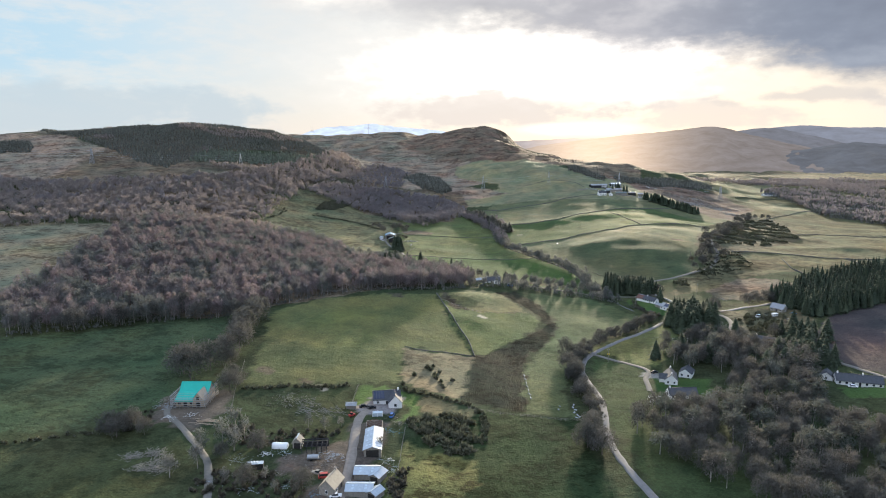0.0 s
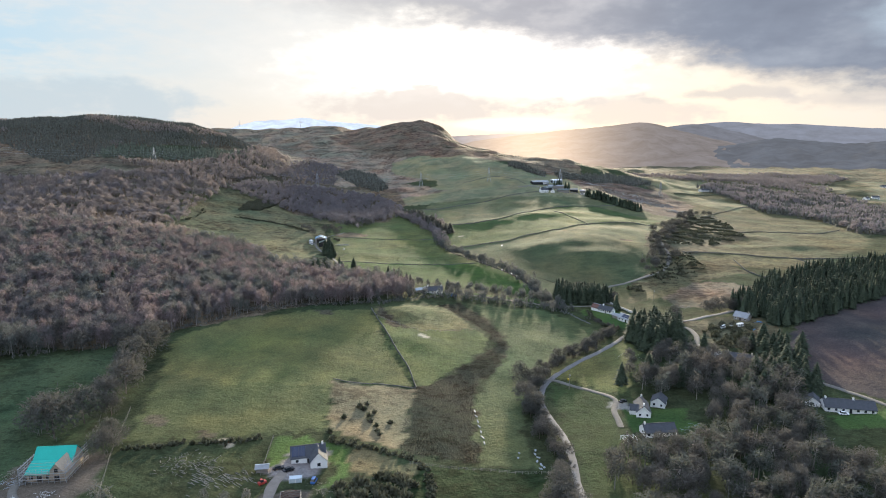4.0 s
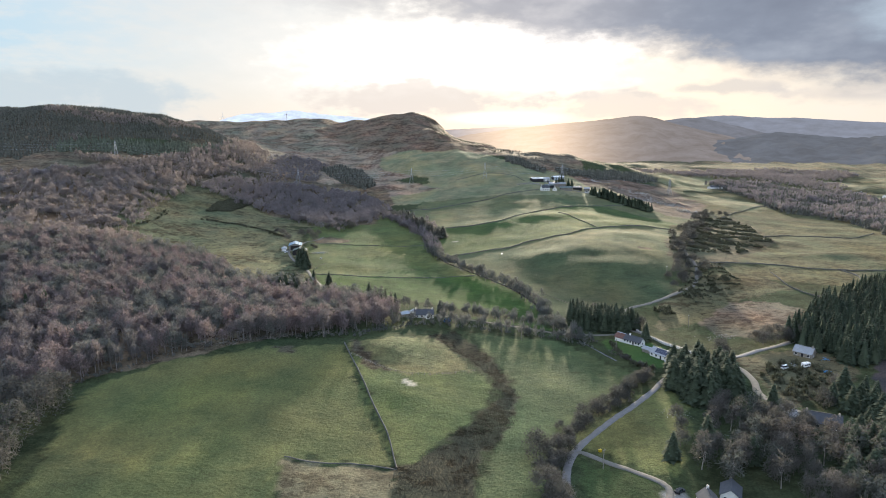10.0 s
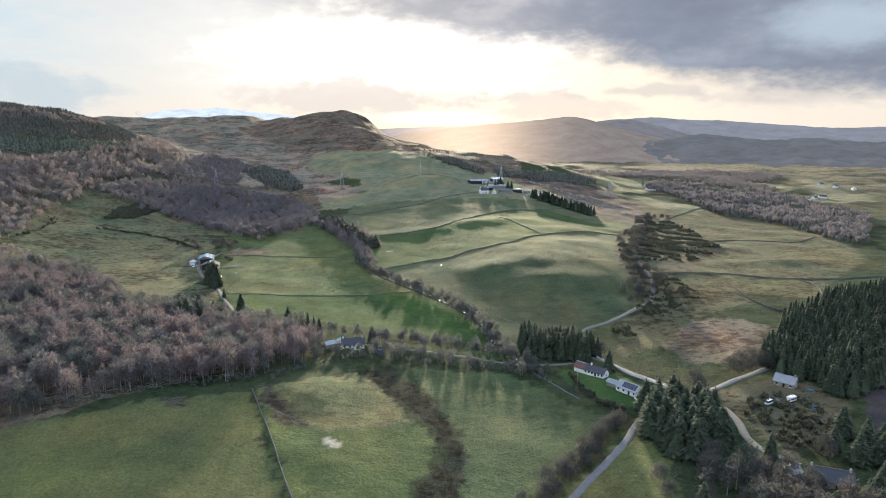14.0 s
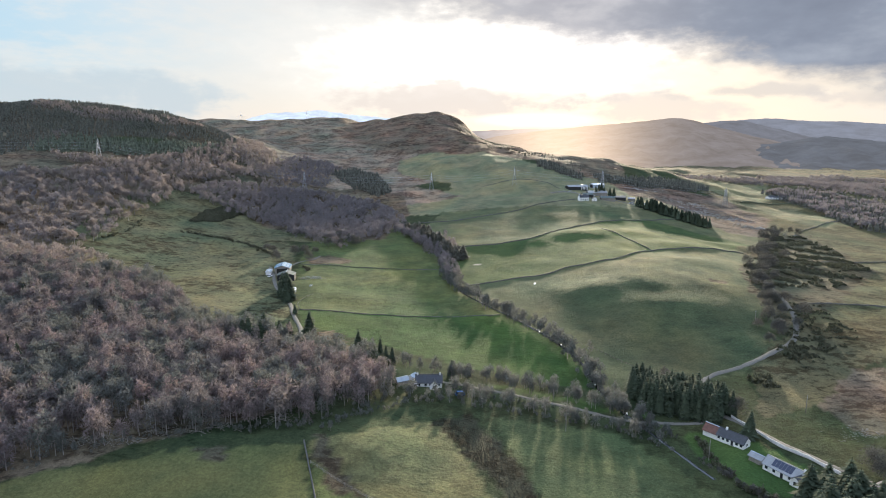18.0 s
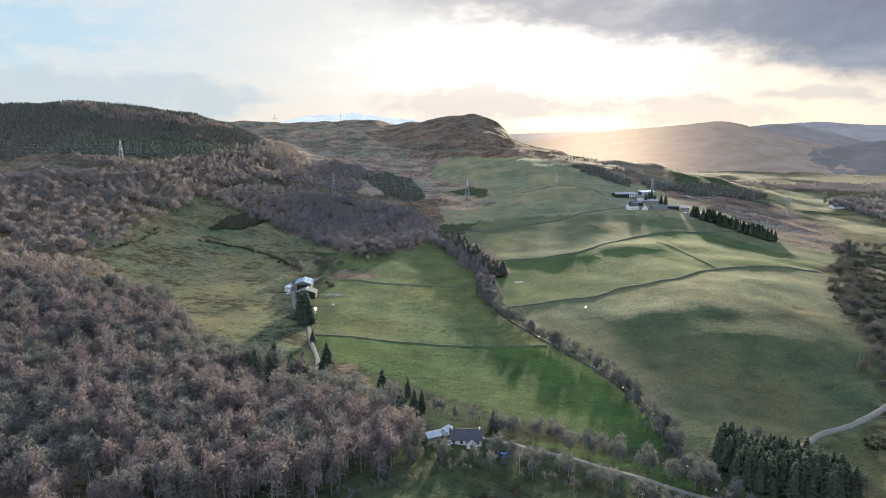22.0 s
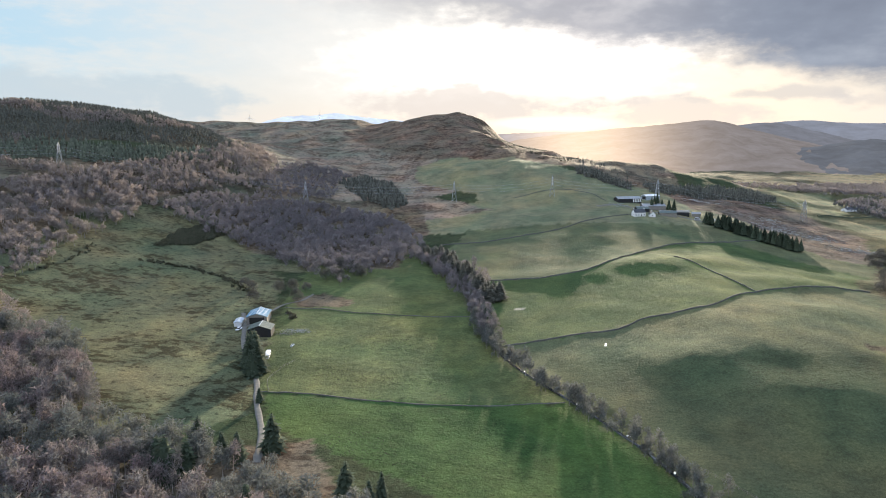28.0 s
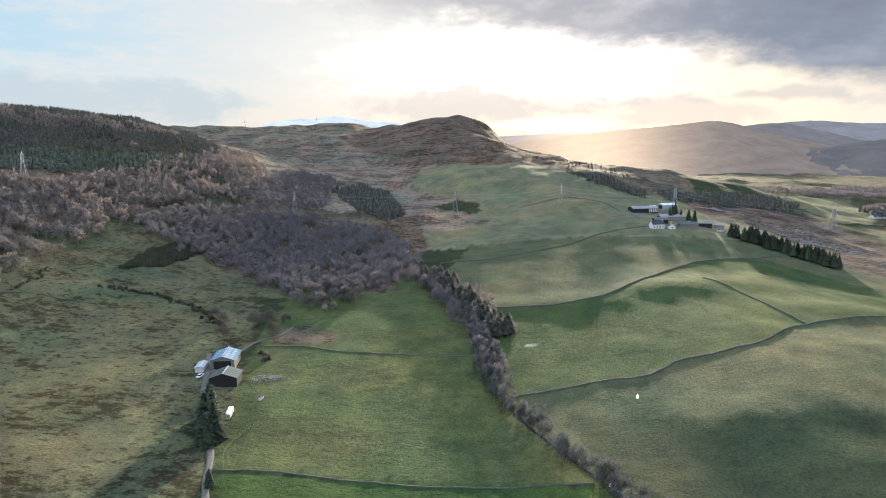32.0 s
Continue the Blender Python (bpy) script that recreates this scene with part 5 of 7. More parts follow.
def on_slope(l, w, h, r, side, x0, x1, s0, s1, proud=0.22, thick=0.06):
    """A flat panel on a roof slope; s runs from the ridge (0) to the eaves (1)."""
    bm = bmesh.new()
    c = []
    for z in (proud, proud + thick):
        for x, s in ((x0, s0), (x1, s0), (x1, s1), (x0, s1)):
            c.append((x, s * w / 2 * side, h + r * (1 - s) + z))
    v = [bm.verts.new(p) for p in c]
    for f in ((0, 1, 2, 3), (7, 6, 5, 4), (0, 4, 5, 1), (1, 5, 6, 2), (2, 6, 7, 3), (3, 7, 4, 0)):
        bm.faces.new([v[i] for i in f])
    bmesh.ops.recalc_face_normals(bm, faces=bm.faces)
    return bm


def window(ob, x, y, z, w, h, out, frame_matter=WHITE):
    """A window in a wall that faces out, along x or y: a frame with a sill, and its pane."""
    ux, uy = out
    t = 0.06
    def slab(a0, a1, z0, z1, d0, d1):
        if uy:
            return (x + a0, min(y + d0 * uy, y + d1 * uy), z + z0, x + a1, max(y + d0 * uy, y + d1 * uy), z + z1)
        return (min(x + d0 * ux, x + d1 * ux), y + a0, z + z0, max(x + d0 * ux, x + d1 * ux), y + a1, z + z1)
    fr = part("window", boxes(slab(-w / 2, -w / 2 + 0.1, 0, h, -0.05, t), slab(w / 2 - 0.1, w / 2, 0, h, -0.05, t), slab(-w / 2 + 0.1, w / 2 - 0.1, h - 0.1, h, -0.05, t), slab(-w / 2 - 0.08, w / 2 + 0.08, -0.1, 0, -0.05, t + 0.06)), frame_matter, ob)
    part("pane", boxes(slab(-w / 2 + 0.1, w / 2 - 0.1, 0.0, h - 0.1, -0.05, 0.03)), PANE, fr, "dark window glass")


def house(name, x, y, yaw, l, w, h, r, label, category="house", walls=HARLED, roof=SLATE, front=3, back=2, gable=1, chimneys=(), door=True, sink=0.3, parent=None, at=None, group=""):
    """A gabled building with slopes, ridge, windows, door and chimneys."""
    ob = base(name, x, y, yaw, label, category, group, sink)
    bm = bmesh.new()
    gabled(bm, l, w, h, r)
    part("wall", bm, walls, ob)
    for s in (-1, 1):
        part("roof", slope(l, w, h, r, s), roof, ob)
    part("ridge", boxes((-l / 2 - 0.35, -0.16, h + r + 0.1, l / 2 + 0.35, 0.16, h + r + 0.28)), roof, ob)
    for s, count in ((-1, front), (1, back)):
        for k in range(count):
            px = -l / 2 + l * (k + 0.5) / count
            if door and s == -1 and k == count // 2:
                dr = part("door", boxes((px - 0.5, -w / 2 - 0.07, 0.25, px + 0.5, -w / 2 + 0.05, 2.3)), BLACK, ob, "dark painted door")
                continue
            window(ob, px, s * w / 2, 1.1, 1.3, 1.2, (0, s))
    for s in (-1, 1):
        for k in range(gable):
            window(ob, s * l / 2, (k + 0.5) * w / gable - w / 2, 1.1, 1.1, 1.2, (s, 0))
    for cx in chimneys:
        ch = part("chimney", boxes((cx - 0.35, -0.35, h + r - 0.6, cx + 0.35, 0.35, h + r + 1.0)), walls, ob)
        part("chimney_pot", boxes((cx - 0.12, -0.12, h + r + 1.0, cx + 0.12, 0.12, h + r + 1.35)), PLASTER, ch, "clay chimney pot")
    return ob


def wing(ob, x, y, turn, l, w, h, r, walls=HARLED, roof=SLATE, gable=1):
    """A lower range joined to a house, as its parts."""
    m = pose(x, y, 0, 0, 0, turn)
    bm = bmesh.new()
    gabled(bm, l, w, h, r)
    bm.transform(m)
    part("wing_wall", bm, walls, ob)
    for s in (-1, 1):
        bm = slope(l, w, h, r, s)
        bm.transform(m)
        part("wing_roof", bm, roof, ob)
    for k in range(gable):
        bm = boxes((l / 2 - 0.02, (k + 0.5) * w / gable - w / 2 - 0.6, 0.9, l / 2 + 0.06, (k + 0.5) * w / gable - w / 2 + 0.6, 2.2))
        bm.transform(m)
        part("window", bm, PANE, ob, "dark window in the wing's gable")


def shed(name, x, y, yaw, l, w, h, r, label, walls=GREY_WOOD, roof=GREY_ROOF, lights=0, open_end=True, category="shed", sink=0.2, group=""):
    """A farm shed with sheeted slopes, sheet laps, roof lights and a dark open end."""
    ob = base(name, x, y, yaw, label, category, group, sink)
    bm = bmesh.new()
    gabled(bm, l, w, h, r)
    part("wall", bm, walls, ob)
    for s in (-1, 1):
        slab = part("roof", slope(l, w, h, r, s, 0.4), roof, ob)
        laps = max(3, int(l / 1.8))
        for k in range(1, laps):
            px = -l / 2 + l * k / laps
            part("sheet_lap", on_slope(l, w, h, r, s, px - 0.05, px + 0.05, 0.02, 1.05, 0.17, 0.05), roof, slab)
        for k in range(lights):
            px = -l / 2 + l * (k + 0.5) / lights
            for s0, s1 in ((0.15, 0.42), (0.55, 0.82)):
                part("roof_light", on_slope(l, w, h, r, s, px - 0.45, px + 0.45, s0, s1, 0.19, 0.04), SKYLIGHT, ob, "clear sheet in the roof")
    part("ridge", boxes((-l / 2 - 0.4, -0.22, h + r + 0.1, l / 2 + 0.4, 0.22, h + r + 0.26)), PALE_ROOF, ob, "pale ridge flashing")
    if open_end:
        # the gable is closed; a dark panel paints the shade inside
        part("doorway", boxes((-l / 2 - 0.05, -w * 0.36, 0.0, -l / 2 + 0.02, w * 0.36, h * 0.92)), DARK, ob, "dark panel for the shed's shaded open end")
    return ob


def vehicle(name, x, y, yaw, paint, label, l=4.3, w=1.8, h=1.45, cab=0.55, category="car"):
    ob = base(name, x, y, yaw, label, category, "vehicles in the yards")
    bm = bmesh.new()
    box(bm, -l / 2, -w / 2, 0.3, l / 2, w / 2, h * 0.6)
    bmesh.ops.bevel(bm, geom=list(bm.edges), offset=0.12, segments=2, affect="EDGES")
    part("body", bm, paint, ob)
    bm = bmesh.new()
    box(bm, -l * cab / 2 - 0.2, -w * 0.44, h * 0.6 + 0.004, l * cab / 2 - 0.2, w * 0.44, h)
    for v in bm.verts:
        if v.co.z > h * 0.9:
            v.co.x *= 0.78
            v.co.y *= 0.88
    part("cabin", bm, PANE, ob, "dark glazed cabin")
    part("roof_panel", boxes((-l * cab * 0.38 - 0.2, -w * 0.36, h + 0.004, l * cab * 0.38 - 0.2, w * 0.36, h + 0.05)), paint, ob)
    for px in (-l * 0.31, l * 0.31):
        for py in (-w / 2, w / 2):
            part("wheel", sticks([((px, py - 0.1, 0.32), (px, py + 0.1, 0.32))], 0.32, 10), RUBBER, ob)
    return ob


def caravan(x, y, yaw, l, label, paint=WHITE):
    ob = base("caravan", x, y, yaw, label, "caravan", "caravans")
    bm = boxes((-l / 2, -1.15, 0.5, l / 2, 1.15, 2.7))
    bmesh.ops.bevel(bm, geom=list(bm.edges), offset=0.25, segments=2, affect="EDGES")
    part("body", bm, paint, ob)
    for k in (-0.3, 0.0, 0.3):
        part("window", boxes((k * l - 0.5, -1.2, 1.4, k * l + 0.5, -1.13, 2.1)), PANE, ob)
    for py in (-1.0, 1.0):
        part("wheel", sticks([((0, py - 0.1, 0.35), (0, py + 0.1, 0.35))], 0.35, 10), RUBBER, ob)
    part("tow_bar", boxes((l / 2, -0.08, 0.45, l / 2 + 1.1, 0.08, 0.55)), METAL, ob)
    return ob


def pile(name, x, y, count, spread, size, matter_of, label, category, seed, yaw=None, flat=False):
    """A heap of loose boards, logs or stones: one thing nobody could count."""
    r = np.random.RandomState(seed)
    bm = bmesh.new()
    for k in range(int(count * 1.7)):
        px, py = x + r.randn() * spread, y + r.randn() * spread * 0.6
        a = r.uniform(0, 3.14) if yaw is None else radians(yaw) + r.randn() * 0.12
        s = size * r.uniform(0.5, 1.3)
        z = lift(px, py) + 0.1 + (0 if flat else r.uniform(0, 0.9) * max(0, 1 - abs(px - x) / (2 * spread)))
        d = np.array([np.cos(a), np.sin(a), 0]) * s
        stick(bm, np.array([px, py, z]) - d, np.array([px, py, z]) + d, r.uniform(0.035, 0.09) * max(0.6, size), 4)
    return tagged(part(name, bm, matter_of), label, category, kind="stuff")


def wall_line(points, label, high=0.85, thick=0.5, name="field_wall", matter_of=STONE, step=2.2, seed=1):
    """A dry-stone dyke that follows the land, with an uneven top."""
    line = along(points, step)
    side = sides(line)
    r = np.random.RandomState(seed)
    z = land(line[:, 0], line[:, 1])
    top = z + high * (1 + r.randn(len(line)) * 0.12)
    cols = [(-0.5, None), (-0.34, 1), (0.34, 1), (0.5, None)]
    v = []
    for c, up in cols:
        xy = line + side * (c * thick * (1 + r.randn(len(line), 1) * 0.08))
        v.append(np.column_stack([xy, top + r.randn(len(line)) * 0.06 if up else z - 0.5]))
    v = np.stack(v, 1).reshape(-1, 3)
    i = np.arange(len(line) - 1)[:, None] * 4 + np.arange(3)
    return tagged(shell(name, v, np.stack([i, i + 1, i + 5, i + 4], -1).reshape(-1, 4), matter_of), label, "wall", "field walls")


def fence_line(points, gap, label, high=1.25, r=0.09, wires=2):
    """Posts and rails, each a part of one fence."""
    line = along(points, gap)
    x0, y0 = line[0]
    ob = tagged(new("fence"), label, "fence", "field fences")
    ob.matrix_basis = pose(x0, y0, 0)
    z = land(line[:, 0], line[:, 1])
    post = sticks([((0, 0, -0.4), (0, 0, high))], r, 5)
    me = bpy.data.meshes.new("post")
    post.to_mesh(me)
    post.free()
    me.materials.append(GREY_WOOD)
    for (x, y), h in zip(line, z):
        p = new("post", me)
        p.parent = ob
        p.location = (x - x0, y - y0, h)
    for k in range(wires):
        up = high * (0.45 + 0.45 * k)
        pts = [np.array([x - x0, y - y0, h + up]) for (x, y), h in zip(line, z)]
        part("rail", tube(pts, 0.04), GREY_WOOD, ob)
    return ob


# ---- the steading in the foreground ----
sol = house("house", -51, 286, 12, 13, 7.0, 2.9, 3.2, "white house with a dark solar roof on a paved yard", front=3, back=3, chimneys=(5.6,), group="houses")
wing(sol, 3.8, -4.2, -90, 7.5, 6.4, 2.9, 3.4)
for k in range(4):
    part("solar_panel", on_slope(13, 7, 2.9, 3.2, -1, -6.2 + k * 1.3, -5.0 + k * 1.3, 0.08, 0.92), PANEL, sol, "dark solar panel on the roof")
vehicle("car", -60.5, 276.5, 20, BLACK, "black car on the paved yard")
vehicle("car", -56.5, 275.5, 35, BLACK, "dark car beside the white house")
vehicle("trailer", -45.6, 268, 82, BLUE, "blue box trailer at the yard's edge", 3.4, 1.7, 2.0, 0.8, "trailer")
greenhouse = base("greenhouse", -52.2, 268, 8, "pale glazed garden frame on the yard", "greenhouse")
part("glass", boxes((-2.2, -1.2, 0.1, 2.2, 1.2, 1.7)), SKYLIGHT, greenhouse)
part("frame", sticks([((sx * 2.25, sy * 1.25, 0), (sx * 2.25, sy * 1.25, 1.8)) for sx in (-1, 0, 1) for sy in (-1, 1)], 0.07), WHITE, greenhouse)
hut = shed("garden_shed", -66, 275, 5, 4.5, 2.8, 2.0, 0.8, "grey garden shed beside the hedge")

new_house = base("house", -141, 275, 4, "half-built house with teal roof membrane in scaffolding", "house", "houses", 0.3)
bm = bmesh.new()
gabled(bm, 13.6, 8, 4.6, 4.0)
part("wall", bm, TIMBER, new_house, "bare timber frame wall")
for s in (-1, 1):
    part("roof", slope(13.6, 8, 4.6, 4.0, s), TEAL, new_house, "teal breathable roof membrane")
part("ridge", boxes((-7.1, -0.14, 8.66, 7.1, 0.14, 8.8)), TEAL, new_house)


def loft(profile, y0, y1):
    """A solid drawn out along y from a closed outline in x and z."""
    bm = bmesh.new()
    rings = [[bm.verts.new((x, y, z)) for x, z in profile] for y in (y0, y1)]
    bm.faces.new(rings[0])
    bm.faces.new(rings[1][::-1])
    k = len(profile)
    for i in range(k):
        bm.faces.new((rings[0][i], rings[1][i], rings[1][(i + 1) % k], rings[0][(i + 1) % k]))
    bmesh.ops.recalc_face_normals(bm, faces=bm.faces)
    return bm


# a lower roof along the front, and a gabled wing with one bare slope
part("porch_wall", boxes((-6.6, -9.4, -1.0, 1.9, -4.02, 2.9)), TIMBER, new_house, "bare timber frame of the front range")
part("porch_fascia", boxes((-7.1, -10.05, 2.55, 1.95, -10.0, 2.74)), TIMBER, new_house)
bm = bmesh.new()
v = [bm.verts.new((x, y, z + dz)) for dz in (0.0, 0.16) for x, y, z in ((-7.1, -4.1, 5.3), (1.95, -4.1, 5.3), (1.95, -10.0, 2.75), (-7.1, -10.0, 2.75))]
for f in ((0, 1, 2, 3), (7, 6, 5, 4), (0, 4, 5, 1), (1, 5, 6, 2), (2, 6, 7, 3), (3, 7, 4, 0)):
    bm.faces.new([v[i] for i in f])
bmesh.ops.recalc_face_normals(bm, faces=bm.faces)
part("porch_roof", bm, TEAL, new_house, "teal membrane on the lower front roof")
part("wing_wall", loft([(2.0, -1.0), (6.8, -1.0), (6.8, 3.8), (4.2, 7.0), (2.0, 4.4)], -10.4, -4.02), TIMBER, new_house, "pale sheathing of the projecting gable")
part("wing_roof", loft([(1.6, 3.9), (4.2, 7.06), (4.2, 7.24), (1.6, 4.08)], -10.8, -2.2), TEAL, new_house, "teal membrane on the wing")
part("wing_roof", loft([(4.24, 7.04), (7.3, 3.3), (7.3, 3.48), (4.24, 7.22)], -10.8, -2.2), TIMBER, new_house, "bare board sheathing of the steep slope")
for k in range(4):
    part("batten", boxes((-7.0, -5.4 - 1.3 * k, 4.93 - 0.56 * k, 1.9, -5.32 - 1.3 * k, 5.0 - 0.56 * k)), TIMBER, new_house)
# solid walls: dark boxes paint the shade inside the openings
for px, w, z0, z1 in ((-5.0, 1.2, 0.9, 2.2), (-2.2, 1.8, 0.1, 2.3), (0.6, 1.0, 0.9, 2.2)):
    part("window_opening", boxes((px - w / 2, -9.47, z0, px + w / 2, -9.36, z1)), DARK, new_house, "dark panel for a shaded unglazed opening")
for px, w, z0, z1 in ((4.3, 1.8, 0.6, 2.5), (4.2, 1.2, 3.8, 5.2)):
    part("window_opening", boxes((px - w / 2, -10.47, z0, px + w / 2, -10.36, z1)), DARK, new_house, "dark panel for a shaded unglazed opening")
for ax, ay, bx, by, top in ((-7.8, -11.6, 7.8, -11.6, 5.4), (8.0, -11.6, 8.0, 5.2, 7.4), (-8.0, -11.6, -8.0, 5.2, 6.4)):
    for q in np.linspace(0, 1, 9):
        px, py = ax + (bx - ax) * q, ay + (by - ay) * q
        part("scaffold_pole", sticks([((px, py, -0.3), (px, py, top + 0.5 * (q * 7 % 1)))], 0.07), METAL, new_house, "galvanised scaffold pole")
    for z in np.arange(1.0, top, 1.0):
        part("scaffold_pole", sticks([((ax, ay, z), (bx, by, z))], 0.07), METAL, new_house)
    for z in np.arange(1.95, top, 2.0):
        bm = bmesh.new()
        n_dir = np.array([by - ay, ax - bx]) / np.hypot(bx - ax, by - ay) * 0.3
        v = [bm.verts.new((px + s * n_dir[0], py + s * n_dir[1], z + dz)) for dz in (0, 0.08) for px, py, s in ((ax, ay, -1), (bx, by, -1), (bx, by, 1), (ax, ay, 1))]
        for f in ((3, 2, 1, 0), (4, 5, 6, 7), (0, 1, 5, 4), (1, 2, 6, 5), (2, 3, 7, 6), (3, 0, 4, 7)):
            bm.faces.new([v[i] for i in f])
        part("scaffold_board", bm, GREY_WOOD, new_house, "grey scaffold boards")
pile("timber_stack", -126, 251, 20, 2.2, 1.9, TIMBER, "stacked pale building timber on bare earth", "timber", 61, 8)
pile("rubble_heap", -152, 264, 30, 3.0, 0.7, PALE_ROOF, "heap of pale rubble and wrapped materials", "rubble", 62)
pile("rubble_heap", -135, 256, 18, 2.0, 0.6, WHITE, "white wrapped building materials", "rubble", 63)
pile("rubble_heap", -153, 270, 34, 3.0, 0.8, GREY_WOOD, "scattered building debris", "rubble", 64)
for k, (x, y) in enumerate(((-142, 221), (-135, 224), (-129, 219), (-134, 213), (-127, 213))):
    pile("brushwood_heap", x, y, 60, 2.6, 1.0, GREY_WOOD, "grey tangled heap of cut branches", "brushwood", 650 + k)
pile("rubble_heap", -144, 253, 24, 1.8, 0.6, WHITE, "white sacks and sheeting on the verge", "rubble", 68)
pile("log_rows", -82, 270, 70, 7.0, 1.5, GREY_WOOD, "rows of grey felled poles on the grass", "logs", 66, -35, True)
pile("log_rows", -94, 277, 90, 6.5, 0.9, GREY_WOOD, "tangled felled wood on bare ground", "logs", 67)

barn_w = shed("barn", -48.9, 240.4, 98, 18.6, 7.0, 3.4, 1.2, "long barn with a pale blue-white sheet roof", GREY_WOOD, PALE_ROOF, 4, category="barn", group="farm sheds")
bay = base("roofless_bay", -51.2, 254.6, 98, "roofless dark bay with rusty red trusses behind the barn", "ruin")
part("wall", boxes((-3.2, -3.5, -0.6, -3.0, 3.5, 2.4), (3.0, -3.5, -0.6, 3.2, 3.5, 2.6), (-3.0, 3.3, -0.6, 3.0, 3.5, 2.5), (-3.0, -3.5, -0.6, 3.0, -3.3, 2.5)), GREY_WOOD, bay)
part("floor", boxes((-3.0, -3.3, -0.5, 3.0, 3.3, 0.1)), DARK, bay, "dark littered floor")
for k in range(4):
    part("truss", sticks([((-2.4 + 1.6 * k, -3.4, 2.5), (-2.4 + 1.6 * k, 0, 3.5)), ((-2.4 + 1.6 * k, 3.4, 2.5), (-2.4 + 1.6 * k, 0, 3.5))], 0.09), RED_ROOF, bay, "rusty roof truss")
bare_by_barn = broad(-45.5, 238.5, 0.55, "small leafless tree beside the long barn")
shed("shed", -47, 217.5, 3, 9, 6.4, 2.6, 1.2, "patched shed with pale blue sheets", GREY_WOOD, PALE_ROOF, 2, group="farm sheds")
shed("shed", -42.6, 216, 70, 6, 4.2, 2.4, 1.0, "small pale-roofed lean shed", GREY_WOOD, PALE_ROOF, group="farm sheds")
shed("shed", -47.5, 206.5, 3, 9.5, 6, 2.5, 1.1, "low shed with a worn pale blue roof", GREY_WOOD, PALE_ROOF, 2, group="farm sheds")
shed("shed", -41.5, 205, 62, 5, 4, 2.4, 1.0, "small white-roofed shed against the fence", GREY_WOOD, PALE_ROOF, group="farm sheds")
house("cottage", -58, 206.5, 80, 8.5, 6, 3.2, 3.0, "stone cottage with a tan roof beside the yard", "cottage", RUBBLE, PLASTER, 2, 2, 1, (3.6,), group="houses")
vehicle("car", -55.5, 202.5, 10, WHITE, "white car parked by the stone cottage")
frame_barn = base("ruined_barn", -71.8, 234, 8, "burnt black frame of a roofless barn", "ruin")
for px in np.linspace(-5, 5, 6):
    part("truss", sticks([((px, -3, 0), (px, -3, 3.0)), ((px, 3, 0), (px, 3, 3.0)), ((px, -3, 3.0), (px, 0, 4.8)), ((px, 3, 3.0), (px, 0, 4.8)), ((px, -3, 3.0), (px, 3, 3.0))], 0.14), CHAR, frame_barn)
for k in range(7):
    z, py = 3.0 + 1.8 * (1 - abs(k - 3) / 3), (k - 3) * 1.0
    part("batten", sticks([((-5.2, py, z), (5.2, py, z))], 0.13), CHAR, frame_barn)
part("back_wall", boxes((-5, 2.9, -0.5, 5, 3.2, 2.4)), CHAR, frame_barn)
shed("stone_hut", -79.6, 236, 94, 4, 3.6, 2.6, 2.0, "small grey stone hut with a steep gable", RUBBLE, GREY_WOOD, group="farm sheds")
tunnel = base("polytunnel", -86.5, 234, 2, "white plastic-covered tunnel in the yard", "polytunnel")
bm = bmesh.new()
rings = [[bm.verts.new((px, 1.6 * math.cos(a) * s, 2.1 * math.sin(a) * s)) for a in np.linspace(0, math.pi, 9)] for px, s in ((-3.2, 0.93), (-2.9, 1), (-1, 1.03), (1, 0.97), (2.9, 1), (3.2, 0.93))]
for a, b in zip(rings, rings[1:]):
    for k in range(8):
        bm.faces.new((a[k], b[k], b[k + 1], a[k + 1]))
bm.faces.new(rings[0])
bm.faces.new(rings[-1][::-1])
part("cover", bm, WHITE, tunnel)
part("hoops", sticks([((px, sy * 1.62, -0.2), (px, sy * 1.62, 0.4)) for px in (-2.9, 0, 2.9) for sy in (-1, 1)], 0.06), METAL, tunnel)
box_store = base("container", -90.8, 218, 12, "dark container with white drums on its roof", "container")
part("body", boxes((-3, -1.2, 0, 3, 1.2, 2.3)), DARK, box_store)
part("lid", boxes((-3.05, -1.25, 2.304, 3.05, 1.25, 2.4)), PALE_ROOF, box_store)
for k in range(3):
    part("drum", sticks([((-1.4 + k * 1.0, 0, 2.4), (-1.4 + k * 1.0, 0, 3.0))], 0.32, 10), WHITE, box_store)
tanker = base("tanker_trailer", -70.5, 226, 8, "grey cylindrical tanker trailer in the yard", "trailer")
part("tank", sticks([((-2.2, 0, 1.4), (2.2, 0, 1.4))], 0.95, 14), METAL, tanker)
part("chassis", boxes((-2.3, -0.6, 0.45, 3.2, 0.6, 0.6)), BLACK, tanker)
for py in (-0.9, 0.9):
    part("wheel", sticks([((-0.6, py - 0.15, 0.4), (-0.6, py + 0.15, 0.4))], 0.4, 10), RUBBER, tanker)
vehicle("tractor", -63.8, 266, 40, RED, "small red tractor beside the drive", 3.0, 1.6, 2.0, 0.4, "tractor")
vehicle("van", -62.5, 213.5, 15, RED, "faded red van by the cottage", 4.6, 1.9, 2.0, 0.8, "van")
vehicle("pickup", -66, 216, 170, GREY_WOOD, "dull grey pickup among scrap", 4.6, 1.8, 1.6, 0.4, "pickup")
pile("scrap_heap", -63, 229, 44, 3.0, 0.7, PALE_ROOF, "scrap metal and pale junk along the track", "scrap", 71)
pile("scrap_heap", -66, 222, 40, 4.0, 0.6, GREY_WOOD, "scattered timber and scrap in the yard", "scrap", 72)
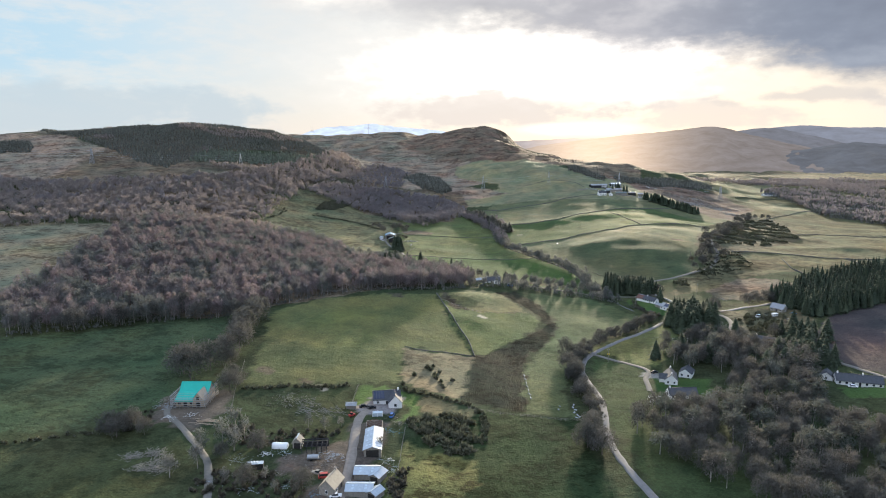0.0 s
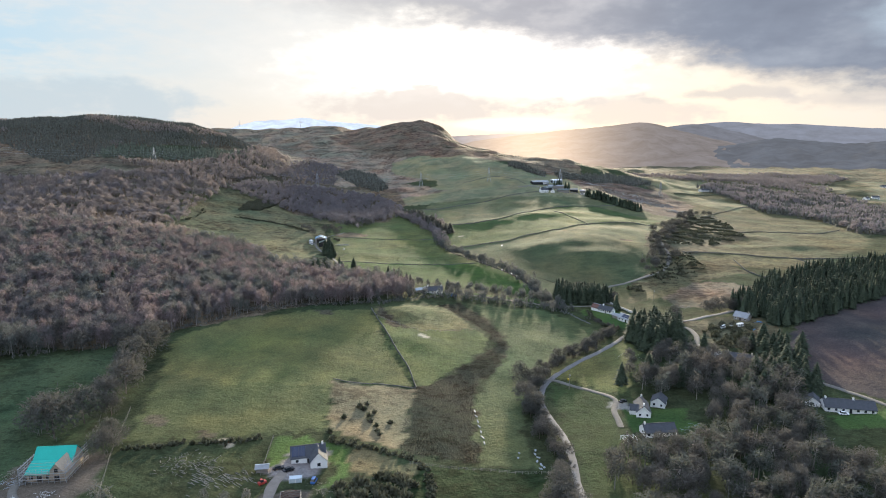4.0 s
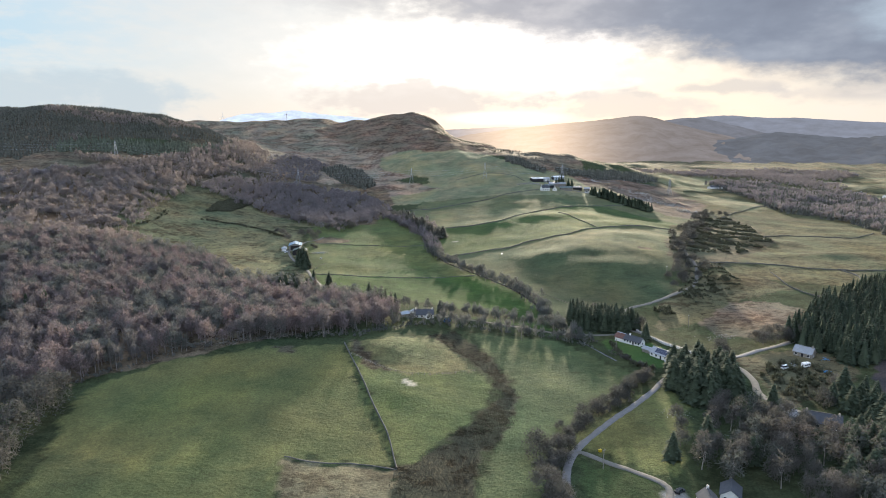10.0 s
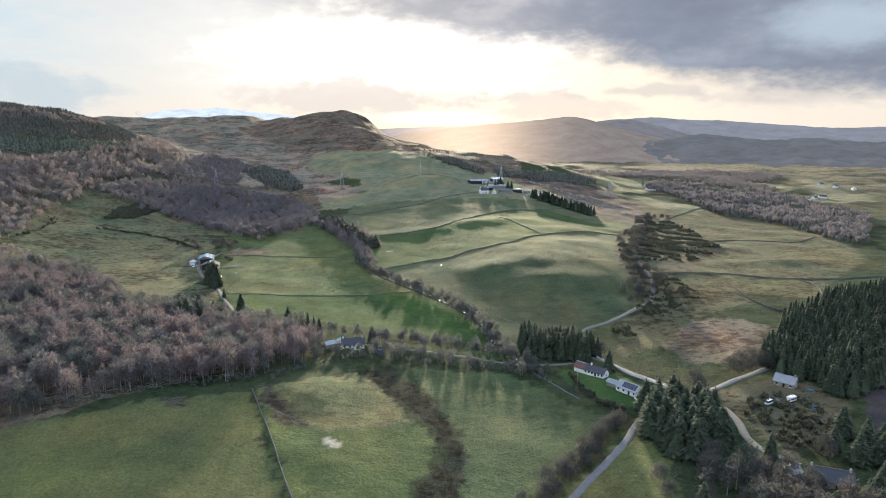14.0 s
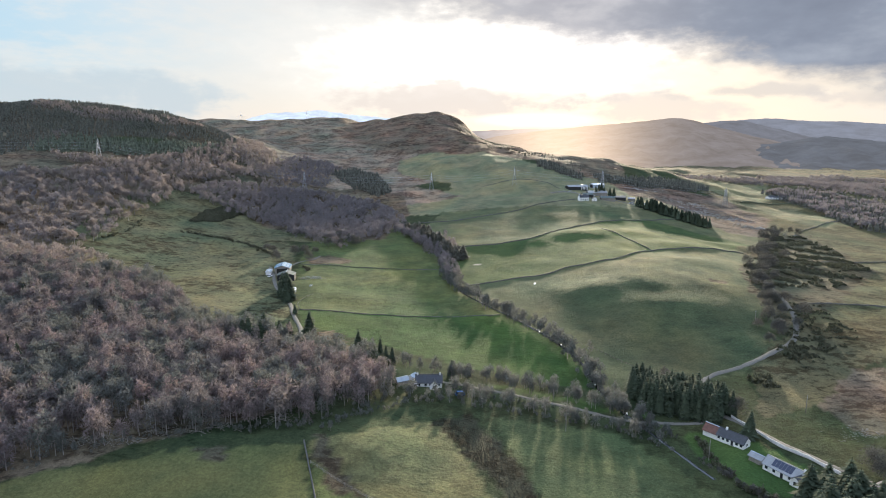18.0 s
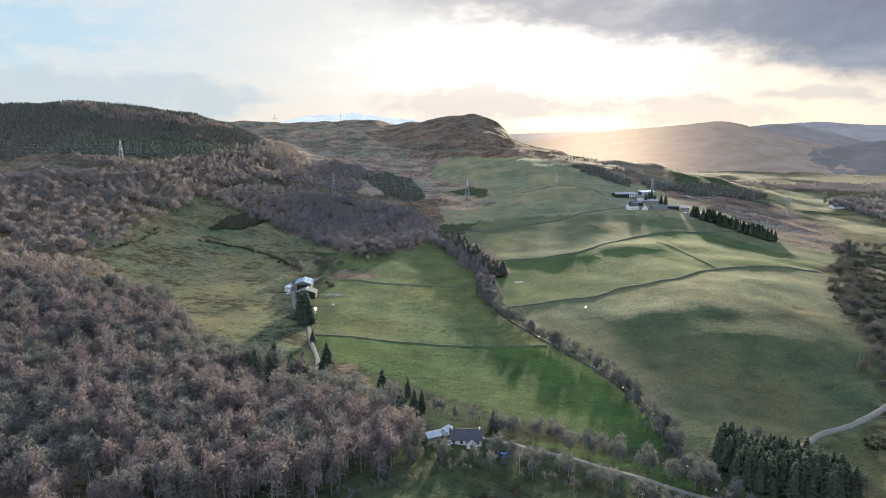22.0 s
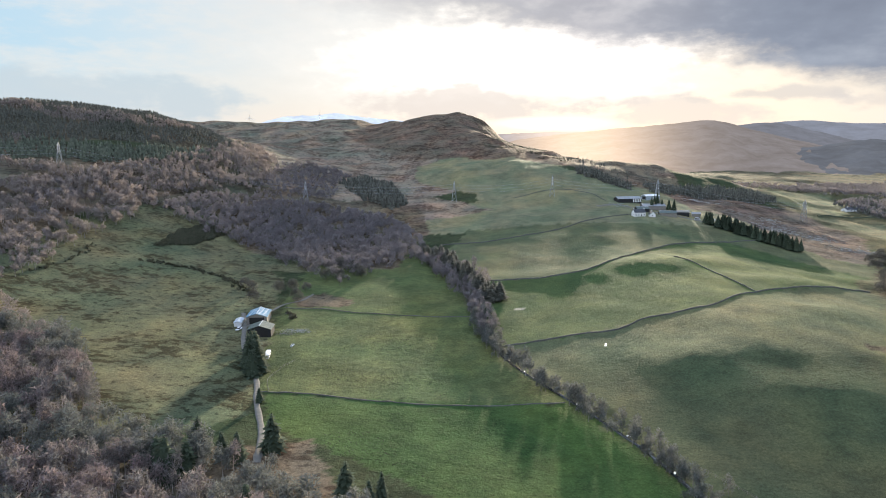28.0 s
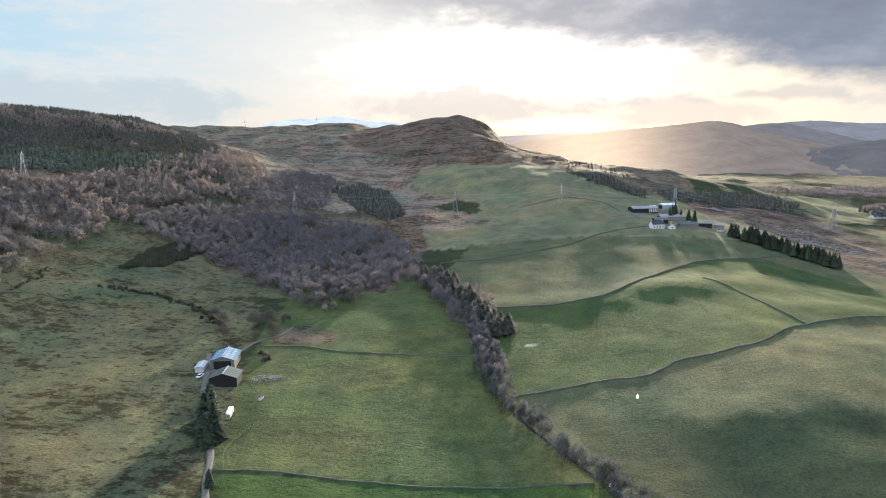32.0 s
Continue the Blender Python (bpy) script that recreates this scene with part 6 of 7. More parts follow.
pile("scrap_heap", -90, 228, 26, 1.6, 0.6, WHITE, "white bags and sheets heaped in the yard", "scrap", 73)
pile("scrap_heap", -100, 222, 26, 3.0, 0.5, PALE_ROOF, "pale tubs and scrap under the trees", "scrap", 74)
pile("scrap_heap", -42, 262, 26, 2.0, 0.7, GREY_WOOD, "stacked posts and scrap by the fence", "scrap", 75)
for k, (x, y, m) in enumerate(((-80, 226, GREY_WOOD), (-84, 230, PALE_ROOF), (-76, 219, RED_ROOF), (-70, 212, GREY_WOOD), (-74, 206, PALE_ROOF), (-82, 214, GREY_WOOD), (-63, 202, BLUE_ROOF), (-66, 231, PALE_ROOF), (-61, 222, GREY_WOOD), (-96, 212, GREY_WOOD), (-88, 203, PALE_ROOF), (-36, 212, GREY_WOOD), (-43, 225, RED_ROOF), (-41, 229, PALE_ROOF), (-44, 254, BLUE_ROOF), (-45, 268, GREY_WOOD), (-104, 206, PALE_ROOF), (-72, 200, RED_ROOF))):
    pile("scrap_heap", x, y, 24, 2.2, 0.5, m, "small heap of scrap and boards in the yard", "scrap", 300 + k)
pile("scrap_heap", -38, 222, 26, 2.2, 0.6, PALE_ROOF, "pale scrap behind the sheds", "scrap", 76)
ribbon("track", [(-54, 190), (-54, 205), (-54.5, 216), (-56, 230), (-58.5, 248), (-60, 264), (-58, 274)], 3.6, plain("dirt_track", (0.21, 0.18, 0.15), 0.95, vary=0.25, grain=0.5), "brown dirt drive through the steading", "track")
ribbon("track", [(-98, 190), (-102, 201), (-106.5, 211), (-112, 221), (-127, 238), (-137, 248), (-147, 257), (-150.5, 266)], 2.6, GRAVEL, "stony track to the half-built house", "track")

# ---- houses along the road ----
w_house = house("house", 97.5, 333, 78, 12, 6.4, 3.0, 3.0, "white house with a dark slate roof", front=4, back=4, gable=2, chimneys=(5.2, -5.2), group="houses")
wing(w_house, -1.0, 3.6, 90, 4.5, 4.2, 2.6, 2.0)
house("garage", 108, 340, 62, 8, 6.6, 2.8, 2.3, "white outbuilding with a dark door in its gable", "garage", front=1, back=1, gable=2, door=False, group="houses")
house("bungalow", 97, 311, 4, 14, 7, 2.5, 2.6, "low bungalow under a dark roof", "bungalow", front=5, back=4, chimneys=(-6.2,), group="houses")
house("bungalow", 189, 323, -14, 21, 8, 2.6, 2.7, "long white bungalow with a dark roof", "bungalow", front=7, back=5, chimneys=(-9.5, 2.0), group="houses")
house("garage", 177, 330, 60, 6.5, 6, 2.5, 2.2, "white garage with a dark pitched roof", "garage", front=1, back=1, door=False, group="houses")
net = base("fruit_cage", 82, 304, 5, "pale netted fruit cage beside the drive", "fruit cage")
part("frame", sticks([((sx * 1.5, sy * 2, 0), (sx * 1.5, sy * 2, 2.0)) for sx in (-2, -1, 0, 1, 2) for sy in (-1, 1)] + [((-3, sy * 2, 2.0), (3, sy * 2, 2.0)) for sy in (-1, 1)] + [((sx * 1.5, -2, 2.0), (sx * 1.5, 2, 2.0)) for sx in (-2, -1, 0, 1, 2)], 0.08), WHITE, net)
vehicle("car", 92, 345, 30, BLACK, "dark car on the gravel drive")
vehicle("car", 184, 318, -10, WHITE, "white car beside the long bungalow")
pile("garden_clutter", 114, 312, 30, 3.5, 0.6, PALE_ROOF, "pale garden clutter on the lawn", "clutter", 77)

house("bungalow", 126.8, 497.3, -53, 11.4, 5.4, 2.5, 2.3, "long low white bungalow with a dark roof", "bungalow", front=6, back=4, chimneys=(-3,), group="houses")
red_half = shed("byre", 121.5, 504.3, -53, 6, 5.42, 2.5, 2.3, "byre end under a rust-red roof", HARLED, RED_ROOF, open_end=False, category="byre", group="farm sheds")
c_sol = house("house", 135.5, 472.5, -60, 15, 6.5, 2.6, 2.4, "white cottage with solar panels and grey roof", front=5, back=4, gable=1, chimneys=(6.5,), roof=GREY_ROOF, group="houses")
for k in range(6):
    part("solar_panel", on_slope(15, 6.5, 2.6, 2.4, -1, -4.5 + k * 1.3, -3.3 + k * 1.3, 0.1, 0.85), PANEL, c_sol, "dark solar panel on the roof")
wing(c_sol, 6.0, -2.5, -90, 4.5, 4, 2.5, 1.6)
shed("garden_shed", 129.6, 482.6, -58, 5, 3.6, 2.2, 1.0, "grey garden shed on the lawn", GREY_WOOD, GREY_ROOF, open_end=False)
house("house", 212, 467, -52, 9.5, 6, 2.8, 2.8, "old stone house with a grey roof", "house", RUBBLE, GREY_ROOF, 3, 2, 1, (4.0,), group="houses")
caravan(201, 448, 20, 4.6, "small white caravan on rough ground")
pile("scrap_heap", 196, 450, 30, 2.6, 0.6, PALE_ROOF, "pale stored boards and clutter in the scrub", "scrap", 88)
vehicle("van", 190, 448, 25, WHITE, "white van beside the caravans", 5.0, 2.0, 2.1, 0.85, "van")
pile("tarpaulin", 207, 440, 14, 1.0, 0.9, TARP, "blue tarpaulin over stored goods", "tarpaulin", 78)
pile("tarpaulin", 219, 458, 10, 0.9, 0.9, TARP, "blue sheet beside the stone house", "tarpaulin", 79)
house("house", 170, 386, -30, 14, 8, 2.8, 3.2, "dark-roofed house in a walled garden", "house", RUBBLE, SLATE, 4, 3, 2, (6.0, -6.0), group="houses")
wing(house("garage", 160, 393, 30, 6, 5, 2.4, 1.8, "small grey-roofed garage on a paved court", "garage", RUBBLE, GREY_ROOF, 1, 1, 1, group="houses"), 3, 0, 0, 3, 3, 2.2, 1.2, RUBBLE, GREY_ROOF)

# ---- cottage in the trees ----
cot = house("cottage", 1, 544, 2, 12.5, 7, 2.7, 2.8, "white cottage with a dark roof among trees", "cottage", front=4, back=3, chimneys=(5.4, -5.4), group="houses")
wing(cot, 2.4, -4.2, -90, 4.0, 4.0, 2.6, 2.0)
shed("garden_shed", -12, 543, 30, 5.5, 3.6, 2.2, 1.2, "pale-roofed garden shed by the cottage", GREY_WOOD, PALE_ROOF, open_end=False)
shed("shed", -7, 549, 60, 4, 3, 2.2, 0.9, "small white shed beside the cottage", WHITE, PALE_ROOF, open_end=False)
vehicle("car", -5, 540, 60, WHITE, "white car in the cottage yard")
vehicle("van", 16, 533, 5, BLUE, "blue van under the trees", 4.4, 1.9, 2.0, 0.8, "van")

# ---- the hill barns ----
shed("barn", -126, 760, 98, 15, 12, 4.6, 2.0, "open barn with a blue-grey roof and roof lights", GREY_WOOD, BLUE_ROOF, 6, category="barn", group="farm sheds")
shed("barn", -117.5, 738, 96, 10, 13, 4.4, 2.2, "barn with a dark green sheet roof", CHAR, GREEN_ROOF, 0, category="barn", group="farm sheds")
shed("shed", -135.5, 752, 98, 9, 4, 2.4, 0.5, "narrow shed with a white roof", WHITE, PALE_ROOF, open_end=False, group="farm sheds")
caravan(-103.6, 706, 100, 8.5, "long white static caravan behind the spruces")
vehicle("pickup", -132, 742, 80, WHITE, "white pickup beside the lane", 4.8, 1.9, 1.7, 0.45, "pickup")
trough = base("water_trough", -95, 722, 78, "white water trough in the sheep pasture", "trough")
part("tank", boxes((-1.6, -0.5, 0.0, 1.6, -0.38, 0.75), (-1.6, 0.38, 0.0, 1.6, 0.5, 0.75), (-1.6, -0.38, 0.0, -1.48, 0.38, 0.75), (1.48, -0.38, 0.0, 1.6, 0.38, 0.75), (-1.48, -0.38, 0.0, 1.48, 0.38, 0.1)), WHITE, trough)
part("water", boxes((-1.48, -0.38, 0.104, 1.48, 0.38, 0.6)), WATER, trough)
for x, y in ((-110, 773), (-107, 770), (-113, 776), (-108, 767)):
    gorse(x, y, 1.7, "dark gorse bush behind the hill barns")
pile("rubble_heap", -97, 746, 60, 2.8, 0.8, PALE_STONE, "heap of grey stones and brush in the field", "rubble", 81, 10)
pile("rubble_heap", -104, 740, 40, 2.4, 0.7, GREY_WOOD, "farm scrap beside the green barn", "scrap", 82)
ribbon("track", [(-74, 600), (-80, 624), (-91, 651), (-98, 672), (-106, 690), (-118, 712), (-124, 727), (-130, 745), (-140, 772)], 2.4, GRAVEL, "two-rut farm lane up to the barns", "track")
ribbon("track", [(-130, 745), (-122, 790), (-112, 805), (-108, 822)], 1.4, GRAVEL, "faint track beyond the barns", "track")

# ---- the hill farm ----
posts_shed = shed("barn", 191, 1150, 14, 30, 12, 4.2, 2.0, "long dark farm shed with white posts", CHAR, GREY_ROOF, 0, category="barn", group="farm sheds")
for k in range(5):
    part("post", boxes((4.0 + k * 2.2, -6.5, 0, 5.0 + k * 2.2, -6.1, 3.9)), WHITE, posts_shed, "white painted post")
# this roof's shine is painted on as plain white
shed("barn", 226, 1178, 24, 20, 9, 4.2, 1.6, "shed with a shining pale roof", PALE_ROOF, WHITE, 0, category="barn", group="farm sheds")
house("farmhouse", 186, 1080, 16, 13, 7, 4.4, 3.2, "white two-storey farmhouse with a dark roof", "farmhouse", front=4, back=3, chimneys=(6, -6), group="houses")
house("cottage", 200, 1078, 84, 8, 6, 3.0, 2.8, "small white gabled cottage by the farm", "cottage", front=2, back=2, chimneys=(3.2,), group="houses")
shed("barn", 213, 1122, 2, 26, 12, 4.2, 2.0, "wide pale-roofed farm shed", GREY_WOOD, GREY_ROOF, 0, category="barn", group="farm sheds")
shed("barn", 196, 1104, 6, 14, 9, 3.6, 1.8, "low dark farm store behind the farmhouse", CHAR, GREEN_ROOF, 0, category="barn", group="farm sheds")
shed("barn", 220, 1090, -6, 18, 10, 3.8, 1.8, "green-grey cattle shed beside the farmhouse", GREY_WOOD, GREEN_ROOF, 0, category="barn", group="farm sheds")
shed("shed", 240, 1100, -10, 13, 9, 3.4, 1.6, "dark timber shed at the farm's edge", CHAR, GREY_WOOD, group="farm sheds")
shed("shed", 255, 1101, -14, 9, 7, 3.0, 1.4, "small grey shed beside the farm road", GREY_WOOD, GREY_ROOF, group="farm sheds")
caravan(265, 1083, 10, 10.0, "white static caravan at the field's end")
vehicle("trailer", 252, 1088, 0, WHITE, "white trailer on the farm road", 6, 2.3, 2.4, 0.8, "trailer")
r_brash = np.random.RandomState(500)
for k in range(16):
    q = r_brash.uniform(0, 1)
    pile("brash_row", 300 + 110 * q + r_brash.uniform(-25, 25), 1235 - 205 * q + r_brash.uniform(-40, 30), 34, 12.0, 2.2, PALE_STONE if k % 3 == 0 else GREY_WOOD, "pale cut poles and brash on felled ground", "brushwood", 510 + k, 15 - 30 * (k % 2), True)
ribbon("track", [(150, 1128), (176, 1132), (204, 1106), (214, 1104), (236, 1090), (262, 1078), (280, 1060)], 4.0, GRAVEL, "pale concrete farm road between the sheds", "track")
pile("scrap_heap", 178, 1130, 40, 6.0, 1.0, PALE_ROOF, "pale farm clutter and bales by the shed", "clutter", 84)
pile("scrap_heap", 160, 1128, 40, 6.0, 1.2, GREY_WOOD, "farm clutter and bales by the shed", "clutter", 83)
house("cottage", -60, 1030, 85, 7, 5, 2.8, 2.4, "lone white cottage at the wood's edge", "cottage", front=2, back=2, chimneys=(2.8,), group="houses")
for x, y, a in ((584, 1365, 10), (602, 1372, 25), (616, 1360, -15), (570, 1358, 40)):
    house("cottage", x, y, a, 15, 8, 3.2, 3.0, "white farm cottage far down the valley", "cottage", front=3, back=3, chimneys=(6,), group="houses")
for x, y, a in ((892, 1389, 0), (875, 1290, 30), (902, 1302, -20), (1122, 1582, 10), (1109, 1463, 60), (1094, 1500, 20)):
    house("cottage", x, y, a, 13, 8, 3.6, 3.0, "pale house in the far village", "cottage", front=3, back=3, chimneys=(5,), group="houses")

# ---- field walls and fences ----
wall_line([(15, 861), (45, 858), (71, 860), (96, 873), (121, 898), (151, 931), (195, 971), (250, 1000), (291, 1024)], "grey dry-stone dyke across the hill pasture", seed=1)
wall_line([(17, 733), (43, 739), (65, 744), (87, 746), (104, 758), (119, 761), (138, 767), (157, 777), (177, 794), (189, 800), (210, 811), (248, 826), (290, 846)], "grey dry-stone dyke over rolling pasture", seed=2)
wall_line([(-25, 987), (5, 993), (44, 1001), (87, 1023), (124, 1054), (157, 1079), (187, 1086)], "grey dry-stone dyke below the hill farm", seed=3)
wall_line([(189, 800), (185, 831), (179, 875), (167, 900)], "low broken dyke between two pastures", 0.6, 0.5, seed=4)
wall_line([(-118, 788), (-93, 790), (-72, 785), (-44, 784), (-15, 783), (4, 783)], "mossy broken dyke at the sheep field's head", 0.35, 0.5, seed=5)
wall_line([(-94, 662), (-78, 664), (-57, 663), (-36, 661), (-10, 660), (45, 664)], "low mossy dyke along the bright green field", 0.4, 0.5, seed=6)
wall_line([(-10, 361), (-15, 387), (-23, 412), (-32, 442), (-43, 474)], "pale straight dyke dividing the near pastures", 0.8, 0.6, seed=7)
wall_line([(-53, 365), (-40, 362), (-25, 363), (-10, 361)], "low turf dyke at the rough plot", 0.3, 0.5, seed=8)
wall_line([(136, 520), (140, 508), (144, 494), (150, 484), (156, 470)], "pale roadside wall behind the bungalows", 1.1, 0.7, matter_of=PALE_STONE, seed=9)
wall_line([(303, 822), (350, 838), (414, 851), (464, 845), (496, 834), (543, 867)], "dyke across the far pasture", 0.8, seed=10)
wall_line([(250, 667), (282, 673), (316, 674), (342, 663), (382, 652), (440, 650)], "dyke below the rough knolls", 0.8, seed=11)
wall_line([(293, 647), (285, 603), (291, 577), (308, 575), (333, 594), (356, 627), (360, 660)], "curving dyke round a rough paddock", 1.0, seed=12)
wall_line([(333, 594), (300, 568), (279, 554), (268, 536)], "dyke running down to the spruces", 1.0, seed=13)
wall_line([(60, 1190), (110, 1200), (150, 1190), (166, 1150)], "dyke above the hill farm", 0.7, seed=15)
wall_line([(420, 1000), (470, 1060), (600, 1200), (620, 1400)], "far dyke along the valley floor", 0.9, seed=16)
wall_line([(470, 1250), (560, 1300), (760, 1330), (900, 1300)], "far hedge bank across flat fields", 1.6, 1.6, matter_of=GORSE, seed=17)
fence_line([(-68, 300), (-67, 285), (-66, 272)], 2.2, "pale post fence beside the garden")
fence_line([(-11, 285), (8, 283), (35, 280), (43, 280)], 3.0, "grey post fence across the damp pasture")
fence_line([(-137, 323), (-132, 305), (-127, 286), (-121, 268), (-115, 249)], 2.6, "pale post fence beside the old hedgerow")
fence_line([(-90, 664), (-94, 676), (-92, 690), (-88, 700)], 2.4, "timber rail fence by the farm lane")
fence_line([(-38, 462), (-22, 451), (-8, 444), (10, 446), (27, 451)], 3.0, "old post fence across the green pasture")
fence_line([(26, 541), (48, 533), (66, 524), (80, 517)], 2.6, "post fence along the cottage lane")
fence_line([(120, 560), (100, 590), (84, 612)], 3.0, "thin post fence above the burn")
fence_line([(112, 449), (104, 440), (92, 428), (80, 416)], 3.0, "post fence along the road")
fence_line([(-38, 258), (-37, 240), (-36, 222), (-37, 205)], 2.6, "pale post fence behind the sheds")

# ---- water ----
ribbon("burn", [p for p in BURN], 1.5, WATER, "dark stony burn in a shallow bed", "stream", 0.12, 2.5, 0.3)


def splash(x, y, l, w, yaw, label, matter_of=FOAM, seed=1):
    """A small ragged sheet of bright water."""
    r = np.random.RandomState(seed)
    bm = bmesh.new()
    c, s = math.cos(radians(yaw)), math.sin(radians(yaw))
    ring = []
    for k in range(18):
        a, q = k * 6.283 / 18, r.uniform(0.55, 1.1)
        u, v = math.cos(a) * l * q, math.sin(a) * w * q
        px, py = x + u * c - v * s, y + u * s + v * c
        ring.append((bm.verts.new((px, py, lift(px, py) + 0.3)), bm.verts.new((px, py, lift(px, py) - 0.2))))
    bm.faces.new([t for t, _ in ring])
    for (a, b), (d, e) in zip(ring, ring[1:] + ring[:1]):
        bm.faces.new((a, b, e, d))
    return tagged(part("pool", bm, matter_of), label, "pool", kind="structure")


# pale base colour stands in for bright sky reflected in the puddles
MIRROR_WATER = plain("still_water", (0.26, 0.28, 0.29), 0.2, vary=0.15, spec=0.6)
for k, (x, y) in enumerate(((84, 556), (82, 568), (83, 590), (76, 608), (86, 540), (66, 634), (50, 662), (34, 690), (17, 738), (91, 524))):
    splash(x, y, 1.2, 0.45, 70 + 40 * (k % 3), "white water tumbling over stones in the burn", FOAM, k)
splash(76, 725, 2.6, 0.7, 70, "small bright pool in the pasture", FOAM, 31)
for k, (x, y, l) in enumerate(((41, 299, 0.9), (40.4, 296, 1.2), (41.2, 293, 1.0), (40.2, 290, 1.3), (41.4, 287, 1.2), (40.6, 284, 1.0), (42.2, 285, 0.8), (33, 293, 0.8), (34, 297, 0.7))):
    splash(x, y, l, 0.5, 80 + 25 * (k % 3), "flooded hollow in the grass", MIRROR_WATER, 40 + k)
for k in range(7):
    splash(18.4 + 0.3 * k, 338 - 5.4 * k, 1.8, 0.35, 95 + 20 * (k % 2), "bright ditch water beside the bog", MIRROR_WATER, 50 + k)

# ---- pylons and turbines ----
def pylon(x, y, yaw, high=25.0):
    ob = base("pylon", x, y, yaw, "grey lattice electricity pylon with three crossarms", "pylon", "power line pylons")
    leg, brace = [], []
    levels = [0, 0.25, 0.45, 0.62, 0.76, 0.88]
    half = lambda s: 2.6 * (1 - s) ** 1.15 + 0.45
    for sx in (-1, 1):
        for sy in (-1, 1):
            pts = [(sx * half(s), sy * half(s), high * s - (0.5 if s == 0 else 0)) for s in levels] + [(0, 0, high)]
            part("leg", tube(pts, 0.17, 4), METAL, ob)
    for a, b in zip(levels, levels[1:]):
        p, q = half(a), half(b)
        for s in (-1, 1):
            brace += [((-p, s * p, high * a), (q, s * q, high * b)), ((p, s * p, high * a), (-q, s * q, high * b)), ((s * p, -p, high * a), (s * q, q, high * b)), ((s * p, p, high * a), (s * q, -q, high * b))]
    part("bracing", sticks(brace, 0.09, 3), METAL, ob)
    for s, reach in ((0.62, 3.4), (0.76, 4.4), (0.90, 3.2)):
        z = high * s
        part("crossarm", sticks([((-reach, 0, z), (reach, 0, z)), ((-reach, 0, z), (0, 0, z + 1.6)), ((reach, 0, z), (0, 0, z + 1.6)), ((-reach, 0, z), (0, -0.6, z)), ((reach, 0, z), (0, 0.6, z))], 0.13), METAL, ob)
        for side in (-1, 1):
            part("insulator", sticks([((side * reach, 0, z), (side * reach, 0, z - 1.5))], 0.16, 6), WHITE, ob, "pale insulator string")
    return ob


LINE = [(-900, 960), (-659, 993), (-425, 1038), (-196, 1147), (-17, 1195), (104, 1170), (231, 1168), (420, 1190)]
for k, (x, y) in enumerate(LINE):
    a = np.subtract(LINE[min(k + 1, len(LINE) - 1)], LINE[max(k - 1, 0)])
    pylon(x, y, math.degrees(math.atan2(a[1], a[0])) + 90, 26.0)
for (x0, y0), (x1, y1) in zip(LINE, LINE[1:]):
    d = np.array([x1 - x0, y1 - y0]) / math.hypot(x1 - x0, y1 - y0)
    span = tagged(new("power_line"), "sagging grey conductors of the power line", "power line", "power lines")
    for s, reach in ((0.62, 3.4), (0.76, 4.4), (0.90, 3.2)):
        for side in (-1, 1):
            off = np.array([-d[1], d[0]]) * reach * side
            pts = []
            for q in np.linspace(0, 1, 11):
                z = (lift(x0, y0) * (1 - q) + lift(x1, y1) * q) + 26 * s - 1.6 - 7.0 * 4 * q * (1 - q) * 0.7
                pts.append((x0 + (x1 - x0) * q + off[0], y0 + (y1 - y0) * q + off[1], z))
            part("wire", tube(pts, 0.035), METAL, span)


def turbine(x, y, tip):
    ob = base("wind_turbine", x, y, 20, "pale three-bladed wind turbine on the skyline", "wind turbine", "wind turbines")
    hub = tip - lift(x, y)
    v, f = prism((0, 0, -1), (0, 0, hub), 1.5, 0.8, 10)
    shell("tower", v, f, WHITE, ob)
    part("nacelle", boxes((-1.2, -2.4, hub - 0.9, 1.2, 2.0, hub + 1.1)), WHITE, ob)
    for k in range(3):
        a = radians(90 + 120 * k)
        v, f = prism((0, -2.8, hub), (15 * math.cos(a), -2.8, hub + 15 * math.sin(a)), 0.8, 0.2, 4)
        shell("blade", v, f, WHITE, ob)


turbine(-477, 2423, 184)
turbine(-683, 2366, 174)

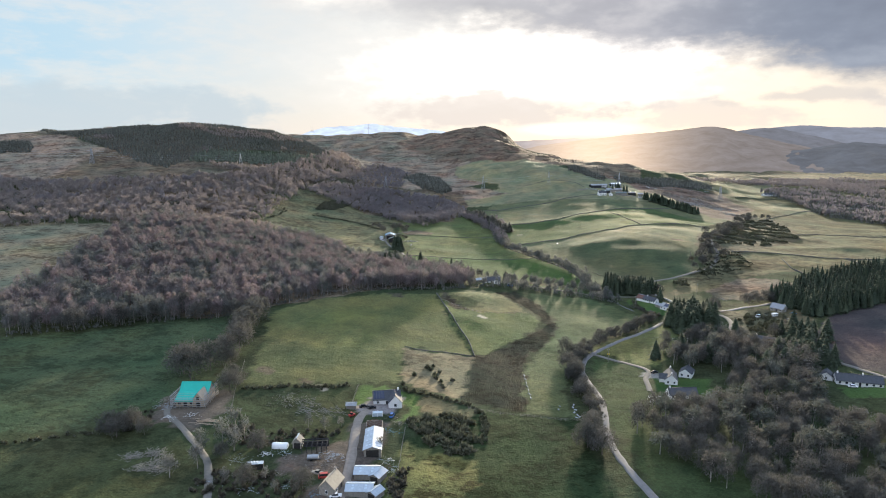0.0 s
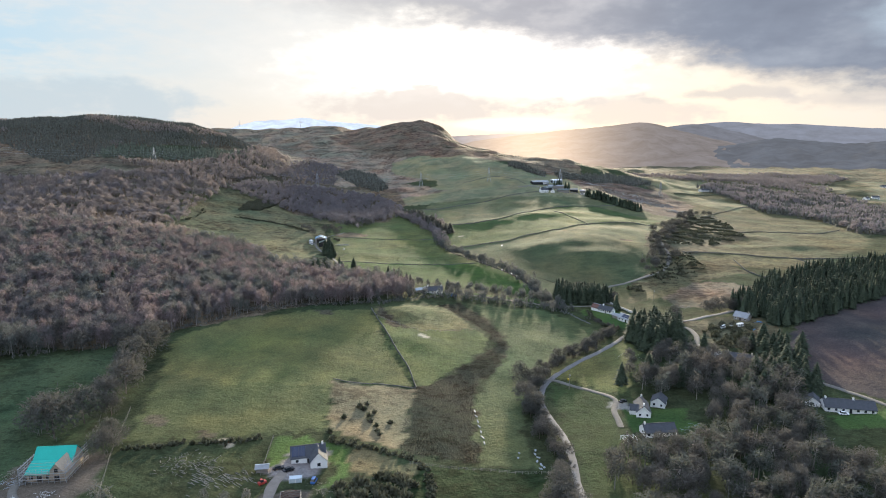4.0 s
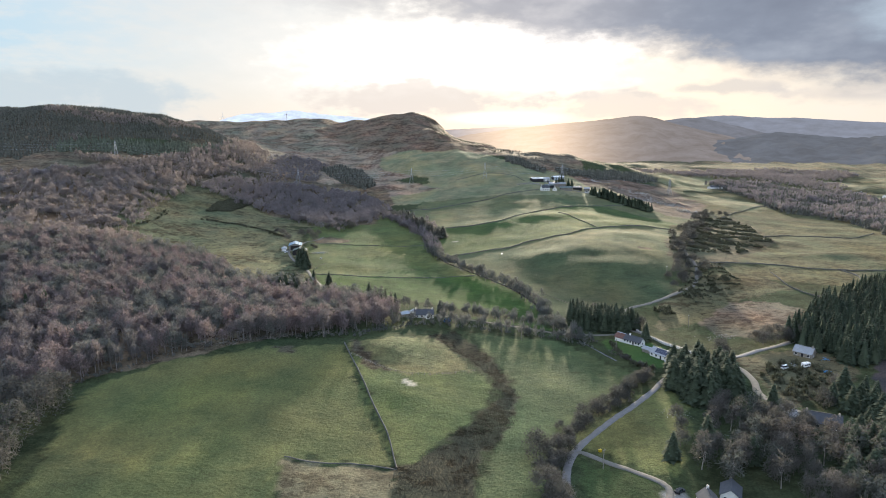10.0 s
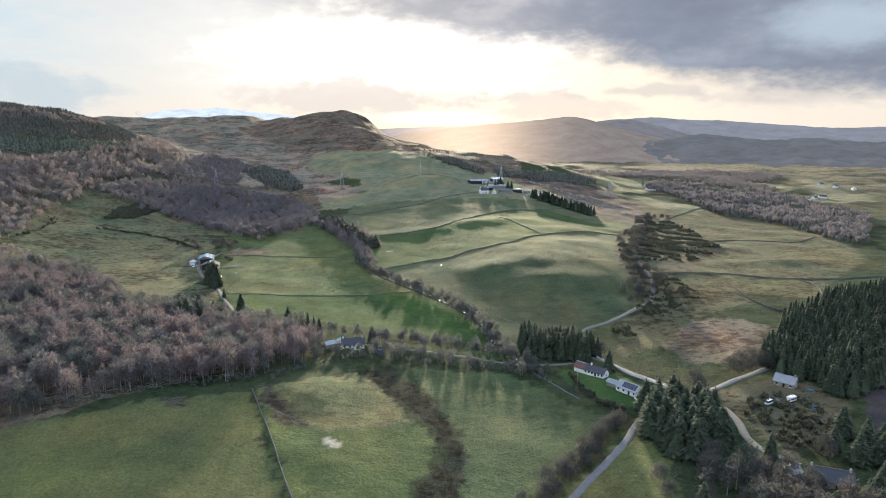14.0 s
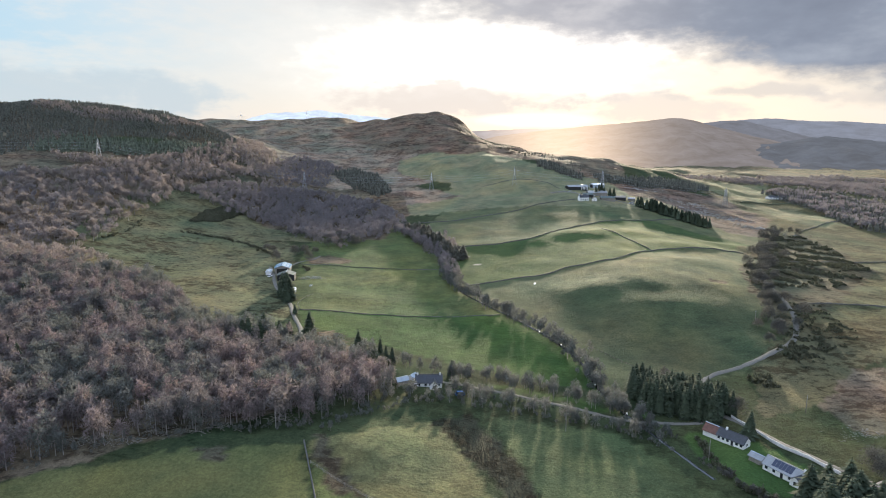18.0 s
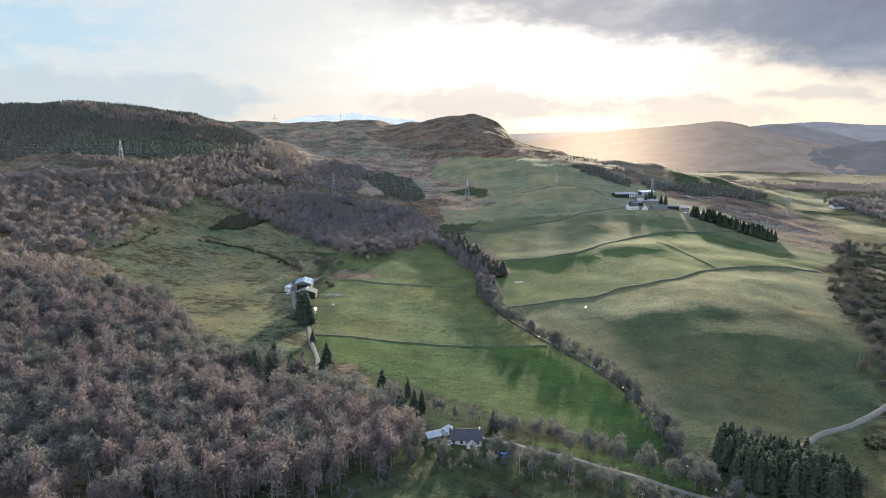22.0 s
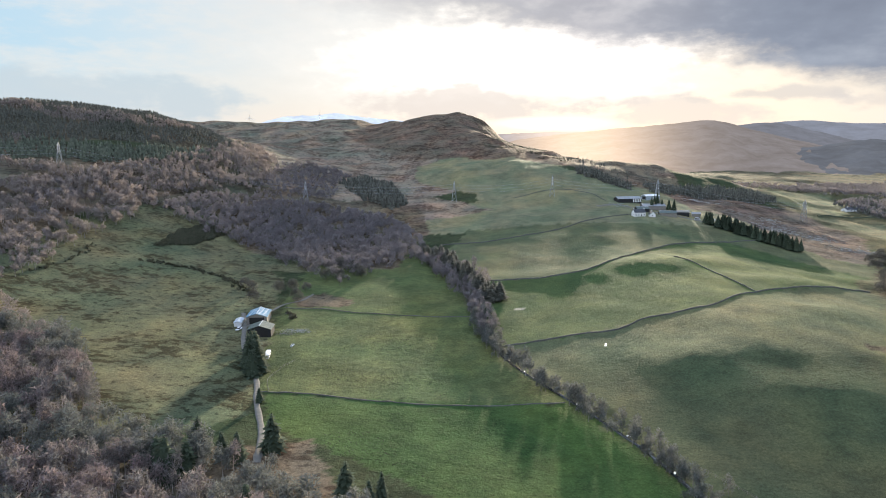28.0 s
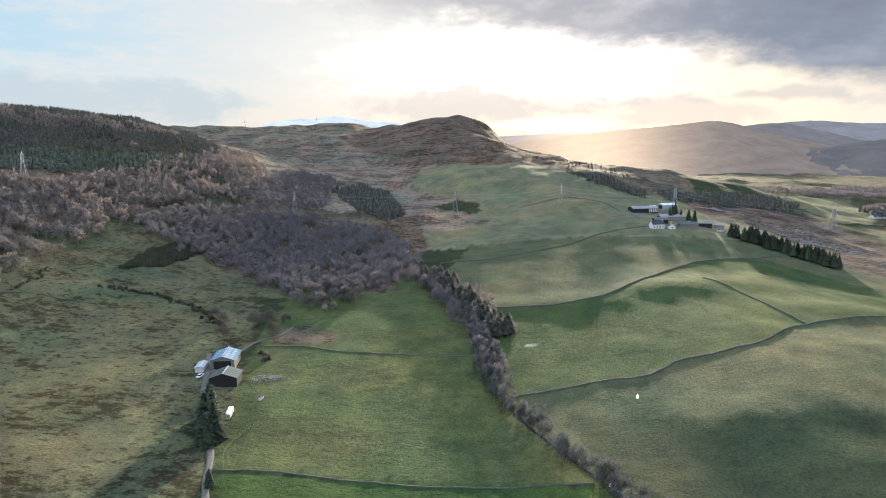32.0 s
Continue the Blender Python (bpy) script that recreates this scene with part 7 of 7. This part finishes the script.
# ---- distance ----
def far_hills(name, far, crest, wiggle, colour, glow, label, seed, span=(-70, 80), foot=900):
    """A hazy range near the end of sight; crest gives the height of its skyline by bearing."""
    m, k, body = matter(name + "_haze", 1.0, 0.0, 0.0)
    at = place(k)
    f = k.noise(at, 0.009, 7.0, 0.65)
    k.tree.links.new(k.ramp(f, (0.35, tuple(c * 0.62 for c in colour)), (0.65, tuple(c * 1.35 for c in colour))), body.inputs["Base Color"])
    # haze is put into the emission, warmer and brighter towards the sun's bearing
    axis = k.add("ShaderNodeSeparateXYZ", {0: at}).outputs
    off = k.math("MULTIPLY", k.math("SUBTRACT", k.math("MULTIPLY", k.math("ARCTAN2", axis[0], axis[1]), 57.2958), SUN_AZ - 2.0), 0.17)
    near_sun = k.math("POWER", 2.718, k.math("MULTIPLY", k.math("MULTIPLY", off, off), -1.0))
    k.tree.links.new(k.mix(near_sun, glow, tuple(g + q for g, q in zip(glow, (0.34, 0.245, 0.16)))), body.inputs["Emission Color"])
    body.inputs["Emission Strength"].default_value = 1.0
    az = np.radians(np.linspace(span[0], span[1], 420))
    deg = np.degrees(az)
    rows = 30
    v = []
    for q in np.linspace(0, 1, rows):
        d = far - foot * (1 - q)
        top = crest(deg)
        shape = q ** 1.15 + 0.05 * np.sin(q * 9 + deg * 0.5) * (1 - q)
        gully = ripple(deg * 30 + 90 * q, q * 160 + 0 * deg, 70, seed) + 0.5 * ripple(deg * 30 - 60 * q, q * 220 + 0 * deg, 26, seed + 1)
        z = -20 + (top + 20) * shape + wiggle * gully * q * (1.0 - q) * 2.6
        v.append(np.stack([np.sin(az) * d, np.cos(az) * d, z], 1))
    n_az = len(az)
    i = np.arange(rows - 1)[:, None] * n_az + np.arange(n_az - 1)
    ob = shell(name, np.vstack(v), np.stack([i, i + 1, i + n_az + 1, i + n_az], -1).reshape(-1, 4), m, smooth=True)
    return tagged(ob, label, "distant hills", kind="structure")


rise = lambda el, d: 120 + d * np.tan(np.radians(el))


def crest(d, bumps, *points):
    """Heights of a skyline from (bearing, elevation) pairs, rounded, with a fine ragged edge."""
    p = np.array(points, float)

    def at(deg):
        el = sum(np.interp(deg + k * 0.45, p[:, 0], p[:, 1]) for k in (-2, -1, 0, 1, 2)) / 5
        return rise(el + bumps * ripple(deg * 30, 0 * deg, 40, len(points)) + bumps * 0.5 * ripple(deg * 30, 0 * deg, 13, len(points) + 1), d)
    return at


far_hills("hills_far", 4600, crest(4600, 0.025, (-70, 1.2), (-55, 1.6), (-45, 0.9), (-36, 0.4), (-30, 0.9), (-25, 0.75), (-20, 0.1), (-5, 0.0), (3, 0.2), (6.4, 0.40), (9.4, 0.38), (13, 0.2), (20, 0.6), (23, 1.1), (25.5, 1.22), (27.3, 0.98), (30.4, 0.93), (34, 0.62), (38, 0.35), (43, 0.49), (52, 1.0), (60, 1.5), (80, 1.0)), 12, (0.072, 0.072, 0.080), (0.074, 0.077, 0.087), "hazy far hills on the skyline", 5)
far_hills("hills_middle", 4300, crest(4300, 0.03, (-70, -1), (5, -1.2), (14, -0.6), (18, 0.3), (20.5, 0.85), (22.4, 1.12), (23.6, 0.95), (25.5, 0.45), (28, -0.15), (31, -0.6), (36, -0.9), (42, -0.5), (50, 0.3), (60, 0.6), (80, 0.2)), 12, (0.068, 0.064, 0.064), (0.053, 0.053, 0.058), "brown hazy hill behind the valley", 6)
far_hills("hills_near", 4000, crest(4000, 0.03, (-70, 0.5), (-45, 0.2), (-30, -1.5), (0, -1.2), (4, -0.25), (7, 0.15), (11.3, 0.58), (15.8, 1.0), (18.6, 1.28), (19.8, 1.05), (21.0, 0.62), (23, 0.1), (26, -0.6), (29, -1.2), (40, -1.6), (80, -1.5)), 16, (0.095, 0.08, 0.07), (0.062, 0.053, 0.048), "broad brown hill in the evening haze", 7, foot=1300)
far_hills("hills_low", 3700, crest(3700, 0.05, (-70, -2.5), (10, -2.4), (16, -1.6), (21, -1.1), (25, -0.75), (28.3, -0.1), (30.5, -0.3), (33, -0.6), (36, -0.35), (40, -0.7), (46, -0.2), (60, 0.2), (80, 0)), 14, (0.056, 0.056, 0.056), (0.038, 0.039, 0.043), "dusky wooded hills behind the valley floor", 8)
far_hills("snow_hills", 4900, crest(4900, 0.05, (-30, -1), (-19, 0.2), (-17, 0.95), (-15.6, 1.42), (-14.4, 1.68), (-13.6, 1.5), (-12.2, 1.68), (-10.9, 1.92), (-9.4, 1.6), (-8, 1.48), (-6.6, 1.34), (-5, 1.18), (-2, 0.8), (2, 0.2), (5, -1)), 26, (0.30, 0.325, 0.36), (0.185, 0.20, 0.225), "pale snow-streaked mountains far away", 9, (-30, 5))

# ---- poles and stones ----
def pole(x, y, yaw, label="weathered wooden telegraph pole with a short crossarm"):
    ob = base("telegraph_pole", x, y, yaw, label, "pole", "telegraph poles")
    part("shaft", sticks([((0, 0, -0.5), (0, 0, 8.5))], 0.14, 6), GREY_WOOD, ob)
    part("crossarm", boxes((-0.8, -0.06, 7.7, 0.8, 0.06, 7.85)), GREY_WOOD, ob)
    for side in (-0.65, 0.65):
        part("insulator", sticks([((side, 0, 7.85), (side, 0, 8.1))], 0.07, 6), WHITE, ob)


for x, y, a in ((-188, 945, 20), (-311, 940, 20), (-261, 978, 20), (171, 524, 60), (196, 626, 50), (21, 523, 10), (112, 485, 60), (60, 505, 10), (69.4, 362.7, 40)):
    pole(x, y, a)
bin_box = base("grit_bin", 72, 376, 30, "yellow plastic grit bin at the road end", "grit bin")
part("body", boxes((-0.6, -0.4, 0, 0.6, 0.4, 0.8)), plain("yellow_plastic", (0.55, 0.38, 0.02), 0.5, vary=0.1), bin_box)
part("lid", boxes((-0.65, -0.45, 0.804, 0.65, 0.45, 0.95)), plain("yellow_lid", (0.5, 0.34, 0.02), 0.5, vary=0.1), bin_box)
pile("stone_heap", 114, 404, 60, 4.0, 0.4, PALE_STONE, "scatter of pale stones in the grass", "stones", 401)
pile("stone_heap", 182, 503, 60, 4.5, 0.6, PALE_STONE, "pale rock outcrop beside the lane", "stones", 402)
pile("stone_heap", -102, 744, 50, 3.0, 0.7, PALE_STONE, "heap of pale stones and brush in the field", "stones", 403)
for k, (x, y) in enumerate(((-126, 467), (-117, 468), (-107, 468), (-98, 475), (-86, 478), (-76, 482), (-56, 492))):
    pile("brushwood_heap", x, y, 34, 3.4, 1.1, GREY_WOOD, "grey fallen branches at the wood's edge", "brushwood", 410 + k)
